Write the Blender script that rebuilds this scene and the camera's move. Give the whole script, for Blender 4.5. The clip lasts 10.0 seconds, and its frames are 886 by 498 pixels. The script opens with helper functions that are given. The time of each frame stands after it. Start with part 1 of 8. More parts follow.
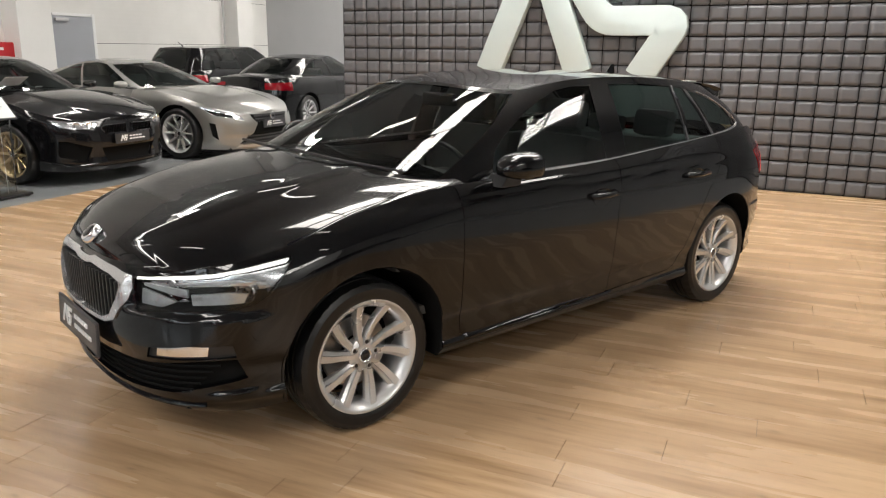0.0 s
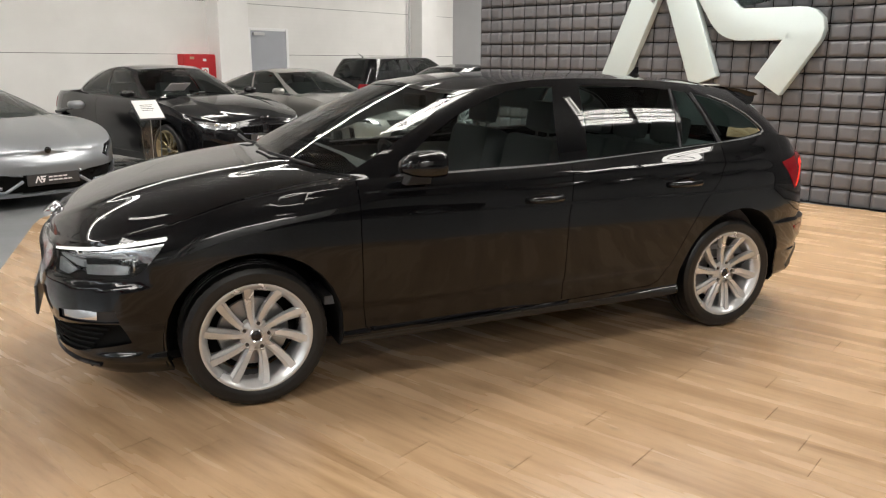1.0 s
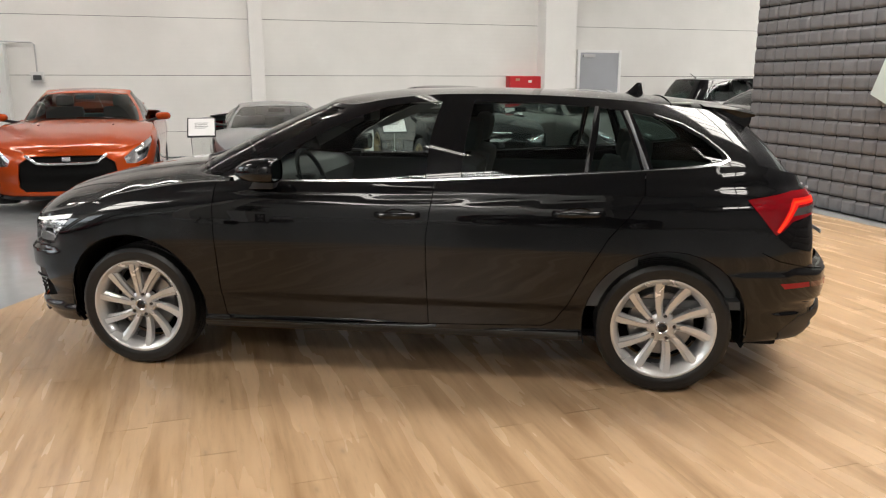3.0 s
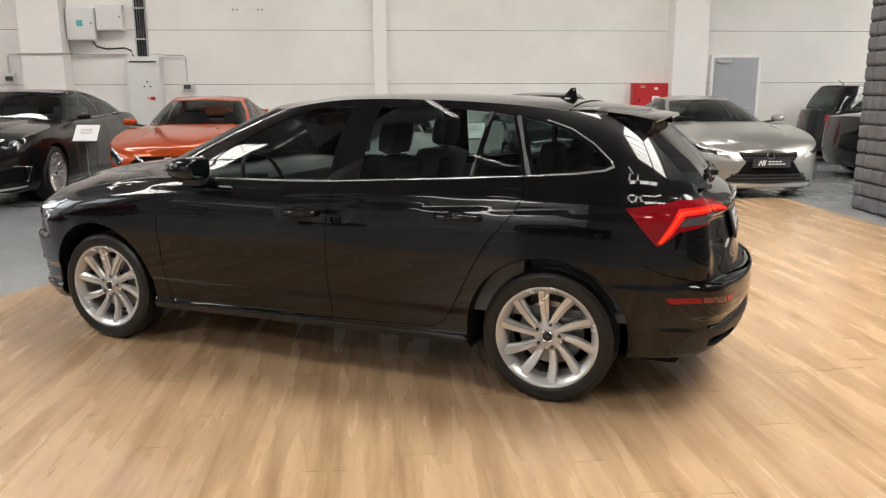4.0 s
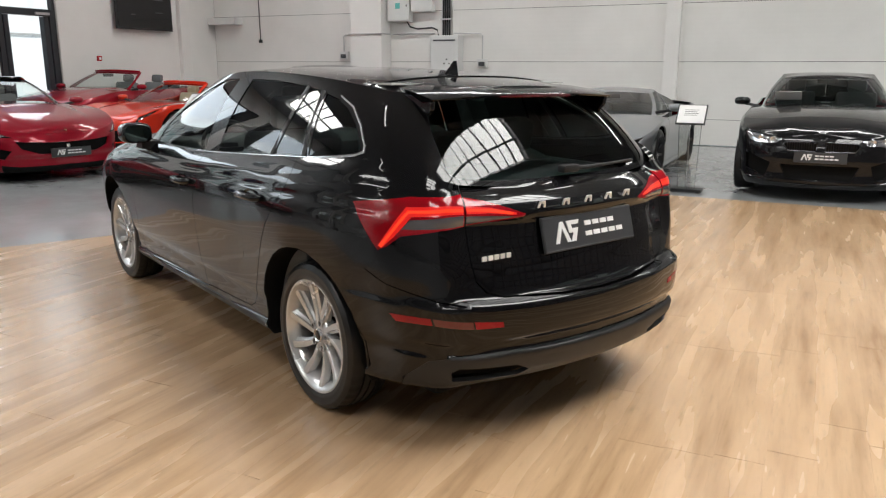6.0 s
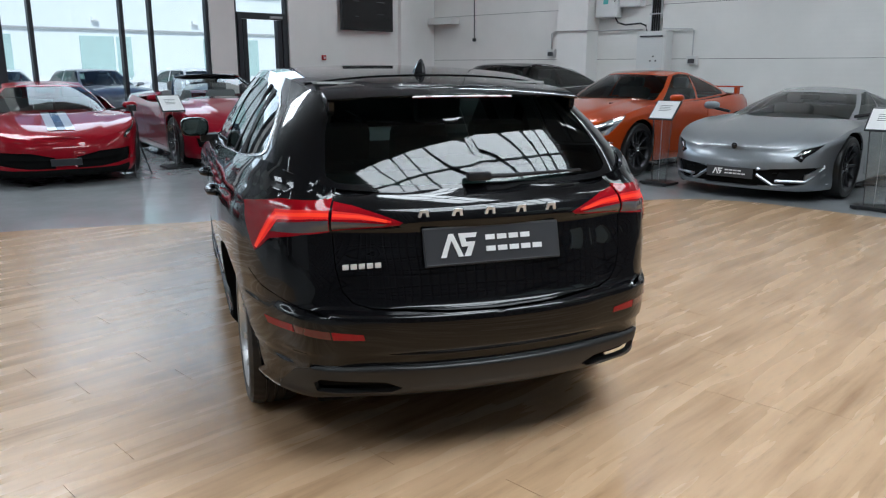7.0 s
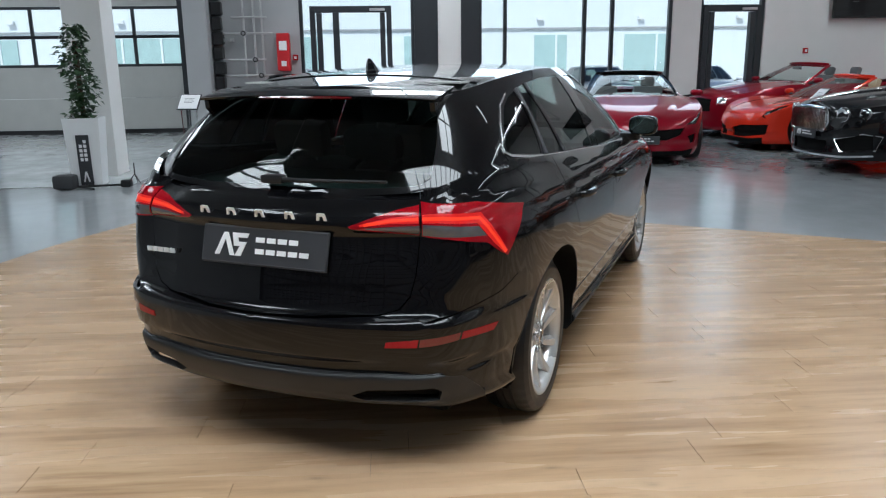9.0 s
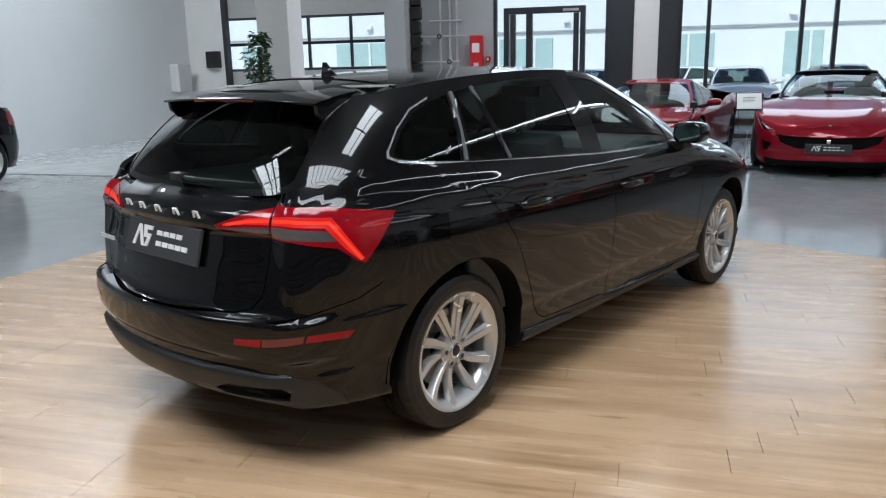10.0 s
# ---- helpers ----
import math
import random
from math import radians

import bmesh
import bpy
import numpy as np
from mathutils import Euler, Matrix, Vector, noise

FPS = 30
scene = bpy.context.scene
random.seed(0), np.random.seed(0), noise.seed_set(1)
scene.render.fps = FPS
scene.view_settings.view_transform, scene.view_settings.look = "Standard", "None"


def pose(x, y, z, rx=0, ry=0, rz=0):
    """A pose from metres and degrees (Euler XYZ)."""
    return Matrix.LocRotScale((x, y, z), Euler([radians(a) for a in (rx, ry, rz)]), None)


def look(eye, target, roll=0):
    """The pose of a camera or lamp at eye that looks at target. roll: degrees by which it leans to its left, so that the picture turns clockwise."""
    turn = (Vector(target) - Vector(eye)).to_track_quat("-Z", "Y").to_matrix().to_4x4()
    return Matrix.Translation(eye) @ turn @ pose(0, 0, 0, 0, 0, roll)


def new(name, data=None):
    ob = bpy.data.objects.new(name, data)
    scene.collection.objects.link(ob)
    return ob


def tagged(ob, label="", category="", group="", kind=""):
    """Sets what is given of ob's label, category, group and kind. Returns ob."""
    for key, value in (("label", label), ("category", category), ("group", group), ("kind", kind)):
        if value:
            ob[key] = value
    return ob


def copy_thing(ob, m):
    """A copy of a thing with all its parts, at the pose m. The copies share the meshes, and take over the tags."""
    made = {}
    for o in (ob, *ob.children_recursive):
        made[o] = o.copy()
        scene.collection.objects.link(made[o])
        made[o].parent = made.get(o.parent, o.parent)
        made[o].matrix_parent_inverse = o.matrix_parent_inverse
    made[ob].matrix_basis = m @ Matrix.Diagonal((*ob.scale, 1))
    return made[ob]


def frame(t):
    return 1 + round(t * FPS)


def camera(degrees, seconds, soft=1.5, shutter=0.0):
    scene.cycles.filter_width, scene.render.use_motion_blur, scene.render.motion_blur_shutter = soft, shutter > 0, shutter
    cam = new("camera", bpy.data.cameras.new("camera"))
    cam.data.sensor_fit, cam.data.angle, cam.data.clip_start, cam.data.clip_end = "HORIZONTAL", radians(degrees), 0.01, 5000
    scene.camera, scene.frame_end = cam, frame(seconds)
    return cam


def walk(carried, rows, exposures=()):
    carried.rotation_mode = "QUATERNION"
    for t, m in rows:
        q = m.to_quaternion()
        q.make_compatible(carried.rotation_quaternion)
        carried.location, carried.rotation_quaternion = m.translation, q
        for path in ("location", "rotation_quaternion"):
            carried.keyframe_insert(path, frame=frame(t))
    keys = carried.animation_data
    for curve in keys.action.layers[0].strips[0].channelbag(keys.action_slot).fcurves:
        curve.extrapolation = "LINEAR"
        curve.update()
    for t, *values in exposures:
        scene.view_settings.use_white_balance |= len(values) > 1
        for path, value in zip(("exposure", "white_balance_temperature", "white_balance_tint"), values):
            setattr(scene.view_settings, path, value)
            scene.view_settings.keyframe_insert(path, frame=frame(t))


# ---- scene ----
cam = camera(60.2, 10.0, 1.2)
PATH = [
    (0, (2.989, 3.236, 1.543), (1.732, 1.766, 1.035), 0.6),
    (0.5, (2.437, 3.657, 1.516), (1.407, 2.016, 1.017), 0.3),
    (1, (1.853, 4.008, 1.494), (1.068, 2.232, 1.012), 0.3),
    (1.5, (1.228, 4.263, 1.491), (0.702, 2.391, 1.022), 0.2),
    (2, (0.573, 4.422, 1.469), (0.315, 2.492, 1.011), 0.2),
    (3.5, (-1.482, 4.309, 1.457), (-0.96, 2.423, 1.045), -0.1),
    (4, (-2.139, 4.146, 1.446), (-1.412, 2.328, 1.038), -0.2),
    (4.5, (-2.722, 3.79, 1.437), (-1.801, 2.064, 1.021), -0.3),
    (5, (-3.255, 3.378, 1.418), (-2.117, 1.791, 0.983), -0.3),
    (5.5, (-3.687, 2.864, 1.417), (-2.35, 1.446, 0.968), 0.1),
    (7, (-4.551, 1.045, 1.424), (-2.714, 0.407, 0.958), 0.1),
    (7.5, (-4.63, 0.388, 1.436), (-2.708, 0.09, 0.969), 0.2),
    (8, (-4.642, -0.293, 1.427), (-2.698, -0.231, 0.962), -0.0),
    (8.5, (-4.487, -0.953, 1.437), (-2.587, -0.541, 0.967), -0.4),
    (9, (-4.272, -1.584, 1.427), (-2.474, -0.843, 0.956), -0.7),
    (9.5, (-3.912, -2.13, 1.423), (-2.264, -1.099, 0.956), -1.1),
    (10, (-3.525, -2.669, 1.416), (-2.059, -1.389, 0.957), -1.2),
]
walk(cam, [(t, look(e, g, r)) for t, e, g, r in PATH], exposures=[(0.0, 0.15, 6850, 10), (3.5, 0.19, 6880, 10), (5.6, 0.06, 6780, 10), (6.9, -0.35, 5650, 4), (7.6, -0.42, 5850, 5), (8.5, -0.36, 5600, 3), (10.0, -0.38, 5750, 5)])

# ---- world, sun and large lights ----
ROOM_TURN = 26.0
ROOM = pose(0, 0, 0, 0, 0, ROOM_TURN)

world = bpy.data.worlds.new("world")
scene.world = world
world.use_nodes = True
sky = world.node_tree.nodes.new("ShaderNodeTexSky")
sky.sky_type, sky.sun_disc = "NISHITA", False
sky.sun_elevation, sky.sun_rotation = radians(50), radians(-137)
world.node_tree.links.new(sky.outputs[0], world.node_tree.nodes["Background"].inputs[0])
world.node_tree.nodes["Background"].inputs[1].default_value = 0.15

sun = new("sun", bpy.data.lights.new("sun", "SUN"))
sun.data.energy, sun.data.angle, sun.data.color = 5.0, radians(1), (1.0, 0.96, 0.9)
sun.matrix_world = ROOM @ look((-30, 12, 40), (0, 0, 0))
scene.view_settings.exposure = 0.0
SKYLIGHT_POWER = 52.0
WINDOW_POWER = 13.0


# ---- materials ----
def material(name):
    m = bpy.data.materials.new(name)
    m.use_nodes = True
    return m, m.node_tree.nodes, m.node_tree.links, m.node_tree.nodes["Principled BSDF"]


def coords(nodes, links, scale, kind="Object"):
    tc = nodes.new("ShaderNodeTexCoord")
    mp = nodes.new("ShaderNodeMapping")
    mp.inputs["Scale"].default_value = scale
    links.new(tc.outputs[kind], mp.inputs[0])
    return mp.outputs[0]


def noise_tex(nodes, links, vec, scale, detail=4, rough=0.55):
    n = nodes.new("ShaderNodeTexNoise")
    n.inputs["Scale"].default_value, n.inputs["Detail"].default_value, n.inputs["Roughness"].default_value = scale, detail, rough
    if vec is not None:
        links.new(vec, n.inputs["Vector"])
    return n.outputs["Fac"]


def ramp(nodes, links, fac, stops):
    r = nodes.new("ShaderNodeValToRGB")
    e = r.color_ramp.elements
    while len(e) < len(stops):
        e.new(0.5)
    for el, (p, c) in zip(e, stops):
        el.position, el.color = p, (*c, 1) if len(c) == 3 else c
    links.new(fac, r.inputs[0])
    return r.outputs[0]


def grey(a):
    return (a, a, a)


def bump(nodes, links, bsdf, height, strength, distance=0.01):
    b = nodes.new("ShaderNodeBump")
    b.inputs["Strength"].default_value, b.inputs["Distance"].default_value = strength, distance
    links.new(height, b.inputs["Height"])
    links.new(b.outputs[0], bsdf.inputs["Normal"])


def surface(name, color, rough=0.5, metal=0.0, vary=0.12, scale=3.0, grain=60.0, relief=0.05, coat=0.0, rvary=0.1):
    """A plain surface with broad stains and fine grain."""
    m, nd, ln, b = material(name)
    v = coords(nd, ln, (1, 1, 1))
    broad, fine = noise_tex(nd, ln, v, scale, 5), noise_tex(nd, ln, v, grain, 3)
    lo, hi = [max(0, c * (1 - vary)) for c in color], [min(1, c * (1 + vary)) for c in color]
    mix = nd.new("ShaderNodeMath")
    mix.operation = "MULTIPLY_ADD"
    mix.inputs[1].default_value, mix.inputs[2].default_value = 0.3, 0.0
    ln.new(fine, mix.inputs[0])
    add = nd.new("ShaderNodeMath")
    add.operation = "MULTIPLY_ADD"
    add.inputs[1].default_value = 0.7
    ln.new(broad, add.inputs[0])
    ln.new(mix.outputs[0], add.inputs[2])
    ln.new(ramp(nd, ln, add.outputs[0], [(0.3, lo), (0.7, hi)]), b.inputs["Base Color"])
    ln.new(ramp(nd, ln, broad, [(0.3, grey(max(0.02, rough - rvary))), (0.7, grey(min(1, rough + rvary)))]), b.inputs["Roughness"])
    b.inputs["Metallic"].default_value = metal
    b.inputs["Coat Weight"].default_value = coat
    if relief:
        bump(nd, ln, b, fine, relief, 0.002)
    return m


def paint(name, color, metal=0.0, flake=0.0, rough=0.3):
    """Car paint: base coat, faint flakes and orange peel under a clear coat with light dust."""
    m, nd, ln, b = material(name)
    v = coords(nd, ln, (1, 1, 1))
    fl = noise_tex(nd, ln, v, 900, 1)
    hi = [min(1, c * (1 + flake) + 0.15 * flake) for c in color]
    ln.new(ramp(nd, ln, fl, [(0.45, color), (0.75, hi)]), b.inputs["Base Color"])
    b.inputs["Metallic"].default_value = metal
    b.inputs["Roughness"].default_value = rough
    b.inputs["Coat Weight"].default_value = 1.0
    b.inputs["Coat IOR"].default_value = 1.42
    b.inputs["Specular IOR Level"].default_value = 0.5 if metal > 0.3 else 0.05
    dust = noise_tex(nd, ln, v, 7, 5)
    ln.new(ramp(nd, ln, dust, [(0.4, grey(0.004)), (0.8, grey(0.03))]), b.inputs["Coat Roughness"])
    return m


def glass(name, tint, gloss_rough=0.0, ior=1.5):
    """Thin tinted sheet: sees through, with the mirror of its surface."""
    m, nd, ln, b = material(name)
    nd.remove(b)
    tr = nd.new("ShaderNodeBsdfTransparent")
    tr.inputs[0].default_value = (*tint, 1)
    gl = nd.new("ShaderNodeBsdfGlossy")
    gl.inputs["Roughness"].default_value = gloss_rough
    mx, fr = nd.new("ShaderNodeMixShader"), nd.new("ShaderNodeFresnel")
    fr.inputs["IOR"].default_value = ior
    ln.new(fr.outputs[0], mx.inputs[0])
    ln.new(tr.outputs[0], mx.inputs[1])
    ln.new(gl.outputs[0], mx.inputs[2])
    ln.new(mx.outputs[0], nd["Material Output"].inputs[0])
    return m


def emitter(name, color, strength, base=(0.8, 0.8, 0.8)):
    m, nd, ln, b = material(name)
    b.inputs["Base Color"].default_value = (*base, 1)
    b.inputs["Emission Color"].default_value = (*color, 1)
    b.inputs["Emission Strength"].default_value = strength
    b.inputs["Roughness"].default_value = 0.3
    return m


def wood_floor():
    """Oak-look vinyl: long soft streaks that run on over the joints, fine pores, and small knots."""
    m, nd, ln, b = material("oak_vinyl_plank")
    info = nd.new("ShaderNodeObjectInfo")
    tc = nd.new("ShaderNodeTexCoord")
    off = nd.new("ShaderNodeVectorMath")
    off.operation = "MULTIPLY_ADD"
    off.inputs[1].default_value = (0.04, 0.5, 0.6)
    ln.new(info.outputs["Random"], off.inputs[0])
    ln.new(tc.outputs["Object"], off.inputs[2])

    def stretched(x, y, src):
        mp = nd.new("ShaderNodeMapping")
        mp.inputs["Scale"].default_value = (x, y, 1.0)
        ln.new(src, mp.inputs[0])
        return mp.outputs[0]
    wide = noise_tex(nd, ln, stretched(8.0, 0.75, tc.outputs["Object"]), 1.0, 3, 0.5)
    streak = noise_tex(nd, ln, stretched(20.0, 1.5, off.outputs[0]), 1.0, 3, 0.5)
    fine = noise_tex(nd, ln, stretched(55.0, 7.0, off.outputs[0]), 1.0, 4, 0.65)
    mixed = nd.new("ShaderNodeMath")
    mixed.operation = "MULTIPLY_ADD"
    mixed.inputs[1].default_value = 0.62
    half = nd.new("ShaderNodeMath")
    half.operation = "MULTIPLY"
    half.inputs[1].default_value = 0.38
    ln.new(streak, half.inputs[0])
    ln.new(wide, mixed.inputs[0])
    ln.new(half.outputs[0], mixed.inputs[2])
    c1 = ramp(nd, ln, mixed.outputs[0], [(0.34, (0.300, 0.180, 0.095)), (0.42, (0.400, 0.254, 0.141)), (0.50, (0.480, 0.315, 0.181)), (0.62, (0.540, 0.364, 0.216))])
    c2 = ramp(nd, ln, fine, [(0.30, grey(0.80)), (0.45, grey(0.97)), (0.62, grey(1.0))])
    spots = nd.new("ShaderNodeTexVoronoi")
    spots.inputs["Scale"].default_value = 1.0
    ln.new(stretched(6.5, 2.6, off.outputs[0]), spots.inputs["Vector"])
    knot = ramp(nd, ln, spots.outputs["Distance"], [(0.02, grey(0.55)), (0.075, grey(0.86)), (0.16, grey(1.0))])
    col = c1
    for layer, f in ((c2, 0.8), (knot, 0.75)):
        mul = nd.new("ShaderNodeMix")
        mul.data_type, mul.blend_type = "RGBA", "MULTIPLY"
        mul.inputs[0].default_value = f
        ln.new(col, mul.inputs[6])
        ln.new(layer, mul.inputs[7])
        col = mul.outputs[2]
    tone = nd.new("ShaderNodeHueSaturation")
    val = nd.new("ShaderNodeMapRange")
    val.inputs[3].default_value, val.inputs[4].default_value = 0.985, 1.015
    ln.new(info.outputs["Random"], val.inputs[0])
    ln.new(val.outputs[0], tone.inputs["Value"])
    ln.new(col, tone.inputs["Color"])
    ln.new(tone.outputs[0], b.inputs["Base Color"])
    ln.new(ramp(nd, ln, wide, [(0.3, grey(0.23)), (0.7, grey(0.30))]), b.inputs["Roughness"])
    bump(nd, ln, b, fine, 0.008, 0.001)
    return m


def epoxy_floor(name="grey_epoxy", k=1.0):
    m, nd, ln, b = material(name)
    v = coords(nd, ln, (1, 1, 1))
    broad, mid, fine = noise_tex(nd, ln, v, 0.35, 5), noise_tex(nd, ln, v, 2.6, 6, 0.65), noise_tex(nd, ln, v, 90, 2)
    c = ramp(nd, ln, broad, [(0.3, tuple(k * q for q in (0.27, 0.285, 0.295))), (0.7, tuple(k * q for q in (0.36, 0.37, 0.375)))])
    s = ramp(nd, ln, mid, [(0.35, grey(0.86)), (0.65, grey(1.0))])
    mul = nd.new("ShaderNodeMix")
    mul.data_type, mul.blend_type = "RGBA", "MULTIPLY"
    mul.inputs[0].default_value = 0.8
    ln.new(c, mul.inputs[6])
    ln.new(s, mul.inputs[7])
    ln.new(mul.outputs[2], b.inputs["Base Color"])
    ln.new(ramp(nd, ln, mid, [(0.3, grey(0.09)), (0.7, grey(0.20))]), b.inputs["Roughness"])
    bump(nd, ln, b, fine, 0.05, 0.001)
    return m


def panel_wall():
    """White sandwich panels with fine horizontal micro-ribs."""
    m, nd, ln, b = material("white_wall_panel")
    v = coords(nd, ln, (1, 1, 1))
    w = nd.new("ShaderNodeTexWave")
    w.bands_direction, w.inputs["Scale"].default_value, w.inputs["Distortion"].default_value = "Z", 3.5, 0.15
    ln.new(v, w.inputs[0])
    broad = noise_tex(nd, ln, v, 0.8, 5)
    ln.new(ramp(nd, ln, broad, [(0.3, (0.70, 0.69, 0.665)), (0.7, (0.79, 0.78, 0.755))]), b.inputs["Base Color"])
    b.inputs["Roughness"].default_value = 0.45
    bump(nd, ln, b, w.outputs["Fac"], 0.12, 0.004)
    return m


WOOD, EPOXY, PANEL = wood_floor(), epoxy_floor(), panel_wall()
EPOXYLIGHT = epoxy_floor("light_grey_epoxy", 1.45)
DECK = surface("grey_steel_deck", (0.24, 0.242, 0.245), 0.7, relief=0.05, vary=0.1)
JOINT = surface("plank_joint_brown", (0.15, 0.092, 0.05), 0.7, relief=0.05, vary=0.2)
DIFFUSER = surface("satin_black_trim", (0.010, 0.0105, 0.0115), 0.45, relief=0.05, grain=400)
PLASTER = surface("white_plaster", (0.77, 0.76, 0.74), 0.7, relief=0.15, vary=0.05, scale=1.2)
# closing walls only; grey is chosen to darken what the cars reflect
GREYWALL = surface("closing_wall_grey", (0.40, 0.402, 0.41), 0.7, relief=0.1, vary=0.1, scale=0.6)
# column's own grey; also painted backlit shade on the wall with pipes
COLUMN_SHADEWALL = surface("grey_column_and_shaded_wall", (0.36, 0.365, 0.37), 0.6, relief=0.1, vary=0.08, scale=1.0)
GLOSSWALL = surface("white_cyclorama", (0.76, 0.775, 0.79), 0.38, vary=0.05, scale=0.5, relief=0.02)
BLACKPAINT = paint("black_paint", (0.0022, 0.0022, 0.0028), 0.0, 0.0)
PLASTIC = surface("black_plastic", (0.012, 0.012, 0.013), 0.42, relief=0.1, grain=400)
GLOSSBLACK = surface("gloss_black", (0.006, 0.006, 0.007), 0.08, relief=0, rvary=0.03)
TRIMGREY = surface("grey_plastic", (0.045, 0.046, 0.05), 0.45, relief=0.05, grain=400)
RUBBER = surface("tyre_rubber", (0.0065, 0.0065, 0.0068), 0.36, relief=0.2, grain=150, vary=0.3)
RUBBER.node_tree.nodes["Principled BSDF"].inputs["Specular IOR Level"].default_value = 0.42
RIM = surface("silver_alloy", (0.60, 0.60, 0.60), 0.27, 0.62, vary=0.06, relief=0.0)
DARKRIM = surface("dark_alloy", (0.05, 0.05, 0.055), 0.3, 0.8, relief=0)
GOLDRIM = surface("gold_alloy", (0.42, 0.34, 0.2), 0.3, 0.9, relief=0)
CHROME = surface("chrome", (0.85, 0.85, 0.86), 0.07, 1.0, vary=0.03, relief=0, rvary=0.03)
SATIN = surface("satin_aluminium", (0.74, 0.74, 0.75), 0.24, 0.85, vary=0.03, relief=0, rvary=0.04)
STEEL = surface("brake_steel", (0.35, 0.35, 0.35), 0.35, 0.9, relief=0.05)
CLOTH = surface("dark_seat_cloth", (0.14, 0.145, 0.147), 0.9, relief=0.3, grain=300)
HEADLINER = surface("grey_headliner", (0.42, 0.42, 0.40), 0.9, relief=0.1)
DASH = surface("dashboard_grey", (0.20, 0.205, 0.205), 0.6, relief=0.2, grain=300)
BEIGE = surface("beige_leather", (0.5, 0.38, 0.25), 0.5, relief=0.1)
UNDER = surface("underbody", (0.007, 0.007, 0.007), 0.9, relief=0.2)
UNDER.node_tree.nodes["Principled BSDF"].inputs["Specular IOR Level"].default_value = 0.08
GLASS = glass("window_glass", (0.80, 0.88, 0.86), 0.0, 1.6)
REARGLASS = glass("tinted_window_glass", (0.52, 0.61, 0.59))
PRIVACY = glass("dark_window_glass", (0.25, 0.33, 0.31))
SCREEN = glass("windscreen_glass", (0.82, 0.89, 0.87), 0.0, 1.65)
CLEAR = glass("clear_glass", (0.965, 0.98, 0.975))
PANE = glass("shop_window_glass", (0.97, 0.985, 0.985))
LENS = glass("lamp_lens", (0.85, 0.87, 0.88))
REDLENS = surface("red_lens", (0.25, 0.0018, 0.007), 0.10, vary=0.1, relief=0, rvary=0.03)
REDLENS.node_tree.nodes["Principled BSDF"].inputs["Specular IOR Level"].default_value = 0.45
REDGLOW = emitter("red_light", (1.0, 0.012, 0.006), 0.62, (0.2, 0.002, 0.004))
REDCORE = emitter("red_light_core", (1.0, 0.055, 0.012), 1.05, (0.3, 0.01, 0.006))
DARKRED = surface("dark_red_lens", (0.10, 0.003, 0.006), 0.08, relief=0, coat=1.0, rvary=0.03)
SMOKE = surface("smoked_lens", (0.10, 0.095, 0.1), 0.12, 0.3, relief=0, coat=1.0, rvary=0.04)
DRL = emitter("white_light", (1.0, 0.98, 0.95), 1.1)
LAMPGREY = surface("lamp_bezel", (0.55, 0.56, 0.58), 0.2, 0.85, relief=0, rvary=0.05)
# whitish facet colour that paints bright reflections in the headlamps
LAMPGLINT = surface("pale_reflection_facet", (0.78, 0.79, 0.80), 0.16, 0.55, relief=0, vary=0.12, scale=30, rvary=0.06)
MIRRORGLASS = surface("mirror_glass", (0.30, 0.40, 0.37), 0.03, 1.0, relief=0, vary=0.02, rvary=0.02)
REFLECTOR = surface("lamp_reflector", (0.75, 0.76, 0.78), 0.12, 0.95, relief=0, rvary=0.04)
MARK = surface("silver_mark", (0.72, 0.73, 0.75), 0.25, 0.35, relief=0, vary=0.03)
PLATE = surface("plate_grey", (0.035, 0.036, 0.04), 0.35, relief=0, vary=0.06)
WHITE = surface("white_print", (0.8, 0.8, 0.8), 0.45, relief=0, vary=0.03)
PAPER = surface("white_paper", (0.82, 0.82, 0.82), 0.6, relief=0, vary=0.02)
FRAME = surface("anthracite_frame", (0.022, 0.025, 0.03), 0.4, relief=0.02)
RED = surface("red_enamel", (0.48, 0.012, 0.018), 0.35, relief=0.02)
GREYDOOR = surface("grey_door_paint", (0.36, 0.375, 0.405), 0.45, relief=0.02, vary=0.04)
GALV = surface("galvanised_metal", (0.5, 0.5, 0.5), 0.4, 0.6, relief=0.03)
CABINET = surface("light_grey_enamel", (0.66, 0.665, 0.655), 0.4, relief=0.02, vary=0.04)
PADDING = surface("charcoal_leatherette", (0.125, 0.125, 0.135), 0.5, relief=0.25, grain=220, vary=0.12)
SIGNWHITE = surface("white_sign_lacquer", (0.60, 0.70, 0.71), 0.18, relief=0, vary=0.03)


# ---- mesh helpers ----
def part(name, bm, mat, parent=None, label="", smooth=False, at=None):
    """Links a bmesh as one mesh object under a thing or a part."""
    me = bpy.data.meshes.new(name)
    bm.normal_update()
    bm.to_mesh(me)
    bm.free()
    me.materials.append(mat)
    if smooth:
        me.shade_smooth()
        if smooth != "full":
            me.set_sharp_from_angle(angle=radians(38))
    if "form_normal" in me.attributes:
        n = np.zeros(len(me.vertices) * 3)
        me.attributes["form_normal"].data.foreach_get("vector", n)
        auto = np.zeros(len(me.vertices) * 3)
        me.vertices.foreach_get("normal", auto)
        n, auto = n.reshape(-1, 3), auto.reshape(-1, 3)
        n = n * np.where((n * auto).sum(1) < 0, -1.0, 1.0)[:, None]
        me.attributes.remove(me.attributes["form_normal"])
        me.normals_split_custom_set_from_vertices(n.tolist())
    ob = new(name, me)
    if parent is not None:
        ob.parent = parent
    if at is not None:
        ob.matrix_basis = at
    if label:
        tagged(ob, label)
    return ob


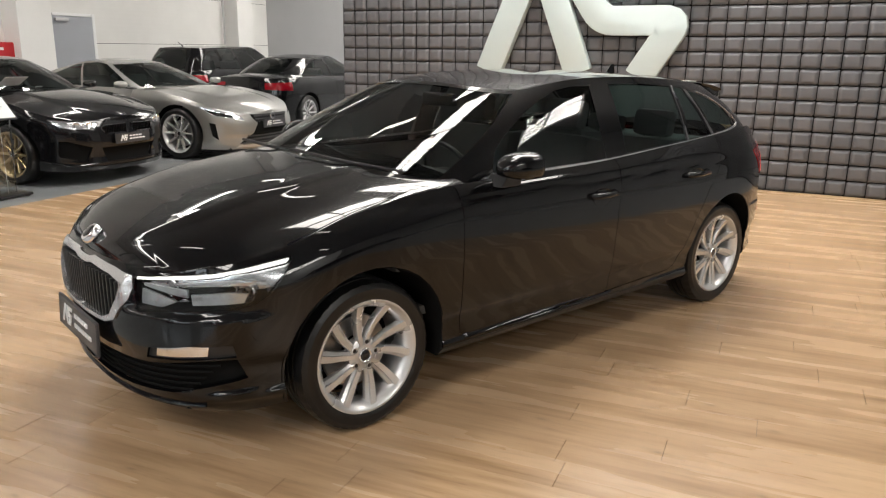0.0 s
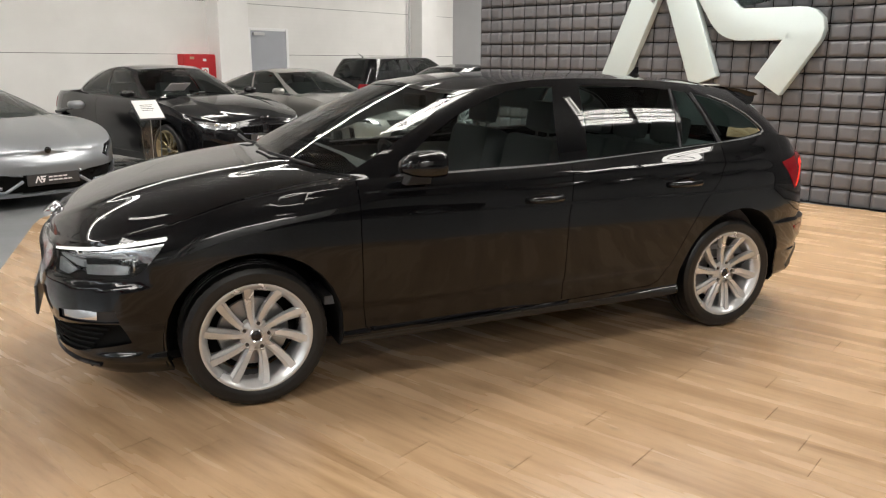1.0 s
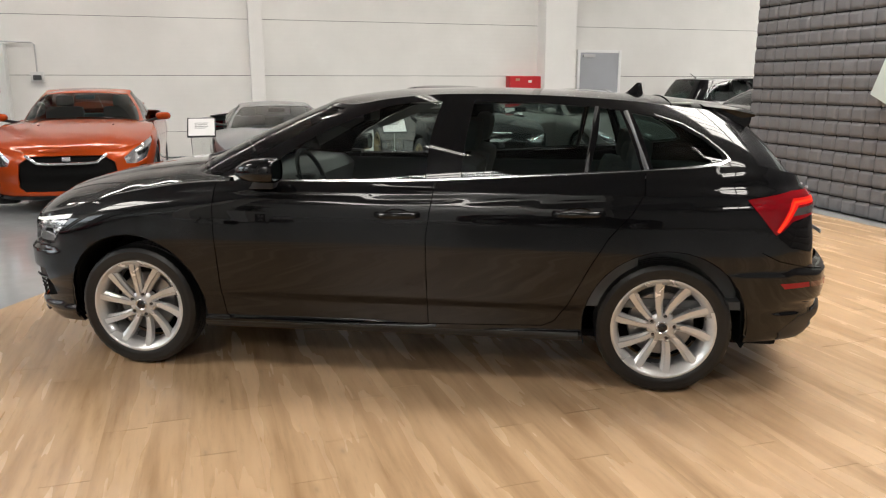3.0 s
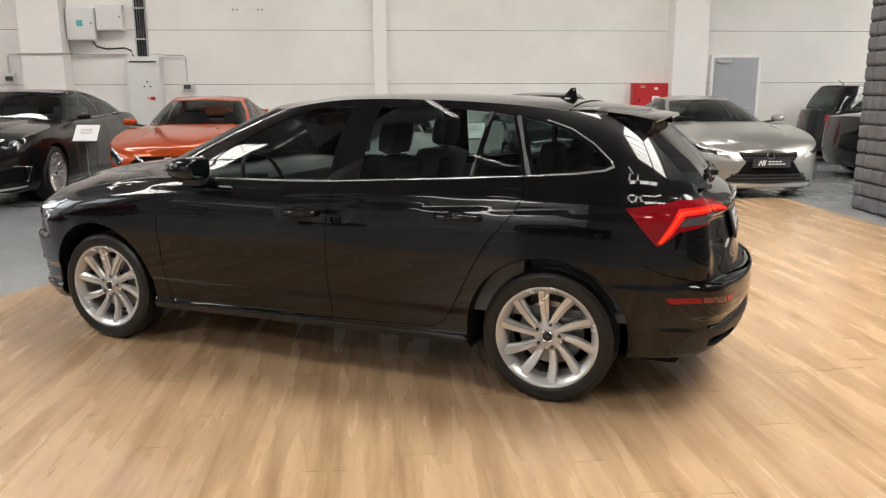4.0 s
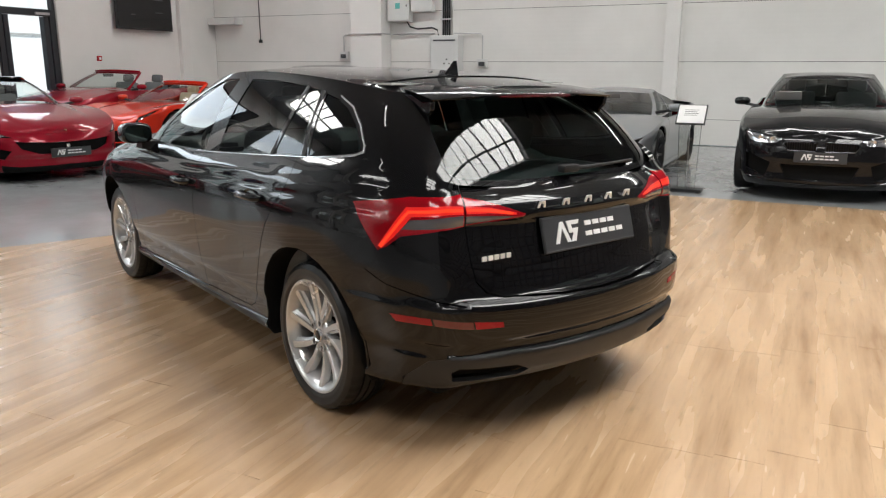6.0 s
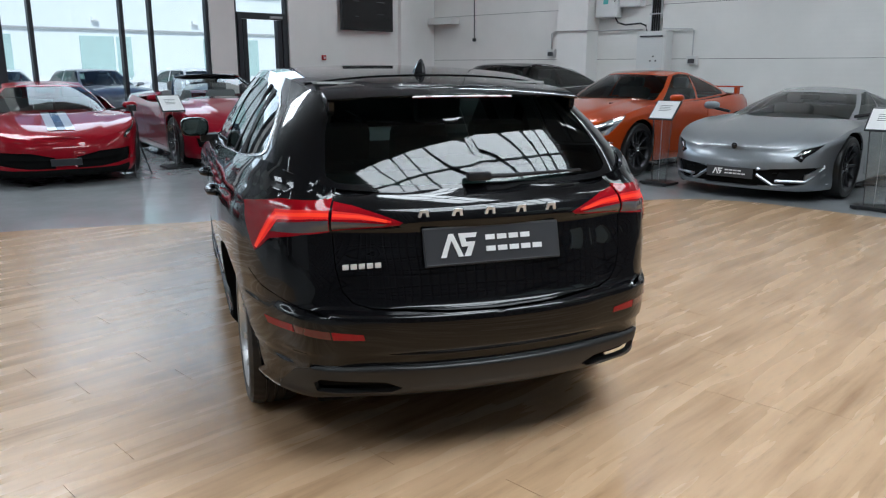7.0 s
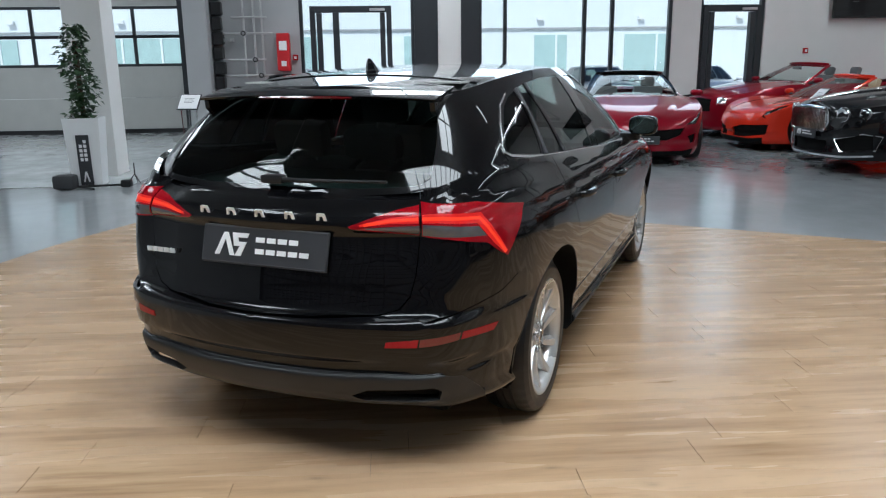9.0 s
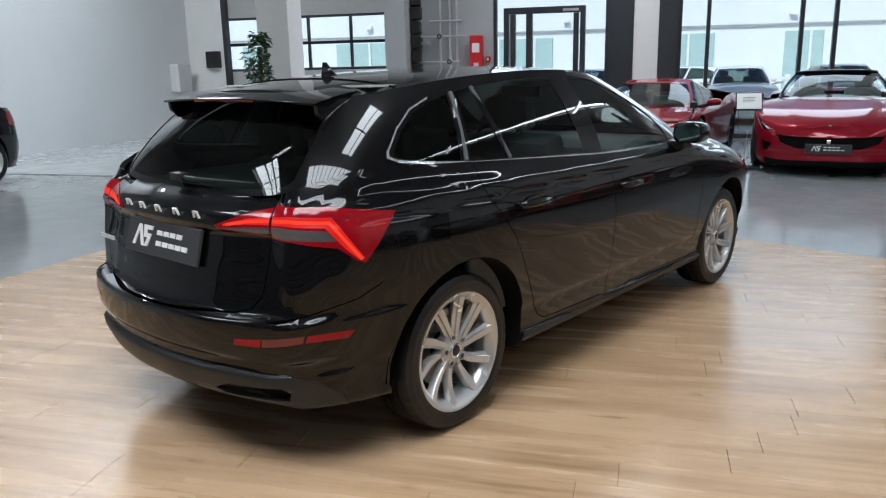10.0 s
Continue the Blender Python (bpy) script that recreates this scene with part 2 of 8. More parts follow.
def thing(name, label, category, m=None, group="", kind=""):
    ob = new(name)
    ob.empty_display_size = 0.1
    if m is not None:
        ob.matrix_basis = m
    return tagged(ob, label, category, group, kind)


def box(x0, x1, y0, y1, z0, z1, bevel=0.0, bm=None, m=None):
    bm = bm or bmesh.new()
    r = bmesh.ops.create_cube(bm, size=1.0)
    t = Matrix.Translation(((x0 + x1) / 2, (y0 + y1) / 2, (z0 + z1) / 2)) @ Matrix.Diagonal((abs(x1 - x0), abs(y1 - y0), abs(z1 - z0), 1))
    bmesh.ops.transform(bm, matrix=(m @ t) if m else t, verts=r["verts"])
    if bevel:
        ed = {e for v in r["verts"] for e in v.link_edges}
        bmesh.ops.bevel(bm, geom=list(ed), offset=bevel, segments=2, affect="EDGES", profile=0.6)
    return bm


def lathe(profile, n=32, bm=None, m=None, close=False):
    """Turns (radius, y) pairs about the y axis."""
    bm = bm or bmesh.new()
    rings = []
    for r, y in profile:
        rings.append([bm.verts.new((m or Matrix()) @ Vector((r * math.cos(2 * math.pi * i / n), y, r * math.sin(2 * math.pi * i / n)))) for i in range(n)])
    pairs = list(zip(rings, rings[1:])) + ([(rings[-1], rings[0])] if close else [])
    for a, b in pairs:
        for i in range(n):
            j = (i + 1) % n
            bm.faces.new((a[i], a[j], b[j], b[i]))
    return bm


def tube(points, radius, n=8, bm=None, taper=None):
    """A round bar along points."""
    bm = bm or bmesh.new()
    pts = [Vector(p) for p in points]
    rings = []
    for i, p in enumerate(pts):
        d = (pts[min(i + 1, len(pts) - 1)] - pts[max(i - 1, 0)]).normalized()
        a = d.cross(Vector((0, 0, 1)) if abs(d.z) < 0.9 else Vector((1, 0, 0))).normalized()
        b = d.cross(a)
        r = radius if taper is None else radius + (taper - radius) * i / (len(pts) - 1)
        rings.append([bm.verts.new(p + r * (math.cos(2 * math.pi * k / n) * a + math.sin(2 * math.pi * k / n) * b)) for k in range(n)])
    for p, q in zip(rings, rings[1:]):
        for k in range(n):
            bm.faces.new((p[k], p[(k + 1) % n], q[(k + 1) % n], q[k]))
    bm.faces.new(rings[0][::-1])
    bm.faces.new(rings[-1])
    return bm


def prism(poly, y0, y1, bevel=0.0, bm=None, m=None):
    """A flat outline in x and z, given depth along y."""
    bm = bm or bmesh.new()
    m = m or Matrix()
    a = [bm.verts.new(m @ Vector((x, y0, z))) for x, z in poly]
    b = [bm.verts.new(m @ Vector((x, y1, z))) for x, z in poly]
    fs = [bm.faces.new(a), bm.faces.new(b[::-1])]
    n = len(poly)
    for i in range(n):
        fs.append(bm.faces.new((a[i], b[i], b[(i + 1) % n], a[(i + 1) % n])))
    bmesh.ops.recalc_face_normals(bm, faces=fs)
    if bevel:
        bmesh.ops.bevel(bm, geom=[e for e in {e for v in a + b for e in v.link_edges}], offset=bevel, segments=2, affect="EDGES", profile=0.6)
    return bm


def join_halves(sheet, form, marks, lift=0.0, rim=0.0):
    """Both sides of a panel that crosses the middle, as one mesh."""
    b = bmesh.new()
    for side in (1, -1):
        me = bpy.data.meshes.new("half")
        h = sheet.emit(form, marks, side, lift, rim)
        h.to_mesh(me)
        h.free()
        b.from_mesh(me)
        bpy.data.meshes.remove(me)
    bmesh.ops.remove_doubles(b, verts=[v for v in b.verts if abs(v.co.y) < 4e-3], dist=1e-3)
    return b


class Curve1:
    """A smooth curve through (x, y) pairs that does not overshoot."""

    def __init__(self, xs, ys):
        xs, ys = np.array(xs, float), np.array(ys, float)
        o = np.argsort(xs)
        self.x, self.y = xs[o], ys[o]
        h, d = np.diff(self.x), np.diff(self.y) / np.diff(self.x)
        m = np.zeros(len(self.x))
        for i in range(1, len(self.x) - 1):
            if d[i - 1] * d[i] > 0:
                w1, w2 = 2 * h[i] + h[i - 1], h[i] + 2 * h[i - 1]
                m[i] = (w1 + w2) / (w1 / d[i - 1] + w2 / d[i])
        m[0], m[-1] = d[0], d[-1]
        self.m = m

    def __call__(self, t):
        t = np.clip(np.asarray(t, float), self.x[0], self.x[-1])
        i = np.clip(np.searchsorted(self.x, t) - 1, 0, len(self.x) - 2)
        h = self.x[i + 1] - self.x[i]
        u = (t - self.x[i]) / h
        return ((2 * u**3 - 3 * u**2 + 1) * self.y[i] + (u**3 - 2 * u**2 + u) * h * self.m[i]
                + (-2 * u**3 + 3 * u**2) * self.y[i + 1] + (u**3 - u**2) * h * self.m[i + 1])


class CurveC(Curve1):
    """A smooth curve through values at 0, 1, 2, ... (cubic, C1)."""

    def __init__(self, ts, ys):
        self.x, self.y = np.array(ts, float), np.array(ys, float)
        m = np.gradient(self.y, self.x)
        self.m = m



def inside(poly, x, y):
    hit, j = False, len(poly) - 1
    for i in range(len(poly)):
        (xi, yi), (xj, yj) = poly[i], poly[j]
        if (yi > y) != (yj > y) and x < (xj - xi) * (y - yi) / (yj - yi) + xi:
            hit = not hit
        j = i
    return hit


class Sheet:
    """A flat sheet in two parameters, cut into panels and then laid onto a curved form."""

    def __init__(self, us, lo, hi, nv):
        self.bm = bmesh.new()
        self.id = self.bm.faces.layers.int.new("id")
        cols = []
        for u in us:
            a, b = float(lo(u)), float(hi(u))
            cols.append([self.bm.verts.new((u, a + (b - a) * k / nv, 0)) for k in range(nv + 1)])
        for p, q in zip(cols, cols[1:]):
            for k in range(nv):
                self.bm.faces.new((p[k], q[k], q[k + 1], p[k + 1]))

    def near(self, faces, x0, x1, y0, y1):
        out = []
        for f in faces:
            if not f.is_valid:
                continue
            xs, ys = [v.co.x for v in f.verts], [v.co.y for v in f.verts]
            if max(xs) >= x0 and min(xs) <= x1 and max(ys) >= y0 and min(ys) <= y1:
                out.append(f)
        return out

    def region(self, poly, mark, only=None):
        xs, ys = [p[0] for p in poly], [p[1] for p in poly]
        cand = self.near(self.bm.faces, min(xs), max(xs), min(ys), max(ys))
        for (ax, ay), (bx, by) in zip(poly, poly[1:] + poly[:1]):
            n = Vector((by - ay, ax - bx, 0))
            if n.length < 1e-9:
                continue
            sel = self.near(cand, min(ax, bx), max(ax, bx), min(ay, by), max(ay, by))
            geom = set(sel)
            for f in sel:
                geom.update(f.edges)
                geom.update(f.verts)
            r = bmesh.ops.bisect_plane(self.bm, geom=list(geom), dist=1e-6, plane_co=(ax, ay, 0), plane_no=n.normalized())
            cand = list({f for f in cand if f.is_valid} | {g for g in r["geom"] if isinstance(g, bmesh.types.BMFace)})
        for f in cand:
            if f.is_valid:
                c = f.calc_center_median()
                if inside(poly, c.x, c.y) and (only is None or f[self.id] in only):
                    f[self.id] = mark
        return self

    def line(self, pts, width, mark, only=None):
        for (ax, ay), (bx, by) in zip(pts, pts[1:]):
            d = Vector((bx - ax, by - ay))
            d.normalize()
            n = Vector((-d.y, d.x)) * width / 2
            e = d * width * 0.4
            self.region([(ax - e.x + n.x, ay - e.y + n.y), (bx + e.x + n.x, by + e.y + n.y), (bx + e.x - n.x, by + e.y - n.y), (ax - e.x - n.x, ay - e.y - n.y)], mark, only)
        return self

    def emit(self, form, marks, side=1, lift=0.0, rim=0.0):
        """The faces of these marks, laid onto the form; lift along the normal; rim: depth of the turned-in edge."""
        marks = marks if isinstance(marks, (tuple, set, list)) else (marks,)
        faces = [f for f in self.bm.faces if f[self.id] in marks]
        verts = list({v for f in faces for v in f.verts})
        if not verts:
            return bmesh.new()
        idx = {v: i for i, v in enumerate(verts)}
        a = np.array([(v.co.x, v.co.y) for v in verts])
        p, n = laid(form, a)
        p = p + n * lift
        q = p - n * rim
        if side < 0:
            p, q, n = p * (1, -1, 1), q * (1, -1, 1), n * (1, -1, 1)
        out = bmesh.new()
        keep = out.verts.layers.float_vector.new("form_normal")
        vs = [out.verts.new(c) for c in p]
        for v, c in zip(vs, n):
            v[keep] = c
        for f in faces:
            loop = [vs[idx[v]] for v in f.verts]
            co = {(round(v.co.x, 5), round(v.co.y, 5), round(v.co.z, 5)) for v in loop}
            if len(co) > 2:
                try:
                    out.faces.new(loop if side > 0 else loop[::-1])
                except ValueError:
                    pass
        bmesh.ops.dissolve_degenerate(out, dist=1e-6, edges=out.edges[:])
        if rim:
            qs = {}
            out.verts.index_update()
            look_up = {v: i for i, v in enumerate(vs) if v.is_valid}
            for e in [e for e in out.edges if len(e.link_faces) == 1]:
                l = e.link_loops[0]
                v0, v1 = l.vert, l.link_loop_next.vert
                if v0 not in look_up or v1 not in look_up or abs(v0.co.y) + abs(v1.co.y) < 2e-3:
                    continue
                w = []
                for v in (v0, v1):
                    if v not in qs:
                        qs[v] = (out.verts.new(v.co), out.verts.new(q[look_up[v]]))
                    w.append(qs[v])
                try:
                    out.faces.new((w[1][0], w[0][0], w[0][1], w[1][1]))
                except ValueError:
                    pass
        return out


def laid(form, a, eps=2e-3):
    p = form(a)
    du = form(a + (eps, 0)) - form(a - (eps, 0))
    dv = form(a + (0, eps)) - form(a - (0, eps))
    n = np.cross(du, dv)
    ln = np.linalg.norm(n, axis=1, keepdims=True)
    return p, np.where(ln > 1e-12, n / np.maximum(ln, 1e-12), (0, 0, 1.0))


class Form:
    """The smooth outer form of a car: x ahead, y to its left, z up, from a plan outline and a few profiles."""

    def __init__(self, plan, top, low, side, front, rear, base=None, roof=None, hood=(), deck=(), crown=(), bulge=0.025, shoulder=0.03):
        x, y = np.array([p[0] for p in plan], float), np.array([p[1] for p in plan], float)
        s = np.concatenate([[0], np.cumsum(np.hypot(np.diff(x), np.diff(y)))])
        self.s_end = s[-1]
        self.px, self.py = CurveC(s, x), CurveC(s, y)
        self.px.m[0] = 0.0
        self.px.m[-1] = 0.0
        self.zt, self.zb = Curve1(s, top), Curve1(s, low)
        self.d_side, self.d_front, self.d_rear = (Curve1(*zip(*t)) for t in (side, front, rear))
        self.hood_z = Curve1(*zip(*hood)) if hood else None
        self.deck_z = Curve1(*zip(*deck)) if deck else None
        self.crown_z = Curve1(*zip(*crown)) if crown else None
        self.bulge, self.shoulder, self.ledge, self.crest = bulge, shoulder, 0.0, 0.0
        ss = np.linspace(0, s[-1], 600)
        self.tab_s, self.tab_x, self.tab_y = ss, self.px(ss), self.py(ss)
        if base:
            i = range(len(base))
            self.g_end = len(base) - 1
            self.base = [CurveC(i, [p[k] for p in base]) for k in range(3)]
            self.roof_edge = [CurveC(i, [p[k] for p in roof]) for k in range(3)]

    def sx(self, x):
        """How far along the outline the flank has this x."""
        return float(np.interp(-x, -self.tab_x, self.tab_s))

    def sf(self, y):
        k = np.argmax(self.tab_y > 0.97 * self.tab_y.max())
        return float(np.interp(y, self.tab_y[:k], self.tab_s[:k]))

    def sr(self, y):
        k = len(self.tab_y) - np.argmax(self.tab_y[::-1] > 0.97 * self.tab_y.max())
        return float(np.interp(-y, -self.tab_y[k:], self.tab_s[k:]))

    def lower(self, a):
        s, z = np.clip(a[:, 0], 0, self.s_end), a[:, 1]
        e = 4e-3
        tx, ty = self.px(s + e) - self.px(s - e), self.py(s + e) - self.py(s - e)
        ln = np.maximum(np.hypot(tx, ty), 1e-9)
        nx, ny = ty / ln, -tx / ln
        x, y = self.px(s), self.py(s)
        zc = np.clip(z, -1, 3)
        dend = np.where(x > 0, self.d_front(zc), self.d_rear(zc))
        rim = self.shoulder * np.clip(1 - (self.zt(s) - z) / 0.07, 0, 1.3) ** 2
        if self.crest:
            ahead = np.clip((x - 0.70) / 0.45, 0, 1) * np.clip((2.14 - x) / 0.55, 0, 1)
            ahead = ahead * ahead * (3 - 2 * ahead)
            rim = rim * (1 - ahead) + ahead * self.crest * np.clip(1 - (self.zt(s) - z) / 0.13, 0, 1.2) ** 2
        d = nx**2 * dend + ny**2 * (self.d_side(zc) + rim)
        if self.ledge:
            step = [np.clip(q, 0, 1) for q in ((y - 0.38) / 0.07, (x - 1.72) / 0.12, (zc - 0.578) / 0.03, (0.76 - zc) / 0.10)]
            step = [q * q * (3 - 2 * q) for q in step]
            d = d + self.ledge * step[0] * step[1] * step[2] * step[3]
        yy = y - ny * d
        over = a[:, 0] - s
        return np.stack([x - nx * d, np.where(over == 0, np.maximum(yy, 0), yy + over * np.where(s > 1, -1, 1)), z], 1)

    def green(self, a):
        g, v = a[:, 0], a[:, 1]
        b = np.stack([c(g) for c in self.base], 1)
        t = np.stack([c(g) for c in self.roof_edge], 1)
        e = 0.02
        tx, ty = self.base[0](g + e) - self.base[0](g - e), self.base[1](g + e) - self.base[1](g - e)
        ln = np.maximum(np.hypot(tx, ty), 1e-9)
        o = np.stack([ty / ln, -tx / ln, 0.25 * np.ones_like(g)], 1)
        p = b + (t - b) * v[:, None] + o * (self.bulge * 4 * v * (1 - v))[:, None]
        over = g - np.clip(g, 0, self.g_end)
        p[:, 1] = np.where(over == 0, np.maximum(p[:, 1], 0), -over * 0.3 * np.where(g > 1, 1, -1))
        return p

    def window(self, x, z):
        """The parameters of the glass house's flank at this x and z."""
        g, v = np.meshgrid(np.linspace(2.2, self.g_end - 1.2, 160), np.linspace(-0.1, 1.05, 60))
        a = np.stack([g.ravel(), v.ravel()], 1)
        if not hasattr(self, "tab_green"):
            self.tab_green = self.green(a)
        p = self.tab_green
        k = np.argmin((p[:, 0] - x) ** 2 + (p[:, 2] - z) ** 2)
        q = a[k].copy()
        for _ in range(4):
            e = 1e-3
            f = self.green(np.array([q, q + (e, 0), q + (0, e)]))[:, [0, 2]]
            j = np.stack([(f[1] - f[0]) / e, (f[2] - f[0]) / e], 1)
            q = q + np.clip(np.linalg.solve(j + 1e-9 * np.eye(2), np.array([x, z]) - f[0]), -0.3, 0.3)
        return (float(q[0]), float(q[1]))

    def cap(self, edge, centre, power=2.1):
        def form(a):
            p = edge(a[:, 0])
            u = np.clip(a[:, 1], 0, 1)
            f = 1 - (1 - u) ** power
            z = p[:, 2] + (centre(p[:, 0]) - p[:, 2]) * f
            return np.stack([p[:, 0], p[:, 1] * (1 - a[:, 1]), z], 1)
        return form

    def bonnet(self):
        return self.cap(lambda s: self.lower(np.stack([s, self.zt(np.clip(s, 0, self.s_end))], 1)), self.hood_z, 3.8 if self.crest else 2.1)

    def boot(self):
        return self.cap(lambda s: self.lower(np.stack([s, self.zt(np.clip(s, 0, self.s_end))], 1)), self.deck_z)

    def roof(self):
        return self.cap(lambda g: self.green(np.stack([g, np.ones_like(g)], 1)), self.crown_z, 2.4)


def circle(form, cx, cz, r, a0=-40, a1=220, n=22):
    """A wheel opening in the outline's own parameters, open at the sill."""
    pts = []
    for i in range(n + 1):
        t = radians(a0 + (a1 - a0) * i / n)
        pts.append((form.sx(cx + r * math.cos(t)), cz + r * math.sin(t)))
    return pts


# ---- wheels ----
def wheel_parts(parent, m, radius=0.318, rim=0.235, width=0.205, spokes=10, style="twin", metal=None, side=1, cap_mat=None, n=48, tread=True):
    """A wheel under a car: tyre with tread, alloy rim, brake disc and hub; its outer face looks along y times side."""
    metal = metal or RIM
    w = new("wheel")
    w.parent, w.matrix_basis = parent, m @ Matrix.Diagonal((1, side, 1, 1))
    h = width / 2
    prof = [(rim + 0.004, -h * 0.8), (rim + 0.006, -h * 0.93), (rim + 0.03, -h), (radius - 0.03, -h * 0.98), (radius - 0.008, -h * 0.86), (radius, -h * 0.6)]
    if tread:
        for k in (-0.34, 0, 0.34):
            prof += [(radius, h * k - 0.006), (radius - 0.007, h * k - 0.004), (radius - 0.007, h * k + 0.004), (radius, h * k + 0.006)]
    prof += [(radius, h * 0.6), (radius - 0.008, h * 0.86), (radius - 0.026, h * 0.97), (radius - 0.032, h * 0.985), (radius - 0.036, h * 0.97), (rim + 0.03, h), (rim + 0.012, h * 0.97), (rim + 0.006, h * 0.93), (rim + 0.004, h * 0.8)]
    tyre = lathe(prof, 160 if tread else n)
    if tread:
        # cross grooves in the shoulders: every fourth row of the tread is sunk
        for i, v in enumerate(tyre.verts):
            r = math.hypot(v.co.x, v.co.z)
            if i % 160 % 4 == 0 and r > radius - 0.012 and abs(v.co.y) > h * 0.5:
                v.co.x *= (r - 0.003) / r
                v.co.z *= (r - 0.003) / r
    part("tyre", tyre, RUBBER, w, smooth=True)
    barrel = lathe([(rim - 0.004, -h * 0.8), (rim - 0.03, -h * 0.7), (rim - 0.036, h * 0.45), (rim - 0.030, h * 0.66), (rim - 0.019, h * 0.80), (rim - 0.012, h * 0.86), (rim - 0.006, h * 0.93), (rim + 0.001, h * 0.955), (rim + 0.006, h * 0.94), (rim + 0.006, h * 0.78)], 64 if tread else n)
    rimob = part("rim", barrel, metal, w, smooth=True)
    sp = bmesh.new()
    count = spokes
    for i in range(count):
        t = 2 * math.pi * i / count
        twin = style == "twin"
        pair = (1 if i % 2 else -1) * 0.075 if twin else 0.0
        swirl, wi, wo = (0.17, 0.0150, 0.0260) if twin else (0.0, 0.017, 0.014)
        ri, ro = 0.045, rim - 0.014
        rows = []
        for k in range(7):
            u = k / 6
            r = ri + (ro - ri) * u
            ang = t - pair * (1 - u) ** 1.5 + (swirl * u + 0.05 if twin else 0.0)
            wdt = wi + (wo - wi) * u
            yy = h * (0.62 + 0.22 * u - 0.07 * math.sin(math.pi * u))
            c = Vector((math.cos(ang) * r, yy, math.sin(ang) * r))
            tv = Vector((-math.sin(ang), 0, math.cos(ang)))
            shape = ((-1, -0.032), (-0.95, -0.003), (-0.85, 0.0), (0.25, -0.001), (0.36, -0.009), (0.95, -0.016), (1, -0.034)) if twin else ((-1, -0.03), (-1, -0.005), (-0.6, 0.0), (0.3, -0.001), (0.62, -0.004), (1, -0.012), (1, -0.03))
            rows.append([sp.verts.new(c + tv * (wdt * q[0]) + Vector((0, q[1], 0))) for q in shape])
        for p, q in zip(rows, rows[1:]):
            for k in range(6):
                sp.faces.new((p[k], p[k + 1], q[k + 1], q[k]))
    bmesh.ops.recalc_face_normals(sp, faces=sp.faces[:])
    part("spokes", sp, metal, rimob, smooth=True)
    hub = lathe([(0.0, h * 0.62), (0.03, h * 0.62), (0.055, h * 0.6), (0.070, h * 0.5), (0.076, h * 0.2), (0.06, 0.0)], 24)
    part("hub", hub, metal, rimob, smooth=True)
    part("hub_cap", lathe([(0.0, h * 0.70), (0.022, h * 0.70), (0.027, h * 0.74), (0.031, h * 0.70), (0.031, h * 0.55)], 24), cap_mat or SATIN, rimob, smooth=True)
    part("hub_cap_field", lathe([(0.0, h * 0.715), (0.020, h * 0.715), (0.022, h * 0.70)], 20), DARKRIM, rimob, smooth=True)
    for i in range(5):
        t = 2 * math.pi * (i + 0.5) / 5 - 0.1
        at_ = Matrix.Translation((0.056 * math.cos(t), 0, 0.056 * math.sin(t)))
        part("bolt_well", lathe([(0.0165, h * 0.64), (0.0155, h * 0.672), (0.0125, h * 0.672), (0.012, h * 0.60), (0.0, h * 0.60)], 12, None, at_), metal, rimob, smooth=True)
        part("wheel_bolt", lathe([(0.0, h * 0.655), (0.008, h * 0.65), (0.010, h * 0.58)], 8, None, at_), DARKRIM, rimob)
    part("brake_disc", lathe([(0.07, -0.005), (rim - 0.085, -0.005), (rim - 0.08, -0.015), (rim - 0.085, -0.027), (0.07, -0.027)], 32), STEEL, w, smooth=True)
    part("wheel_back", lathe([(0.0, -h * 0.7), (rim - 0.04, -h * 0.7)], 24), UNDER, w)
    return w


def emblem(parent, m, w, h, bars=True, mat=None):
    """The dealer mark and two lines of words as plain white shapes: a pointed arch and a bent ribbon, then two rows of plain bars."""
    mat = mat or WHITE
    t = 0.19 * h
    k = h
    arch = [(0, 0), (0.24 * k, 0), (0.52 * k, 0.72 * k), (0.80 * k, 0), (1.04 * k, 0), (0.62 * k, k), (0.42 * k, k)]
    bm = prism(arch, 0, -0.004, m=m)
    rib = [(0.86 * k, k), (1.72 * k, k), (1.64 * k, 0.80 * k), (1.16 * k, 0.80 * k), (1.2 * k, 0.62 * k), (1.62 * k, 0.62 * k), (1.36 * k, 0), (1.06 * k, 0), (1.28 * k, 0.42 * k), (0.98 * k, 0.42 * k)]
    prism(rib, 0, -0.004, 0, bm, m)
    part("printed_mark", bm, mat, parent)
    if bars:
        x0 = 2.1 * k
        for z0, z1 in ((0.60 * k, 0.94 * k), (0.10 * k, 0.44 * k)):
            n = 4 if z0 > 0.3 * k else 5
            bw = (w - x0) / 5
            for i in range(n):
                part("printed_bar", box(x0 + i * bw, x0 + i * bw + 0.78 * bw, -0.004, 0, z0 + 0.05 * k, z1 - 0.07 * k, 0, None, m), mat, parent)


# ---- the hall (its own axes: x towards the shop windows, y away from the panelled wall) ----
BACK, GLAZED, NORTH, SOUTH, HIGH, GAR = -11.75, 11.3, 10.4, -14.2, 6.2, 13.2


def structure(name, bm, mat, label="", m=None, smooth=False):
    ob = part(name, bm, mat, None, label, smooth, m or ROOM)
    return tagged(ob, "", name.rstrip("_0123456789").replace("_", " "), "", "structure")


floor_ob = structure("floor", box(SOUTH - 0.2, GAR + 0.25, BACK - 0.2, NORTH + 0.25, -0.25, -0.012), EPOXY, "polished grey epoxy floor with soft sheen")


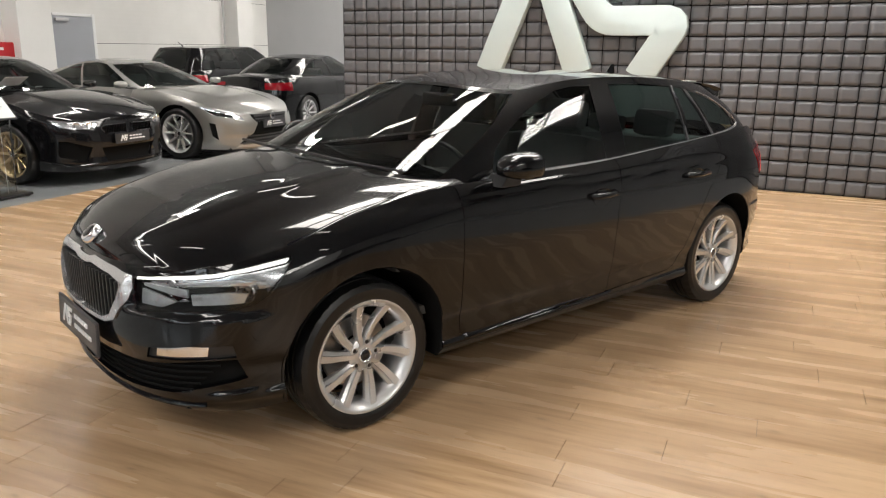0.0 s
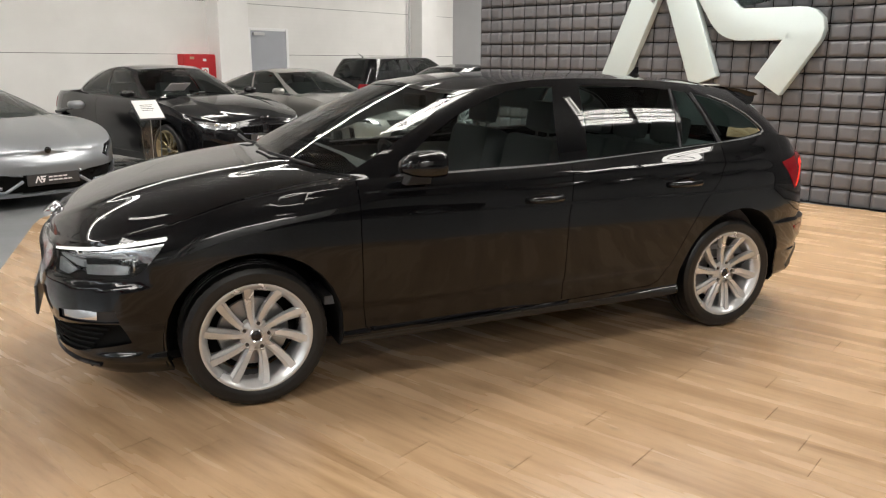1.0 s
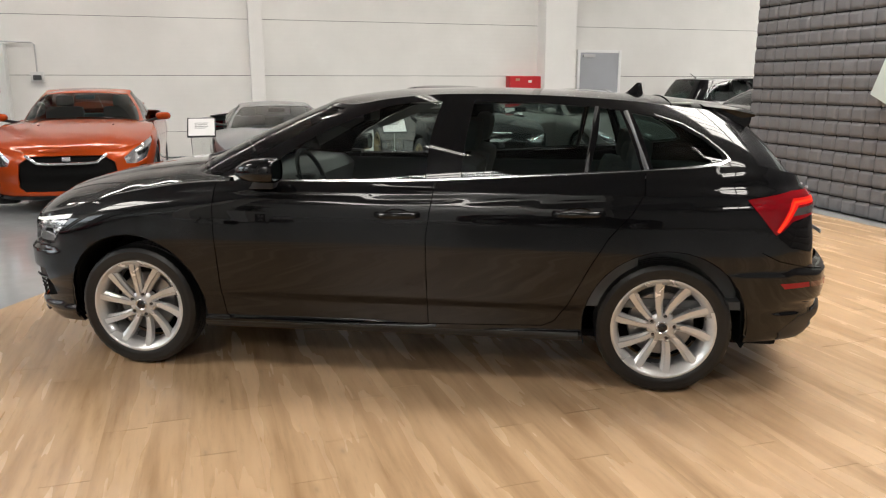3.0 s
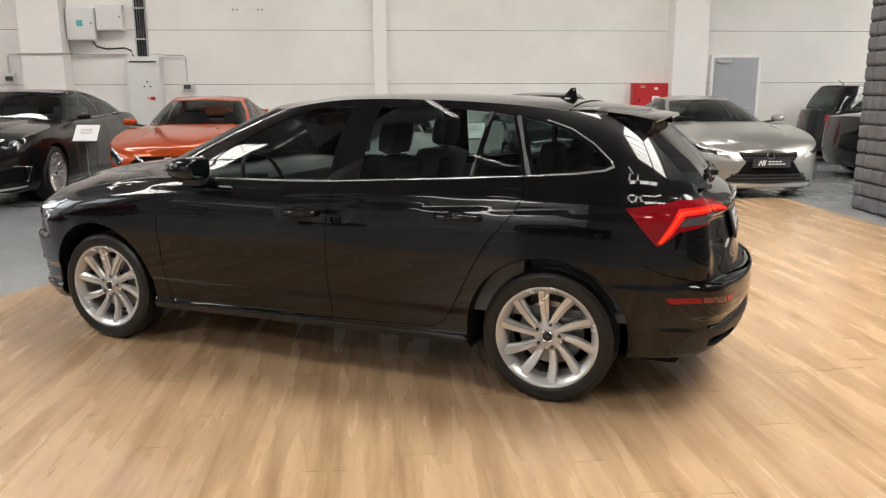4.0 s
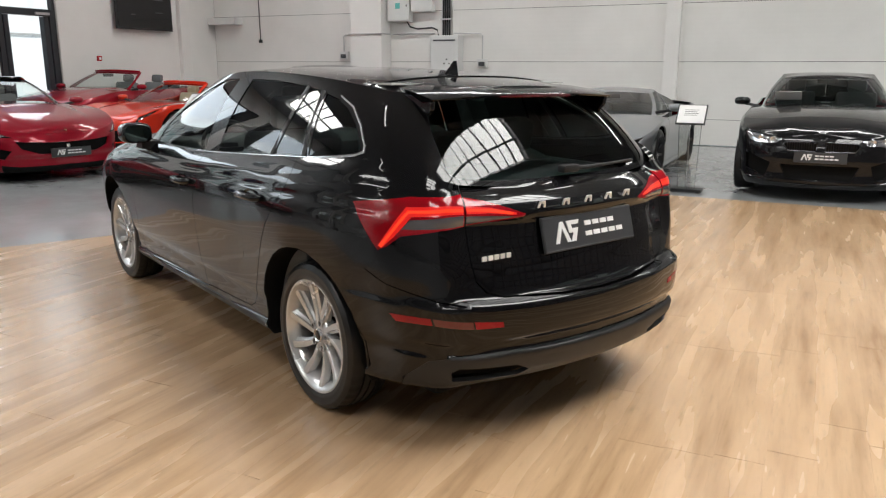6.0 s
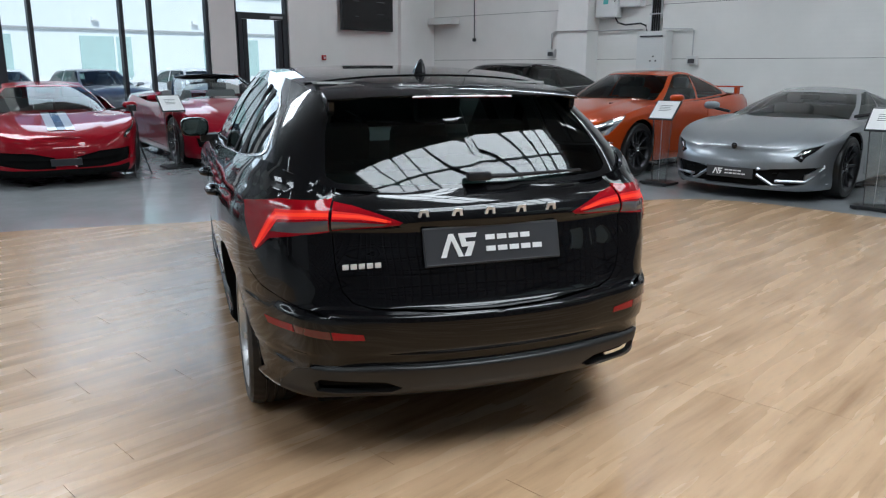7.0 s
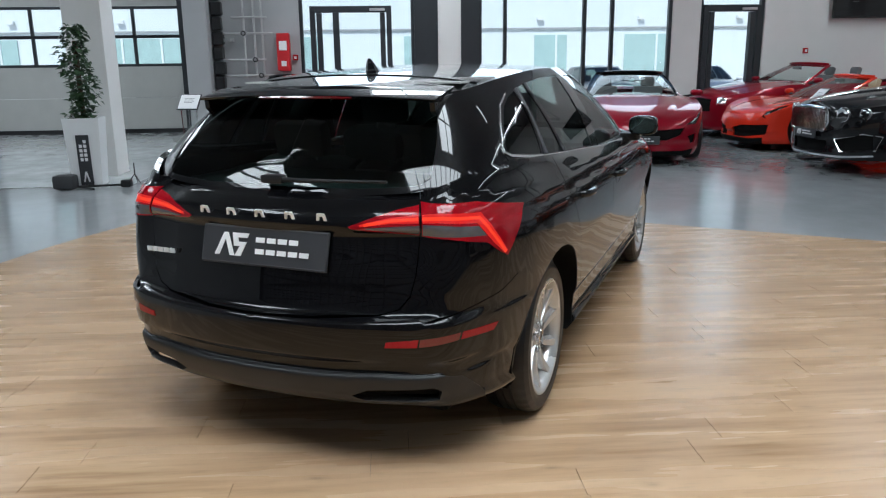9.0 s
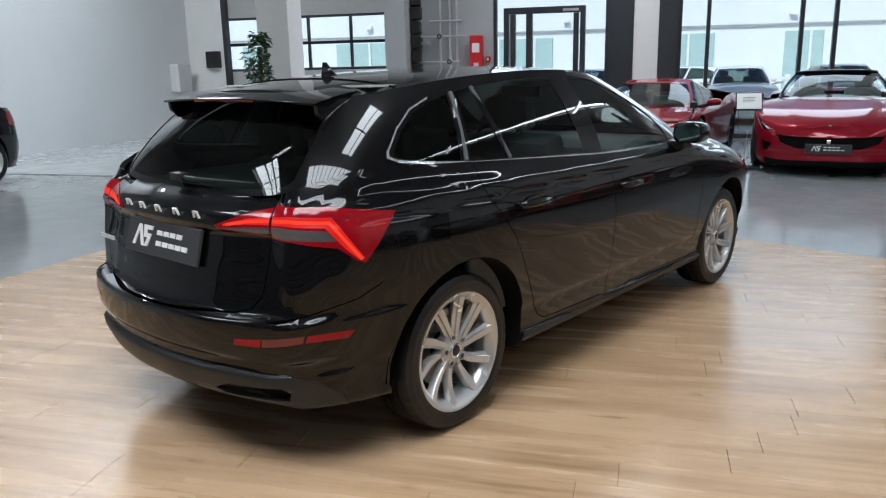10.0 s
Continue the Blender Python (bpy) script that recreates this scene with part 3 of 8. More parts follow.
def stage_outline(r=0.5):
    """The stage: a rectangle with two slanted corners, rounded."""
    pts = [(-5.45, -5.22), (0.20, -5.22), (3.90, 1.25), (3.50, 2.55), (1.6, 3.42), (-0.6, 3.72), (-5.3, 3.8)]
    out = []
    n = len(pts)
    for i in range(n):
        a, b, c = Vector(pts[i - 1]), Vector(pts[i]), Vector(pts[(i + 1) % n])
        q = min(r if i in (1, 2, 3, 4, 5) else 0.01, (a - b).length / 3.4, (c - b).length / 3.4)
        p0, p1 = b + (a - b).normalized() * q * 1.6, b + (c - b).normalized() * q * 1.6
        for k in range(7):
            u = k / 6
            v = (1 - u) ** 2 * p0 + 2 * u * (1 - u) * b + u * u * p1
            out.append((v.x, v.y))
    return out


STAGE = stage_outline()


def clip_strip(poly, x0, x1, y0, y1):
    """The part of an outline inside a rectangle."""
    for axis, val, sign in ((0, x0, 1), (0, x1, -1), (1, y0, 1), (1, y1, -1)):
        res = []
        for p, q in zip(poly, poly[1:] + poly[:1]):
            dp, dq = sign * (p[axis] - val), sign * (q[axis] - val)
            if dp >= 0:
                res.append(p)
            if (dp >= 0) != (dq >= 0):
                t = dp / (dp - dq)
                res.append((p[0] + t * (q[0] - p[0]), p[1] + t * (q[1] - p[1])))
        poly = res
        if len(poly) < 3:
            return []
    return poly


def wooden_stage():
    stage = part("wooden_stage", prism([(x, y) for x, y in STAGE], 0, 1), JOINT, None, at=ROOM)
    stage.data.clear_geometry()
    base = bmesh.new()
    top = [base.verts.new((x, y, -0.0075)) for x, y in STAGE]
    low = [base.verts.new((x, y, -0.012)) for x, y in STAGE]
    base.faces.new(top)
    for i in range(len(top)):
        j = (i + 1) % len(top)
        base.faces.new((top[i], low[i], low[j], top[j]))
    bmesh.ops.recalc_face_normals(base, faces=base.faces[:])
    base.to_mesh(stage.data)
    base.free()
    tagged(stage, "oak-look vinyl plank stage laid on the floor", "floor", "", "structure")
    rnd = random.Random(4)
    w, ln, g, side_g = 0.178, 1.22, 0.0011, 0.0001
    count, rest = 0, bmesh.new()
    u = -5.45
    while u < 3.75:
        v = -5.3 - rnd.random() * ln
        while v < 3.85:
            poly = clip_strip(STAGE, u + side_g, u + w - side_g, v + g, v + ln - g)
            if len(poly) > 2:
                near = -3.9 < u < 2.6 and -3.4 < v + ln / 2 < 3.0 and count < 300
                bm = bmesh.new() if near else rest
                a = [bm.verts.new((x, y, 0.0)) for x, y in poly]
                b = [bm.verts.new((x, y, -0.007)) for x, y in poly]
                bm.faces.new(a)
                for i in range(len(a)):
                    j = (i + 1) % len(a)
                    bm.faces.new((b[i], b[j], a[j], a[i]))
                if near:
                    part("plank", bm, WOOD, stage)
                    count += 1
            v += ln
        u += w
    if rest.faces:
        ob = part("outer_planks", rest, WOOD_REST, stage)
        tagged(ob, kind="stuff")
    return stage


def wood_rest():
    """The plank surface again for the joined outer planks, varied island by island."""
    m = WOOD.copy()
    nd, ln = m.node_tree.nodes, m.node_tree.links
    geo = nd.new("ShaderNodeNewGeometry")
    for n in list(nd):
        if n.type == "OBJECT_INFO":
            for l in list(n.outputs["Random"].links):
                ln.new(geo.outputs["Random Per Island"], l.to_socket)
    return m


WOOD_REST = wood_rest()

# walls
structure("wall_back", box(SOUTH, GLAZED + 0.25, BACK - 0.2, BACK - 0.02, 0, HIGH), UNDER, "panelled wall core")
for z0, z1 in ((0.0, 0.49), (0.49, 1.57), (1.57, 2.65), (2.65, 3.73), (3.73, 4.81), (4.81, HIGH)):
    for u0, u1 in ((SOUTH, -6.65), (-6.65, 0.1), (0.1, 6.6), (6.6, GLAZED)):
        o = part("wall_panel", box(u0 + 0.002, u1 - 0.002, BACK - 0.02, BACK, z0 + 0.004, z1 - 0.004, 0.003), PANEL, bpy.data.objects["wall_back"])
for nm, u0, u1, d in (("pillar_1", -6.84, -6.10, 0.42), ("pillar_2", -0.15, 0.12, 0.16), ("pillar_3", 6.2, 7.0, 0.42), ("pillar_4", -13.0, -12.4, 0.42)):
    structure(nm, box(u0, u1, BACK - 0.01, BACK + d, 0, HIGH, 0.01), PLASTER, "white painted hall pillar")
structure("wall_north", box(3.4, GAR + 0.25, NORTH, NORTH + 0.2, -0.012, HIGH), GLOSSWALL, "smooth white wall with soft sheen")
# added closing wall behind the view, greyed so car flanks reflect darker
structure("wall_north_2", box(SOUTH - 0.2, 3.4, NORTH + 0.6, NORTH + 0.8, 0, HIGH), GREYWALL, "plain closing wall, greyed to darken car reflections")
structure("wall_north_3", box(3.3, 3.4, NORTH, NORTH + 0.8, 0, HIGH), PLASTER, "plain white wall")
structure("wall_south", box(SOUTH - 0.2, SOUTH, BACK - 0.2, NORTH + 0.8, 0, HIGH), GREYWALL, "plain closing wall, greyed to darken car reflections")

# glazed wall: solid pieces between openings
for nm, v0, v1, z0, z1, mat, lab in (
        ("wall_glazed_1", BACK, -7.2, 0, HIGH, PLASTER, "white painted wall with a screen"), ("column_1", -5.86, -5.28, 0, HIGH, PLASTER, "white painted column"),
        # wall_glazed_2: backlit shade is put into its grey
        ("column_2", -0.96, -0.5, 0, HIGH, PLASTER, "white painted column"), ("wall_glazed_2", 2.24, 4.35, 0, HIGH, COLUMN_SHADEWALL, "wall with pipes, its backlit shade put into the grey"),
        
        ("wall_glazed_5", -7.2, -5.86, 5.2, HIGH, PLASTER, "white wall above the glazing"), ("wall_glazed_6", -5.28, -0.96, 5.2, HIGH, PLASTER, "white wall above the glazing"), ("wall_glazed_7", -0.5, 2.24, 5.2, HIGH, PLASTER, "white wall above the glazing")):
    structure(nm, box(GLAZED, GLAZED + 0.25, v0, v1, z0, z1), mat, lab)
for nm, v0, v1, z0 in (("wall_gate_1", 4.36, 4.95, -0.012), ("wall_gate_2", 9.36, NORTH, -0.012), ("wall_gate_3", 4.95, 9.36, 3.5)):
    structure(nm, box(GAR, GAR + 0.25, v0, v1, z0, HIGH), PLASTER, "white painted wall round the gate")
structure("wall_gate_4", box(GLAZED + 0.25, GAR + 0.25, 4.15, 4.35, -0.012, HIGH), PLASTER, "white painted return wall")
structure("pilaster", box(GLAZED - 0.12, GLAZED, -10.75, -10.45, 0, HIGH, 0.01), PLASTER, "white corner pilaster")
structure("trim", box(GLAZED - 0.03, GLAZED - 0.001, -1.32, -0.962, 0, 5.2, 0.004), FRAME, "anthracite cladding panel")
structure("trim_2", box(GLAZED - 0.03, GLAZED - 0.001, -0.498, -0.03, 0, 5.2, 0.004), FRAME, "anthracite cladding panel")
structure("wall_glazed_8", box(GLAZED, GLAZED + 0.25, -1.32, -0.962, 0, 5.2), FRAME, "anthracite cladding panel")
structure("wall_glazed_9", box(GLAZED, GLAZED + 0.25, -0.498, -0.03, 0, 5.2), FRAME, "anthracite cladding panel")


def glazing(name, v0, v1, posts, rails, door=None):
    """Floor-to-top shop window: dark frame, posts, rails, panes; door: (v0, v1, height) with its own leaf."""
    w = structure(name, box(GLAZED + 0.05, GLAZED + 0.17, v0, v1, 0, 0.09, 0.004), FRAME, "tall shop window in dark metal frame")
    for v in [v0 + 0.03] + posts + [v1 - 0.03]:
        part("window_post", box(GLAZED + 0.05, GLAZED + 0.17, v - 0.035, v + 0.035, 0.09, 5.2, 0.004), FRAME, w)
    edges = [v0 + 0.03] + posts + [v1 - 0.03]
    for a, b in zip(edges, edges[1:]):
        for z in rails + [5.16]:
            part("window_rail", box(GLAZED + 0.06, GLAZED + 0.16, a + 0.035, b - 0.035, z - 0.035, z + 0.035, 0.004), FRAME, w)
        o = part("pane", box(GLAZED + 0.105, GLAZED + 0.111, a + 0.03, b - 0.03, 0.09, 5.14), PANE, w)
        o.visible_shadow = False
    if door:
        d0, d1, h = door
        for v in (d0, d1):
            part("door_jamb", box(GLAZED + 0.02, GLAZED + 0.18, v - 0.05, v + 0.05, 0.05, h, 0.004), FRAME, w)
        part("door_head", box(GLAZED + 0.02, GLAZED + 0.18, d0 + 0.05, d1 - 0.05, h - 0.12, h, 0.004), FRAME, w)
        part("door_closer", box(GLAZED - 0.03, GLAZED + 0.02, d0 + 0.08, d0 + 0.38, h - 0.1, h - 0.05, 0.006), GALV, w)
        for v in (d0 + 0.13, d1 - 0.13):
            part("door_stile", box(GLAZED + 0.03, GLAZED + 0.17, v - 0.05, v + 0.05, 0.05, h - 0.13, 0.004), FRAME, w)
    return w


glazing("window_1", -5.28, -1.32, [-4.05, -3.48, -1.86], [])
glazing("window_2", -7.2, -5.86, [], [2.5], (-7.1, -5.98, 2.52))
glazing("window_3", -0.03, 2.24, [], [], (0.47, 1.98, 2.56))
part("door_post", box(GLAZED + 0.02, GLAZED + 0.18, 1.46, 1.58, 0.05, 2.44, 0.004), FRAME, bpy.data.objects["window_3"])

# area lamps added above the view stand in for daylight of the shop windows
for v0, v1 in ((-5.2, -1.4), (-7.1, -5.95), (0.05, 2.15)):
    lamp_ob = new("window_fill_lamp", bpy.data.lights.new("window_fill_lamp", "AREA"))
    lamp_ob.data.shape, lamp_ob.data.size, lamp_ob.data.size_y, lamp_ob.data.energy, lamp_ob.data.color = "RECTANGLE", 1.8, v1 - v0, WINDOW_POWER * 1.8 * (v1 - v0), (0.86, 0.94, 1.0)
    lamp_ob.matrix_basis = ROOM @ pose(GLAZED - 0.04, (v0 + v1) / 2, 4.2, 0, 90, 0)

# ceiling with roof lights: (u0, u1, v0, v1)
# last two are added: a strip washing the back wall, one brightening the north
SKYLIGHTS = [(-6.1, -3.3, -2.6, 2.4), (-2.6, 0.5, -1.5, -0.4), (6.3, 9.9, -1.0, 1.2), (-4.2, -1.8, 5.4, 7.2), (-13.4, -11.4, -9.0, 8.0), (-6.5, 9.5, -8.9, -8.35), (4.4, 9.0, 7.9, 9.9)]
us = sorted({SOUTH - 0.2, GAR + 0.25} | {q for s_ in SKYLIGHTS for q in s_[:2]})
vs = sorted({BACK - 0.2, NORTH + 0.8} | {q for s_ in SKYLIGHTS for q in s_[2:]})
cb = bmesh.new()
for v0, v1 in zip(vs, vs[1:]):
    run = None
    for u0, u1 in list(zip(us, us[1:])) + [(99, 99)]:
        hole = u0 == 99 or any(a <= u0 and u1 <= b and c <= v0 and v1 <= d for a, b, c, d in SKYLIGHTS)
        if not hole:
            run = (run[0] if run else u0, u1)
        elif run:
            box(run[0], run[1], v0, v1, HIGH, HIGH + 0.2, 0, cb)
            run = None
structure("ceiling", cb, DECK, "dark grey steel deck ceiling with roof lights")
for a, b, c, d in SKYLIGHTS:
    lamp_ob = new("skylight_lamp", bpy.data.lights.new("skylight_lamp", "AREA"))
    lamp_ob.data.shape, lamp_ob.data.size, lamp_ob.data.size_y, lamp_ob.data.energy, lamp_ob.data.color = "RECTANGLE", b - a - 0.1, d - c - 0.1, SKYLIGHT_POWER * (b - a) * (d - c), (1.0, 0.985, 0.96)
    lamp_ob.matrix_basis = ROOM @ pose((a + b) / 2, (c + d) / 2, HIGH + 0.16)
    # added opaque sheet keeps sun and sky out above the area lamp
    structure("skylight_cover", box(a - 0.1, b + 0.1, c - 0.1, d + 0.1, HIGH + 0.201, HIGH + 0.25), WHITE, "unseen opaque white sheet closing the roof light above its lamp")
    sk = structure("skylight", box(a, a + 0.06, c, d, HIGH + 0.02, HIGH + 0.12), GALV, "roof light with glazing bars, two of these added to light walls")
    part("edge_bar", box(b - 0.06, b, c, d, HIGH + 0.02, HIGH + 0.12), GALV, sk)
    part("middle_bar", box((a + b) / 2 - 0.04, (a + b) / 2 + 0.04, c, d, HIGH + 0.02, HIGH + 0.12), TRIMGREY, sk)
    for i in range(1, int((d - c) / 0.48)):
        v = c + i * 0.48
        part("glazing_bar", box(a + 0.061, b - 0.061, v - 0.025, v + 0.025, HIGH + 0.03, HIGH + 0.10), TRIMGREY, sk)


# ---- the black hatchback on the wooden stage ----
ARCH = 0.384   # wheel openings of the hatchback


def hatchback():
    F = Form(
        plan=[(2.18, 0), (2.168, 0.25), (2.125, 0.46), (2.03, 0.65), (1.89, 0.775), (1.70, 0.845), (1.32, 0.883), (0.8, 0.888), (0, 0.893), (-0.8, 0.896), (-1.32, 0.89),
              (-1.70, 0.845), (-1.90, 0.775), (-2.05, 0.67), (-2.14, 0.45), (-2.183, 0.22), (-2.195, 0)],
        top=[0.735, 0.738, 0.745, 0.757, 0.783, 0.822, 0.918, 0.980, 0.992, 1.035, 1.068, 1.085, 1.055, 1.015, 1.0, 0.995, 0.993],
        low=[0.185, 0.185, 0.187, 0.19, 0.195, 0.205, 0.235, 0.235, 0.245, 0.25, 0.26, 0.265, 0.265, 0.262, 0.26, 0.258, 0.258],
        side=[(0.15, 0.10), (0.24, 0.058), (0.272, 0.034), (0.287, 0.034), (0.299, 0.049), (0.35, 0.043), (0.395, 0.039), (0.43, 0.026), (0.52, 0.015), (0.62, 0.006), (0.70, 0.0), (0.80, 0.001), (0.86, 0.005), (0.90, 0.015), (0.922, 0.026), (0.934, 0.027), (0.96, 0.034), (1.0, 0.056), (1.08, 0.078)],
        front=[(0.15, 0.14), (0.185, 0.10), (0.215, 0.055), (0.25, 0.035), (0.30, 0.025), (0.38, 0.015), (0.5, 0.0), (0.6, 0.004), (0.68, 0.022), (0.72, 0.045), (0.75, 0.075)],
        rear=[(0.15, 0.22), (0.258, 0.11), (0.29, 0.05), (0.33, 0.026), (0.392, 0.012), (0.402, 0.034), (0.44, 0.030), (0.454, 0.006), (0.52, 0.0), (0.584, 0.004), (0.592, 0.016), (0.602, 0.060), (0.64, 0.074), (0.74, 0.092), (0.87, 0.120), (0.892, 0.107), (0.93, 0.120), (0.97, 0.167), (0.995, 0.217)],
        base=[(1.14, 0, 1.035), (1.12, 0.32, 1.03), (1.06, 0.58, 1.008), (0.905, 0.735, 0.975), (0.58, 0.792, 0.974), (0.1, 0.80, 0.988), (-0.4, 0.802, 1.01), (-0.9, 0.797, 1.037),
              (-1.32, 0.777, 1.062), (-1.60, 0.737, 1.080), (-1.78, 0.675, 1.065), (-1.905, 0.56, 1.02), (-1.962, 0.32, 1.0), (-1.975, 0, 0.995)],
        roof=[(0.395, 0, 1.374), (0.385, 0.24, 1.370), (0.345, 0.43, 1.356), (0.215, 0.545, 1.348), (0.02, 0.575, 1.378), (-0.2, 0.585, 1.398), (-0.48, 0.587, 1.402), (-0.82, 0.583, 1.392),
              (-1.12, 0.57, 1.372), (-1.36, 0.545, 1.345), (-1.50, 0.515, 1.328), (-1.60, 0.45, 1.325), (-1.64, 0.28, 1.335), (-1.65, 0, 1.345)],
        hood=[(0.7, 1.03), (1.1, 1.03), (1.3, 1.012), (1.6, 0.970), (1.85, 0.905), (2.0, 0.847), (2.08, 0.803), (2.14, 0.760), (2.18, 0.735)],
        crown=[(-1.7, 1.343), (-1.5, 1.368), (-1.2, 1.396), (-0.8, 1.418), (-0.4, 1.428), (0, 1.421), (0.25, 1.398), (0.41, 1.372)],
        bulge=0.022, shoulder=0.022)
    car = thing("car", "glossy black five-door hatchback parked on oak planks", "car")
    F.ledge, F.crest = 0.026, 0.07
    sx, sf, sr = F.sx, F.sf, F.sr

    def xz(*pts):
        return [(sx(x), z) for x, z in pts]

    # lower body: marks 1 body, 2 gap, 3 front door, 4 rear door, 5 tailgate, 6.. lamps and trim
    us = np.concatenate([np.linspace(0, sx(1.75), 46), np.linspace(sx(1.75), sx(-1.75), 120)[1:], np.linspace(sx(-1.75), F.s_end, 46)[1:]])
    S = Sheet(us, F.zb, F.zt, 42)
    for f in S.bm.faces:
        f[S.id] = 1
    fdoor = xz((0.86, 1.2), (0.862, 0.75), (0.85, 0.42), (0.835, 0.305), (0.80, 0.285), (-0.2, 0.300), (-0.212, 0.32), (-0.2, 0.735), (-0.24, 1.2))
    rdoor = xz((-0.24, 1.2), (-0.2, 0.735), (-0.212, 0.32), (-0.2, 0.300), (-0.76, 0.318), (-0.815, 0.345), (-0.875, 0.43), (-0.97, 0.62), (-1.05, 0.76), (-1.15, 0.875), (-1.205, 0.96), (-1.21, 1.2))
    S.region(fdoor, 3).region(rdoor, 4)
    gate = [(sr(0.615), 1.2), (sr(0.612), 0.93), (sr(0.602), 0.84), (sr(0.588), 0.74), (sr(0.565), 0.665), (sr(0.525), 0.622), (sr(0.46), 0.603), (sr(0.2), 0.594), (F.s_end + 0.01, 0.592), (F.s_end + 0.01, 1.2)]
    S.region(gate, 5)
    # lower black trim at the rear, sill strip
    S.region([(sr(0.80), 0.2), (sr(0.78), 0.30), (sr(0.73), 0.375), (sr(0.66), 0.398), (sr(0.3), 0.402), (F.s_end + 0.01, 0.402), (F.s_end + 0.01, 0.2)], 6)
    S.region([(sr(0.665), 0.30), (sr(0.67), 0.335), (sr(0.64), 0.355), (sr(0.42), 0.345), (sr(0.36), 0.318), (sr(0.40), 0.298)], 7)
    S.region(xz((0.97, 0.15), (0.97, 0.268), (-0.93, 0.292), (-0.93, 0.15)), 6, (1,))
    # tail lamps
    outer = [(sx(-1.665), 0.940), (sx(-1.78), 0.955), (sx(-1.90), 0.972), (sr(0.615), 0.975), (sr(0.615), 0.868), (sr(0.70), 0.862), (sx(-1.885), 0.835), (sx(-1.835), 0.795), (sx(-1.80), 0.778), (sx(-1.775), 0.805)]
    S.region(outer, 8, (1,))
    inner = [(sr(0.605), 0.966), (sr(0.52), 0.952), (sr(0.42), 0.922), (sr(0.345), 0.897), (sr(0.36), 0.889), (sr(0.605), 0.872)]
    S.region(inner, 9, (5,))
    glow = [(sr(0.602), 0.938), (sr(0.5), 0.928), (sr(0.39), 0.904), (sr(0.39), 0.897), (sr(0.5), 0.909), (sr(0.602), 0.912)]
    S.region(glow, 10, (9,))
    S.region([(sr(0.618), 0.938), (sr(0.69), 0.945), (sx(-1.895), 0.938), (sx(-1.80), 0.795), (sx(-1.815), 0.788), (sx(-1.86), 0.83), (sx(-1.92), 0.905), (sr(0.68), 0.915), (sr(0.618), 0.912)], 11, (8,))
    S.region([(sr(0.618), 0.908), (sr(0.68), 0.908), (sx(-1.915), 0.895), (sx(-1.885), 0.86), (sr(0.70), 0.868), (sr(0.618), 0.872)], 12, (8,))
    S.region([(sr(0.605), 0.905), (sr(0.5), 0.900), (sr(0.40), 0.893), (sr(0.42), 0.889), (sr(0.605), 0.876)], 12, (9,))
    core = [(sr(0.618), 0.925), (sr(0.69), 0.930), (sx(-1.905), 0.921), (sx(-1.812), 0.796)]
    S.line(core, 0.011, 23, (11,)).line([(sr(0.602), 0.925), (sr(0.5), 0.918), (sr(0.41), 0.903)], 0.009, 24, (10,))
    # rear reflectors
    S.region([(sr(0.80), 0.548), (sr(0.72), 0.547), (sr(0.715), 0.522), (sr(0.79), 0.522)], 13)
    S.region([(sr(0.715), 0.547), (sr(0.60), 0.538), (sr(0.595), 0.510), (sr(0.71), 0.521)], 14)
    S.region([(sr(0.595), 0.538), (sr(0.49), 0.528), (sr(0.485), 0.508), (sr(0.59), 0.510)], 22)
    # headlamps
    hl = [(sf(0.435), 0.712), (sf(0.5), 0.720), (sf(0.62), 0.737), (sx(1.93), 0.754), (sx(1.78), 0.780), (sx(1.655), 0.799), (sx(1.70), 0.735), (sx(1.75), 0.672), (sx(1.80), 0.632), (sx(1.86), 0.618), (sf(0.62), 0.606), (sf(0.48), 0.590), (sf(0.452), 0.595), (sf(0.432), 0.66)]
    S.region(hl, 15)
    S.region([(sf(0.44), 0.710), (sf(0.5), 0.717), (sf(0.62), 0.735), (sx(1.93), 0.752), (sx(1.78), 0.778), (sx(1.67), 0.795), (sx(1.68), 0.785), (sx(1.785), 0.768), (sx(1.935), 0.743), (sf(0.62), 0.7255), (sf(0.5), 0.708), (sf(0.44), 0.700)], 16, (15,))
    # grille and its bright frame, lower grille, fog lamps
    S.region([(-0.01, 0.716), (sf(0.06), 0.717), (sf(0.10), 0.727), (sf(0.30), 0.722), (sf(0.425), 0.712), (sf(0.430), 0.668), (sf(0.418), 0.625), (sf(0.345), 0.535), (sf(0.27), 0.508), (-0.01, 0.503)], 17, (1,))
    S.region([(-0.01, 0.694), (sf(0.06), 0.695), (sf(0.10), 0.703), (sf(0.29), 0.695), (sf(0.368), 0.680), (sf(0.376), 0.662), (sf(0.368), 0.625), (sf(0.312), 0.548), (sf(0.25), 0.524), (-0.01, 0.519)], 18, (17,))
    S.region([(-0.01, 0.385), (sf(0.5), 0.395), (sf(0.70), 0.425), (sx(1.875), 0.43), (sx(1.84), 0.345), (sf(0.6), 0.285), (sf(0.3), 0.265), (-0.01, 0.262)], 19, (1,))
    S.region([(sf(0.50), 0.415), (sf(0.52), 0.46), (sf(0.68), 0.485), (sx(1.885), 0.488), (sx(1.875), 0.438), (sf(0.64), 0.425)], 20, (1,))
    S.region([(sf(0.545), 0.428), (sf(0.555), 0.464), (sf(0.67), 0.481), (sf(0.725), 0.480), (sf(0.72), 0.442)], 21, (20,))
    # shut lines
    gap = 0.004
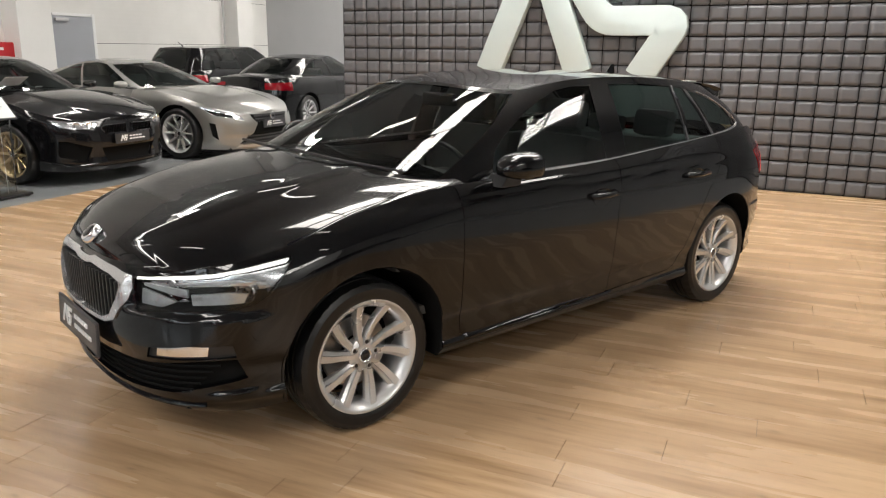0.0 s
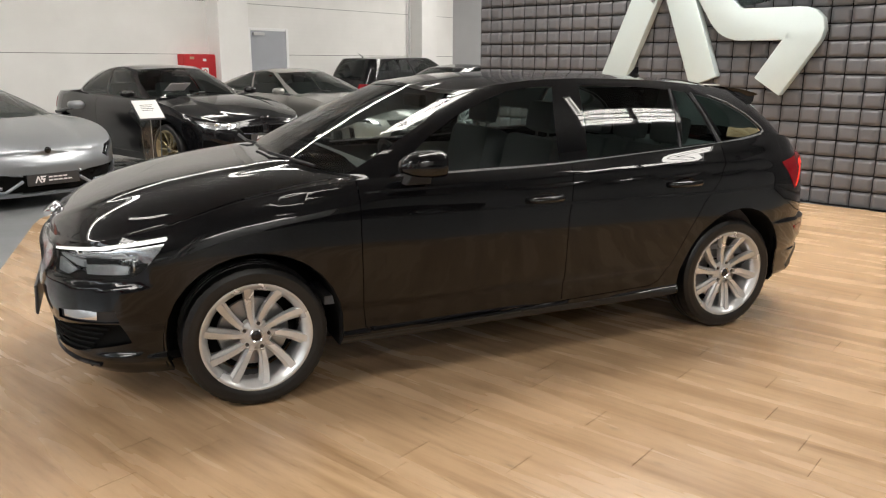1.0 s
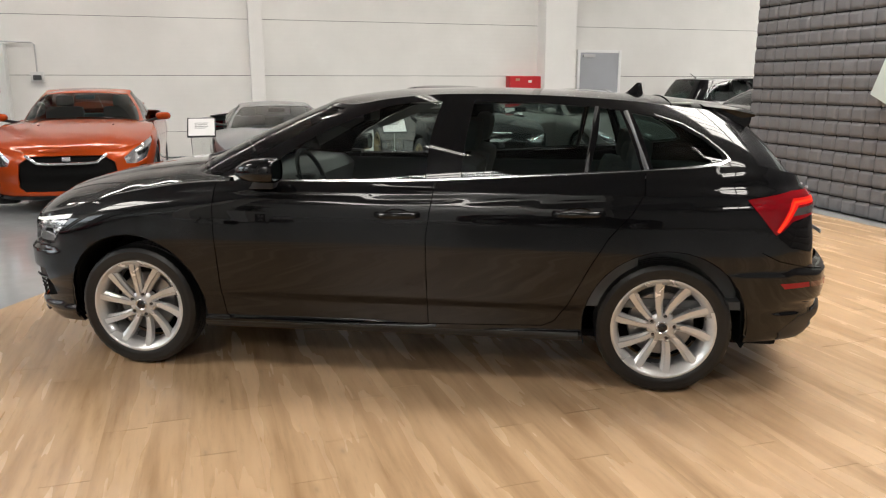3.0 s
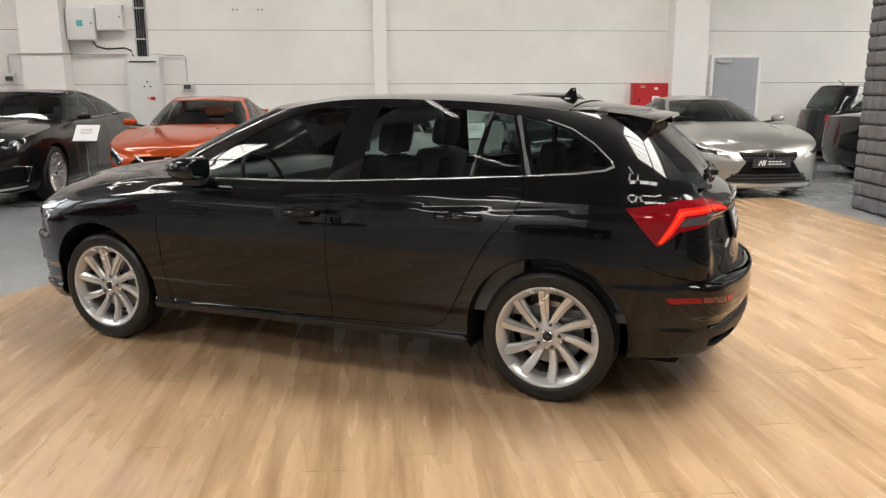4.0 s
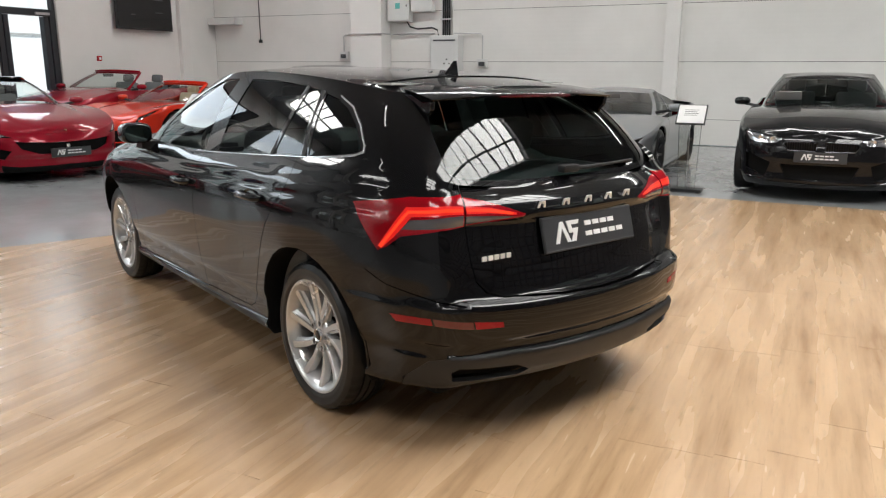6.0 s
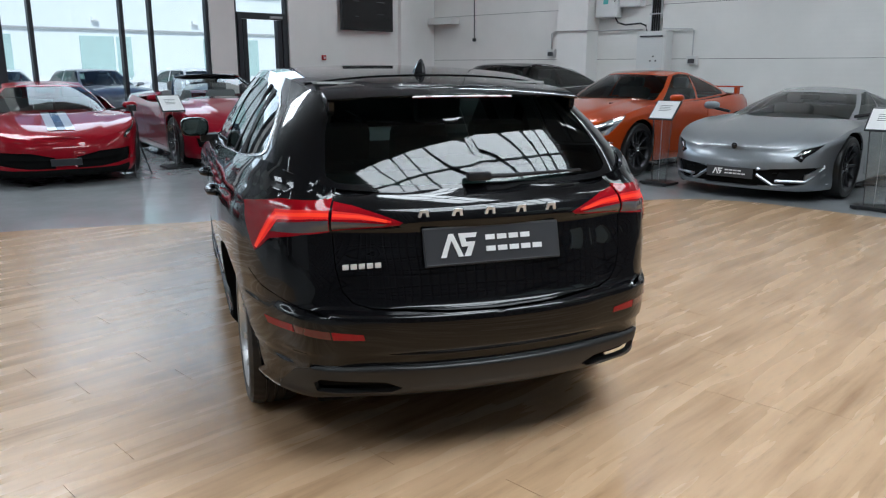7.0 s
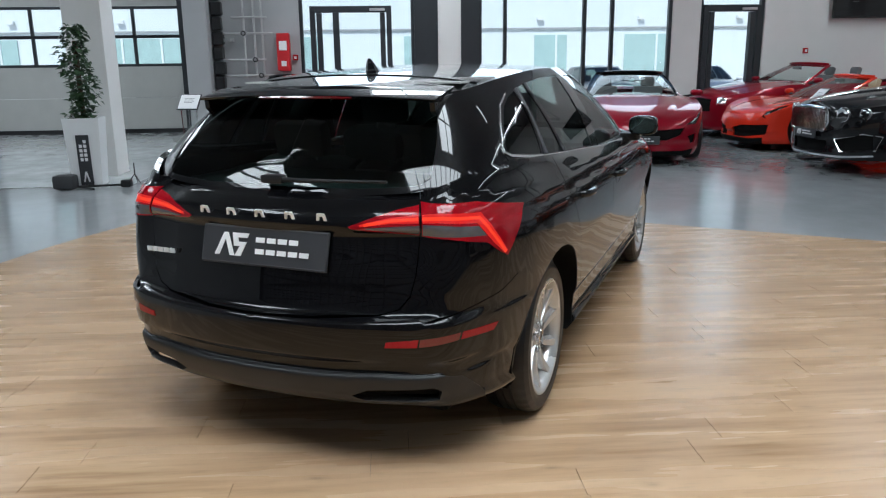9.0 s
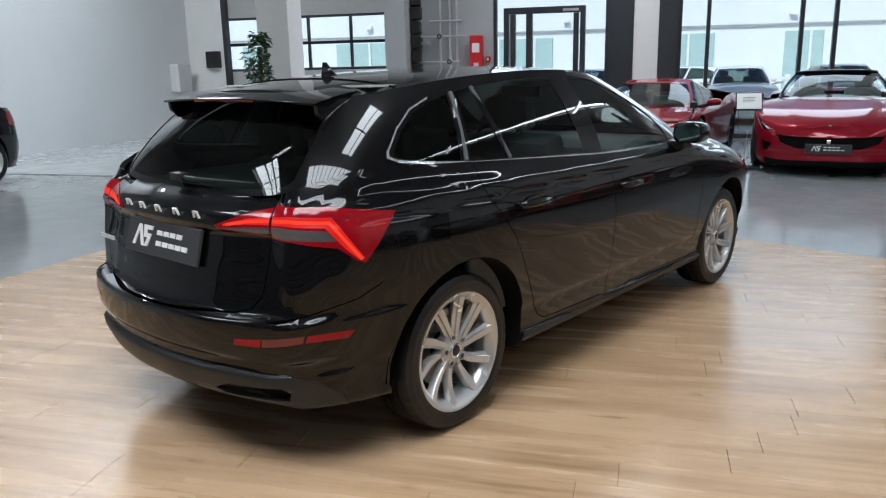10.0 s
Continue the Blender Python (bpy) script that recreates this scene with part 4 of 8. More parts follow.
    S.line(xz((0.86, 0.972), (0.862, 0.75), (0.85, 0.42), (0.835, 0.305), (0.80, 0.285), (-0.2, 0.300), (-0.76, 0.318), (-0.815, 0.345), (-0.875, 0.43), (-0.97, 0.62), (-1.05, 0.76), (-1.15, 0.875), (-1.205, 0.96), (-1.21, 1.05)), gap, 2)
    S.line(xz((-0.205, 0.303), (-0.2, 0.735), (-0.24, 1.0)), gap, 2)
    S.line(gate[:-1], gap, 2)
    S.line([(sr(0.62), 0.592), (sr(0.70), 0.603), (sx(-1.83), 0.655), (sx(-1.74), 0.70)], 0.004, 2, (1,))
    for c in (circle(F, 1.3245, 0.325, ARCH), circle(F, -1.3245, 0.325, ARCH)):
        S.region(c, 99)
    flap = [(sx(-1.40), 0.80), (sx(-1.40), 0.90), (sx(-1.42), 0.915), (sx(-1.57), 0.925), (sx(-1.585), 0.91), (sx(-1.575), 0.815), (sx(-1.555), 0.80)]
    rows = [("body", (1,), BLACKPAINT, 0, 0.02, ""), ("front_door", (3,), BLACKPAINT, 0, 0.02, ""), ("rear_door", (4,), BLACKPAINT, 0, 0.02, ""),
            ("rear_diffuser", (6,), DIFFUSER, 0.002, 0.02, "matt black plastic lower trim"), ("exhaust_trim", (7,), UNDER, -0.03, 0, "black dummy exhaust opening"),
            ("tail_lamp", (8,), REDLENS, 0.003, 0.03, "red tail lamp"), ("lamp_glow", (11,), REDGLOW, 0.004, 0.02, "lit red light guide"), ("lamp_core", (23,), REDCORE, 0.004, 0.0, "bright core of the light guide"), ("lamp_clear", (12,), SMOKE, 0.002, 0.02, "clear reversing lens"),
            ("rear_reflector", (13,), REDLENS, 0.002, 0.01, ""), ("inner_reflector", (22,), REDLENS, 0.002, 0.01, ""), ("rear_reflector_dark", (14,), DARKRED, 0.001, 0.01, ""),
            ("headlamp_housing", (15,), LAMPGREY, -0.045, 0.0, ""), ("daylight_strip", (16,), DRL, -0.004, 0.02, "lit white light strip"),
            ("grille_frame", (17,), SATIN, 0.008, 0.03, "chrome grille surround"), ("grille_back", (18,), UNDER, -0.03, 0.0, ""),
            ("lower_grille", (19,), UNDER, -0.03, 0.0, ""), ("fog_recess", (20,), PLASTIC, -0.012, 0.02, ""), ("fog_lamp", (21,), REFLECTOR, -0.006, 0.02, "")]
    doors = {}
    MIDDLE = ("body", "rear_diffuser", "grille_frame", "grille_back", "lower_grille")
    for side in (1, -1):
        if side < 0:
            S.region(flap, 30, (1,))
            S.line(flap + flap[:1], 0.004, 2, (1, 30))
        for name, marks, mat, lift, rim, lab in rows:
            if name in MIDDLE:
                if side > 0:
                    part(name, join_halves(S, F.lower, marks, lift, rim), mat, car, lab, smooth="full")
                continue
            ob = part(name, S.emit(F.lower, marks, side, lift, rim), mat, car, lab, smooth="full")
            if "door" in name:
                doors[name, side] = ob
        if side < 0:
            part("fuel_flap", S.emit(F.lower, (30,), side, 0, 0.02), BLACKPAINT, car, smooth="full")
        lamp = part("headlamp_lens", S.emit(F.lower, (15,), side, 0.002, 0.0), LENS, car, smooth="full")
        # lamp inside: projector bowls, and pale facets painting reflections of lens and chrome
        for y_, z_, r in ((0.70, 0.672, 0.036), (0.585, 0.678, 0.032)):
            q = F.lower(np.array([[sf(y_) if y_ < 0.66 else sx(1.86), z_]]))[0]
            at_ = pose(q[0] - 0.045, side * (q[1] - 0.02), z_, 0, 0, -90 + side * (20 if y_ < 0.66 else 38))
            part("lamp_bowl", lathe([(0.0, -0.02), (r * 0.6, -0.012), (r * 0.9, 0.008), (r, 0.016), (r * 1.12, 0.012), (r * 1.15, -0.01)], 20, None, at_), REFLECTOR, lamp, "chrome projector bowl", smooth=True)
            part("projector_lens", lathe([(0.0, 0.012), (r * 0.35, 0.008), (r * 0.55, -0.004)], 16, None, at_), CLEAR, lamp, smooth=True)
        refl = Sheet(np.linspace(sf(0.40), sx(1.72), 44), lambda u: 0.612, lambda u: 0.76, 14)
        for k, poly in enumerate((((sf(0.462), 0.604), (sf(0.455), 0.668), (sf(0.54), 0.660), (sf(0.625), 0.640), (sf(0.55), 0.607)),
                                  ((sf(0.455), 0.686), (sf(0.46), 0.676), (sf(0.56), 0.668), (sf(0.66), 0.656), (sf(0.66), 0.680), (sf(0.56), 0.686)),
                                  ((sf(0.675), 0.668), (sx(1.89), 0.676), (sx(1.825), 0.668), (sx(1.84), 0.636), (sf(0.68), 0.630)),
                                  ((sf(0.60), 0.708), (sx(1.93), 0.722), (sx(1.85), 0.728), (sx(1.83), 0.706), (sf(0.62), 0.694)))):
            refl.region(list(poly), 1 + k)
            part("lamp_reflector", refl.emit(F.lower, (1 + k,), side, -0.016 - 0.006 * (k % 2), 0.012), LAMPGLINT, lamp, "pale lamp facet standing in for lens reflections", smooth="full")
        fin_ = Sheet(np.linspace(sf(0.50), sx(1.76), 16), lambda u: 0.694 + 0.03 * max(0.0, u - sf(0.5)), lambda u: 0.700 + 0.04 * max(0.0, u - sf(0.5)), 2)
        part("lamp_blade", fin_.emit(F.lower, (0,), side, -0.012, 0.0), SATIN, lamp, smooth="full")
    # tailgate is one piece across
    tg = join_halves(S, F.lower, (5,))
    gate_ob = part("tailgate", tg, BLACKPAINT, car, smooth="full")
    for side in (1, -1):
        for name, marks, mat, lift, lab in (("tail_lamp", (9,), REDLENS, 0.003, "red tail lamp"), ("lamp_glow", (10,), REDGLOW, 0.004, "lit red light guide"), ("lamp_core", (24,), REDCORE, 0.004, "bright core of the light guide"), ("lamp_clear", (12,), SMOKE, 0.002, "")):
            if marks != (12,):
                part(name, S.emit(F.lower, marks, side, lift, 0.02), mat, gate_ob, lab, smooth="full")
    # inner liner behind the shut lines
    L = Sheet(np.linspace(0, F.s_end, 90), lambda u: F.zb(u) + 0.012, lambda u: F.zt(u) - 0.012, 10)
    for c in (circle(F, 1.3245, 0.325, ARCH), circle(F, -1.3245, 0.325, ARCH)):
        L.region(c, 99)
    for side in (1, -1):
        part("inner_panel", L.emit(F.lower, (0,), side, -0.045, 0.0), UNDER, car, smooth="full")

    # wheel arches: lip and liner
    for cx in (1.3245, -1.3245):
        for side in (1, -1):
            lip, rows_ = bmesh.new(), []
            for i in range(41):
                t = radians(-15 + 210 * i / 40)
                x, z = cx + ARCH * math.cos(t), 0.325 + ARCH * math.sin(t)
                p = F.lower(np.array([[sx(x), z]]))[0]
                rows_.append([lip.verts.new((px, side * py, pz)) for px, py, pz in ((x, p[1], z), (x - 0.006 * math.cos(t), p[1] - 0.004, z - 0.006 * math.sin(t)), (x - 0.006 * math.cos(t), p[1] - 0.05, z - 0.006 * math.sin(t)), (x - 0.004 * math.cos(t), p[1] - 0.12, z - 0.004 * math.sin(t)), (x - 0.002 * math.cos(t), 0.48, z - 0.002 * math.sin(t)))])
            for a, b in zip(rows_, rows_[1:]):
                for k in range(4):
                    lip.faces.new((a[k], b[k], b[k + 1], a[k + 1]) if side > 0 else (a[k], a[k + 1], b[k + 1], b[k]))
            mid_ = lip.verts.new((cx, side * 0.481, 0.325))
            for a, b in zip(rows_, rows_[1:]):
                lip.faces.new((a[4], b[4], mid_) if side > 0 else (b[4], a[4], mid_))
            part("arch_liner", lip, UNDER, car, smooth=True)

    # bonnet
    s_cowl = sx(0.80)
    H = Sheet(np.linspace(0.0, s_cowl, 110), lambda u: 0.0, lambda u: 1.0, 30)
    raise_line = F.bonnet()

    def hood_form(a):
        p = raise_line(a)
        u, x = a[:, 1], p[:, 0]
        fade = np.clip((2.12 - x) / 0.3, 0, 1)
        ridge = np.exp(-((u - 0.42) / 0.06) ** 2) * 0.003 + np.clip(u - 0.38, 0, 0.10) / 0.10 * 0.010
        p[:, 2] += ridge * fade
        return p
    H.line([(sx(1.66), 0.006), (sx(1.3), 0.02), (sx(0.95), 0.05)], 0.006, 2)
    bon = join_halves(H, hood_form, (0,))
    hood_ob = part("bonnet", bon, BLACKPAINT, car, smooth="full")
    part("badge", lathe([(0.0, 0.006), (0.034, 0.006), (0.040, 0.004), (0.045, -0.006), (0.045, -0.02)], 28, None, pose(2.118, 0, 0.806, 0, -48, 0) @ pose(0, 0, 0, 0, 0, -90)), CHROME, hood_ob, "round chrome badge", smooth=True)
    part("badge_field", lathe([(0.0, 0.008), (0.024, 0.008), (0.03, 0.006)], 24, None, pose(2.118, 0, 0.806, 0, -48, 0) @ pose(0, 0, 0, 0, 0, -90)), GLOSSBLACK, hood_ob, smooth=True)
    # grille bars
    for i in range(-11, 12):
        y = i * 0.031
        if abs(y) > 0.345:
            continue
        z0, z1 = 0.522 + max(0, abs(y) - 0.25) * 0.75, 0.694 - max(0, abs(y) - 0.28) * 0.25
        xx = float(F.lower(np.array([[sf(abs(y)), 0.6]]))[0][0]) - 0.006
        part("grille_bar", box(xx - 0.03, xx, y - 0.0075, y + 0.0075, z0, z1, 0.003), DIFFUSER, car)
    for k in range(5):
        mesh_bar = bmesh.new()
        zz = 0.288 + 0.024 * k
        pts = [tuple(F.lower(np.array([[sf(abs(y)), zz]]))[0] * (1, 1, 1)) for y in np.linspace(0, 0.66 + 0.02 * k, 9)]
        line = [(x - 0.012, -y, z + 0.05 * max(0, abs(y) - 0.4)) for x, y, z in pts[::-1]] + [(x - 0.012, y, z + 0.05 * max(0, abs(y) - 0.4)) for x, y, z in pts[1:]]
        part("grille_slat", tube(line, 0.005, 6), UNDER, car)

    lip = [tuple(F.lower(np.array([[sf(abs(y)), 0.232]]))[0]) for y in np.linspace(0, 0.70, 12)]
    part("front_lip", tube([(x + 0.004, -y, z) for x, y, z in lip[::-1]] + [(x + 0.004, y, z) for x, y, z in lip[1:]], 0.009, 8), GLOSSBLACK, car, smooth=True)
    # glass house: marks 1 pillars and frames, 2 side glass, 3 rear side glass, 4 windscreen, 5 rear glass, 6 bright strip
    G = Sheet(np.linspace(0, F.g_end, 170), lambda u: -0.03, lambda u: 1.0, 34)
    for f in G.bm.faces:
        f[G.id] = 1
    W = F.window

    def wz(*pts):
        return [W(x, z) for x, z in pts]
    lights = [(wz((0.60, 0.992), (0.545, 1.09), (0.47, 1.145), (0.30, 1.238), (0.15, 1.30), (0.02, 1.342), (-0.12, 1.36), (-0.245, 1.364), (-0.19, 1.004)), 2),
              (wz((-0.357, 1.016), (-0.402, 1.366), (-0.7, 1.36), (-0.972, 1.34), (-0.925, 1.05)), 3),
              (wz((-0.953, 1.052), (-1.0, 1.338), (-1.092, 1.325), (-1.188, 1.064)), 3),
              (wz((-1.241, 1.07), (-1.148, 1.314), (-1.25, 1.295), (-1.36, 1.258), (-1.47, 1.197), (-1.545, 1.135), (-1.56, 1.11), (-1.52, 1.098), (-1.4, 1.084)), 7)]
    for poly, k in lights:
        G.region(poly, k)
    strip = wz((0.66, 0.982), (0.3, 0.988), (-0.2, 0.998), (-0.7, 1.026), (-1.2, 1.056), (-1.45, 1.079), (-1.55, 1.092), (-1.585, 1.108), (-1.575, 1.130), (-1.49, 1.202), (-1.38, 1.266), (-1.26, 1.304))
    for a, b, w in zip(strip, strip[1:], (0.024, 0.024, 0.024, 0.026, 0.028, 0.028, 0.026, 0.032, 0.035, 0.03, 0.025)):
        G.line([a, b], w, 6, (1,))
    G.region([(-0.01, 0.035), (1.5, 0.03), (2.98, 0.05), (3.08, 0.3), (3.1, 0.6), (2.95, 0.95), (1.5, 0.96), (-0.01, 0.96)], 4)
    ge = F.g_end
    G.region([(ge + 0.01, 0.03), (ge - 1.85, 0.03), (ge - 2.02, 0.08), (ge - 2.12, 0.5), (ge - 2.1, 0.93), (ge - 1.9, 0.97), (ge + 0.01, 0.97)], 5)
    for side in (1, -1):
        part("window_frame", G.emit(F.green, (1,), side, 0.0, 0.0), BLACKPAINT, car, smooth="full")
        part("bright_strip", G.emit(F.green, (6,), side, 0.004, 0.008), SATIN, car, "polished bright window strip", smooth="full")
        part("front_side_window", G.emit(F.green, (2,), side, -0.004, 0.0), GLASS, doors["front_door", side], smooth="full")
        part("rear_side_window", G.emit(F.green, (3,), side, -0.004, 0.0), REARGLASS, doors["rear_door", side], smooth="full")
        part("quarter_window", G.emit(F.green, (7,), side, -0.004, 0.0), PRIVACY, car, smooth="full")
    for nm, k, mat in (("windscreen", 4, SCREEN), ("rear_window", 5, PRIVACY)):
        b = join_halves(G, F.green, (k,), -0.003)
        part(nm, b, mat, gate_ob if k == 5 else car, smooth="full")
    # pillar posts between the side windows, and a bright edge to the narrow one
    for side in (1, -1):
        for (x0, z0), (x1, z1), wd in (((-0.94, 1.048), (-0.985, 1.342), 0.010), ((-1.215, 1.064), (-1.12, 1.322), 0.012)):
            a, b = F.green(np.array([W(x0, z0), W(x1, z1)]))
            part("window_post", tube([(a[0], side * (a[1] + 0.002), a[2]), ((a[0] + b[0]) / 2, side * ((a[1] + b[1]) / 2 + 0.008), (a[2] + b[2]) / 2), (b[0], side * (b[1] + 0.002), b[2])], wd, 6), TRIMGREY, doors["rear_door", side])
    # roof
    R = Sheet(np.linspace(0, F.g_end, 120), lambda u: 0.0, lambda u: 1.0, 22)
    rf = join_halves(R, F.roof(), (0,))
    roof_ob = part("roof", rf, BLACKPAINT, car, smooth="full")
    # roof joint where the tailgate begins
    seam = [(-1.34 - 0.0 * y, y, float(F.crown_z(-1.34)) + 0.0015 - (abs(y) / 0.545) ** 2.4 * (float(F.crown_z(-1.34)) - 1.347)) for y in np.linspace(-0.53, 0.53, 25)]
    part("roof_seam", tube(seam, 0.0035, 6), UNDER, roof_ob)
    # aerial fin
    fin = bmesh.new()
    fr = []
    for k in range(7):
        u = k / 6
        z = 1.392 + 0.062 * u
        x0, x1 = -1.15 - 0.075 * u**0.7, -1.262 + 0.012 * u
        wd = 0.024 * (1 - u) ** 0.6 + 0.003
        fr.append([fin.verts.new(p) for p in ((x0, 0, z), ((x0 * 2 + x1) / 3, wd, z), ((x0 + 2 * x1) / 3, wd, z), (x1, 0, z), ((x0 + 2 * x1) / 3, -wd, z), ((x0 * 2 + x1) / 3, -wd, z))])
    for a, b in zip(fr, fr[1:]):
        for k in range(6):
            fin.faces.new((a[k], a[(k + 1) % 6], b[(k + 1) % 6], b[k]))
    fin.faces.new(fr[-1])
    part("aerial", fin, GLOSSBLACK, roof_ob, smooth=True)
    # spoiler with side fins and high brake lamp
    sp, rows_ = bmesh.new(), []
    for y in np.linspace(-0.515, 0.515, 27):
        zr = 1.350 - 0.018 * (abs(y) / 0.545) ** 2.2
        xe = -1.775 + 0.05 * (abs(y) / 0.555) ** 3
        rows_.append([sp.verts.new(p) for p in ((-1.50, y * 0.97, zr + 0.010), (-1.62, y, zr - 0.004), (xe + 0.012, y, zr - 0.026), (xe, y, zr - 0.031), (xe + 0.004, y, zr - 0.038), (xe + 0.05, y, zr - 0.042), (-1.62, y * 0.96, zr - 0.045))])
    for a, b in zip(rows_, rows_[1:]):
        for k in range(6):
            sp.faces.new((a[k], b[k], b[k + 1], a[k + 1]))
    for r in (rows_[0], rows_[-1][::-1]):
        sp.faces.new(r)
    spo = part("spoiler", sp, BLACKPAINT, gate_ob, smooth=True)
    part("brake_lamp", tube([(-1.775 + 0.05 * (abs(y) / 0.555) ** 3 + 0.004, y, 1.350 - 0.018 * (abs(y) / 0.545) ** 2.2 - 0.039) for y in np.linspace(-0.2, 0.2, 9)], 0.006, 6), DARKRED, spo)
    for side in (1, -1):
        fb = prism([(-1.46, 1.322), (-1.60, 1.318), (-1.72, 1.296), (-1.715, 1.262), (-1.69, 1.242), (-1.62, 1.275), (-1.55, 1.308)], side * 0.485, side * 0.508, 0.004)
        part("spoiler_fin", fb, GLOSSBLACK, spo)
    # rear wiper
    wip = tube([(-1.985, 0.03, 1.035), (-1.987, -0.1, 1.033), (-1.97, -0.22, 1.034), (-1.945, -0.42, 1.036)], 0.010, 8, None, 0.005)
    box(-2.0, -1.96, -0.03, 0.06, 1.018, 1.05, 0.01, wip)
    part("rear_wiper", wip, PLASTIC, gate_ob, smooth=True)
    # tailgate marks: brand letters become plain chrome blocks
    for i in range(5):
        y = 0.255 - i * 0.122
        xr = -2.195 + float(F.d_rear(0.927)) - 0.004
        part("chrome_mark", prism([(-0.02, 0), (-0.014, 0.026), (0.014, 0.026), (0.02, 0), (0.01, 0), (0.007, 0.016), (-0.007, 0.016), (-0.01, 0)], 0, -0.006, 0, None, pose(xr + 0.012 * (y / 0.25) ** 2, y, 0.915, 14, 0, -90)), MARK, gate_ob, "small chrome mark")
    for i in range(5):
        y = 0.545 - i * 0.028
        part("chrome_mark", box(-2.1 + 0.012 + 0.05 * (y - 0.25), -2.094 + 0.012 + 0.05 * (y - 0.25), y - 0.022, y, 0.748, 0.766, 0.001), MARK, gate_ob, "small chrome mark")
    # plates, front and rear, on their holders
    for nm, m in (("rear_plate", pose(-2.099, 0.262, 0.738, -15.5, 0, -90)), ("front_plate", pose(2.196, -0.262, 0.362, -3, 0, 90))):
        ob = part(nm, box(0, 0.524, 0, -0.012, 0, 0.138, 0.006), PLATE, gate_ob if nm[0] == "r" else car, "dark grey dealer plate with white print", at=m)
        part("plate_rim", tube([(0.006, -0.012, 0.006), (0.518, -0.012, 0.006), (0.518, -0.012, 0.132), (0.006, -0.012, 0.132), (0.006, -0.012, 0.006)], 0.002, 4), TRIMGREY, ob)
        emblem(ob, pose(0.06, -0.0115, 0.03), 0.40, 0.082, 2)
    # mirrors
    for side in (1, -1):
        mm = bmesh.new()
        rings = []
        for k, (x, sc) in enumerate(((0.705, 0.14), (0.694, 0.40), (0.664, 0.70), (0.62, 0.92), (0.575, 1.0), (0.525, 1.0), (0.505, 0.96), (0.50, 0.85))):
            ring = []
            for j in range(14):
                t = 2 * math.pi * j / 14
                cy, cz = math.cos(t), math.sin(t)
                ring.append(mm.verts.new((x, side * (0.93 + 0.086 * sc * math.copysign(abs(cy) ** 0.6, cy)), 1.046 + (0.062 if cz > 0 else 0.054) * sc * math.copysign(abs(cz) ** 0.6, cz) - 0.01 * (1 - sc))))
            rings.append(ring)
        for a, b in zip(rings, rings[1:]):
            for j in range(14):
                mm.faces.new((a[j], a[(j + 1) % 14], b[(j + 1) % 14], b[j]))
        mm.faces.new(rings[0])
        bmesh.ops.recalc_face_normals(mm, faces=mm.faces[:])
        mir = part("mirror", mm, BLACKPAINT, doors["front_door", side], smooth="full")
        gl = bmesh.new()
        gl.faces.new([gl.verts.new((0.504, side * (0.93 + 0.074 * math.copysign(abs(math.cos(t)) ** 0.75, math.cos(t))), 1.054 + 0.051 * math.copysign(abs(math.sin(t)) ** 0.75, math.sin(t)))) for t in np.linspace(0, 2 * math.pi, 20, endpoint=False)])
        part("mirror_glass", gl, MIRRORGLASS, doors["front_door", side])
        part("mirror_foot", prism([(0.66, 0.955), (0.54, 0.955), (0.53, 1.0), (0.62, 1.005)], side * 0.79, side * 0.90, 0.006), PLASTIC, doors["front_door", side])
        # door handles
        for nm, x0, x1, z in (("front_door", 0.035, -0.165, 0.842), ("rear_door", -0.80, -1.02, 0.868)):
            yb = float(F.lower(np.array([[sx((x0 + x1) / 2), z]]))[0][1])
            pts = [(x0, side * (yb - 0.004), z), (x0 - 0.03, side * (yb + 0.028), z + 0.002), ((x0 + x1) / 2, side * (yb + 0.036), z + 0.004), (x1 + 0.03, side * (yb + 0.03), z + 0.004), (x1, side * (yb - 0.004), z + 0.004)]
            hb = tube(pts, 0.016, 8)
            part("door_handle", hb, BLACKPAINT, doors[nm, side], smooth="full")
            cup = lathe([(0.0, -0.022), (0.032, -0.018), (0.052, -0.005), (0.060, 0.0015)], 20, None, pose((x0 + x1) / 2, side * (yb + 0.002), z - 0.012) @ Matrix.Diagonal((1.25, side, 0.75, 1)))
            part("handle_cup", cup, BLACKPAINT, doors[nm, side], smooth=True)
    # underbody, interior
    part("floor_pan", box(-1.9, 1.9, -0.62, 0.62, 0.19, 0.24, 0.03), UNDER, car)
    part("front_undertray", box(0.55, 2.0, -0.6, 0.6, 0.2, 0.235, 0.02), UNDER, car)
    part("cabin_floor", box(-1.8, 1.0, -0.74, 0.74, 0.40, 0.44), CLOTH, car)
    for side in (1, -1):
        part("door_lining", box(-1.2, 0.85, side * 0.735, side * 0.78, 0.40, 0.955, 0.015), CLOTH, car)
        part("boot_lining", box(-1.68, -1.2, side * 0.62, side * 0.67, 0.40, 0.97, 0.015), CLOTH, car)
    part("load_cover", box(-1.9, -1.22, -0.62, 0.62, 0.95, 0.965, 0.005), CLOTH, car)
    dash = prism([(1.12, 0.96), (0.85, 1.0), (0.62, 0.985), (0.55, 0.93), (0.58, 0.80), (0.7, 0.62), (1.1, 0.6)], -0.72, 0.72, 0.03)
    part("dashboard", dash, DASH, car, smooth=True)
    part("roof_lining", box(-1.45, 0.1, -0.5, 0.5, 1.352, 1.36), HEADLINER, car)
    ring = bmesh.new()
    prev, first = None, None
    for i in range(25):
        t = 2 * math.pi * i / 24
        prev_c = Vector((0.50 + 0.07 * math.sin(t), 0.37 + 0.18 * math.cos(t), 0.93 + 0.165 * math.sin(t)))
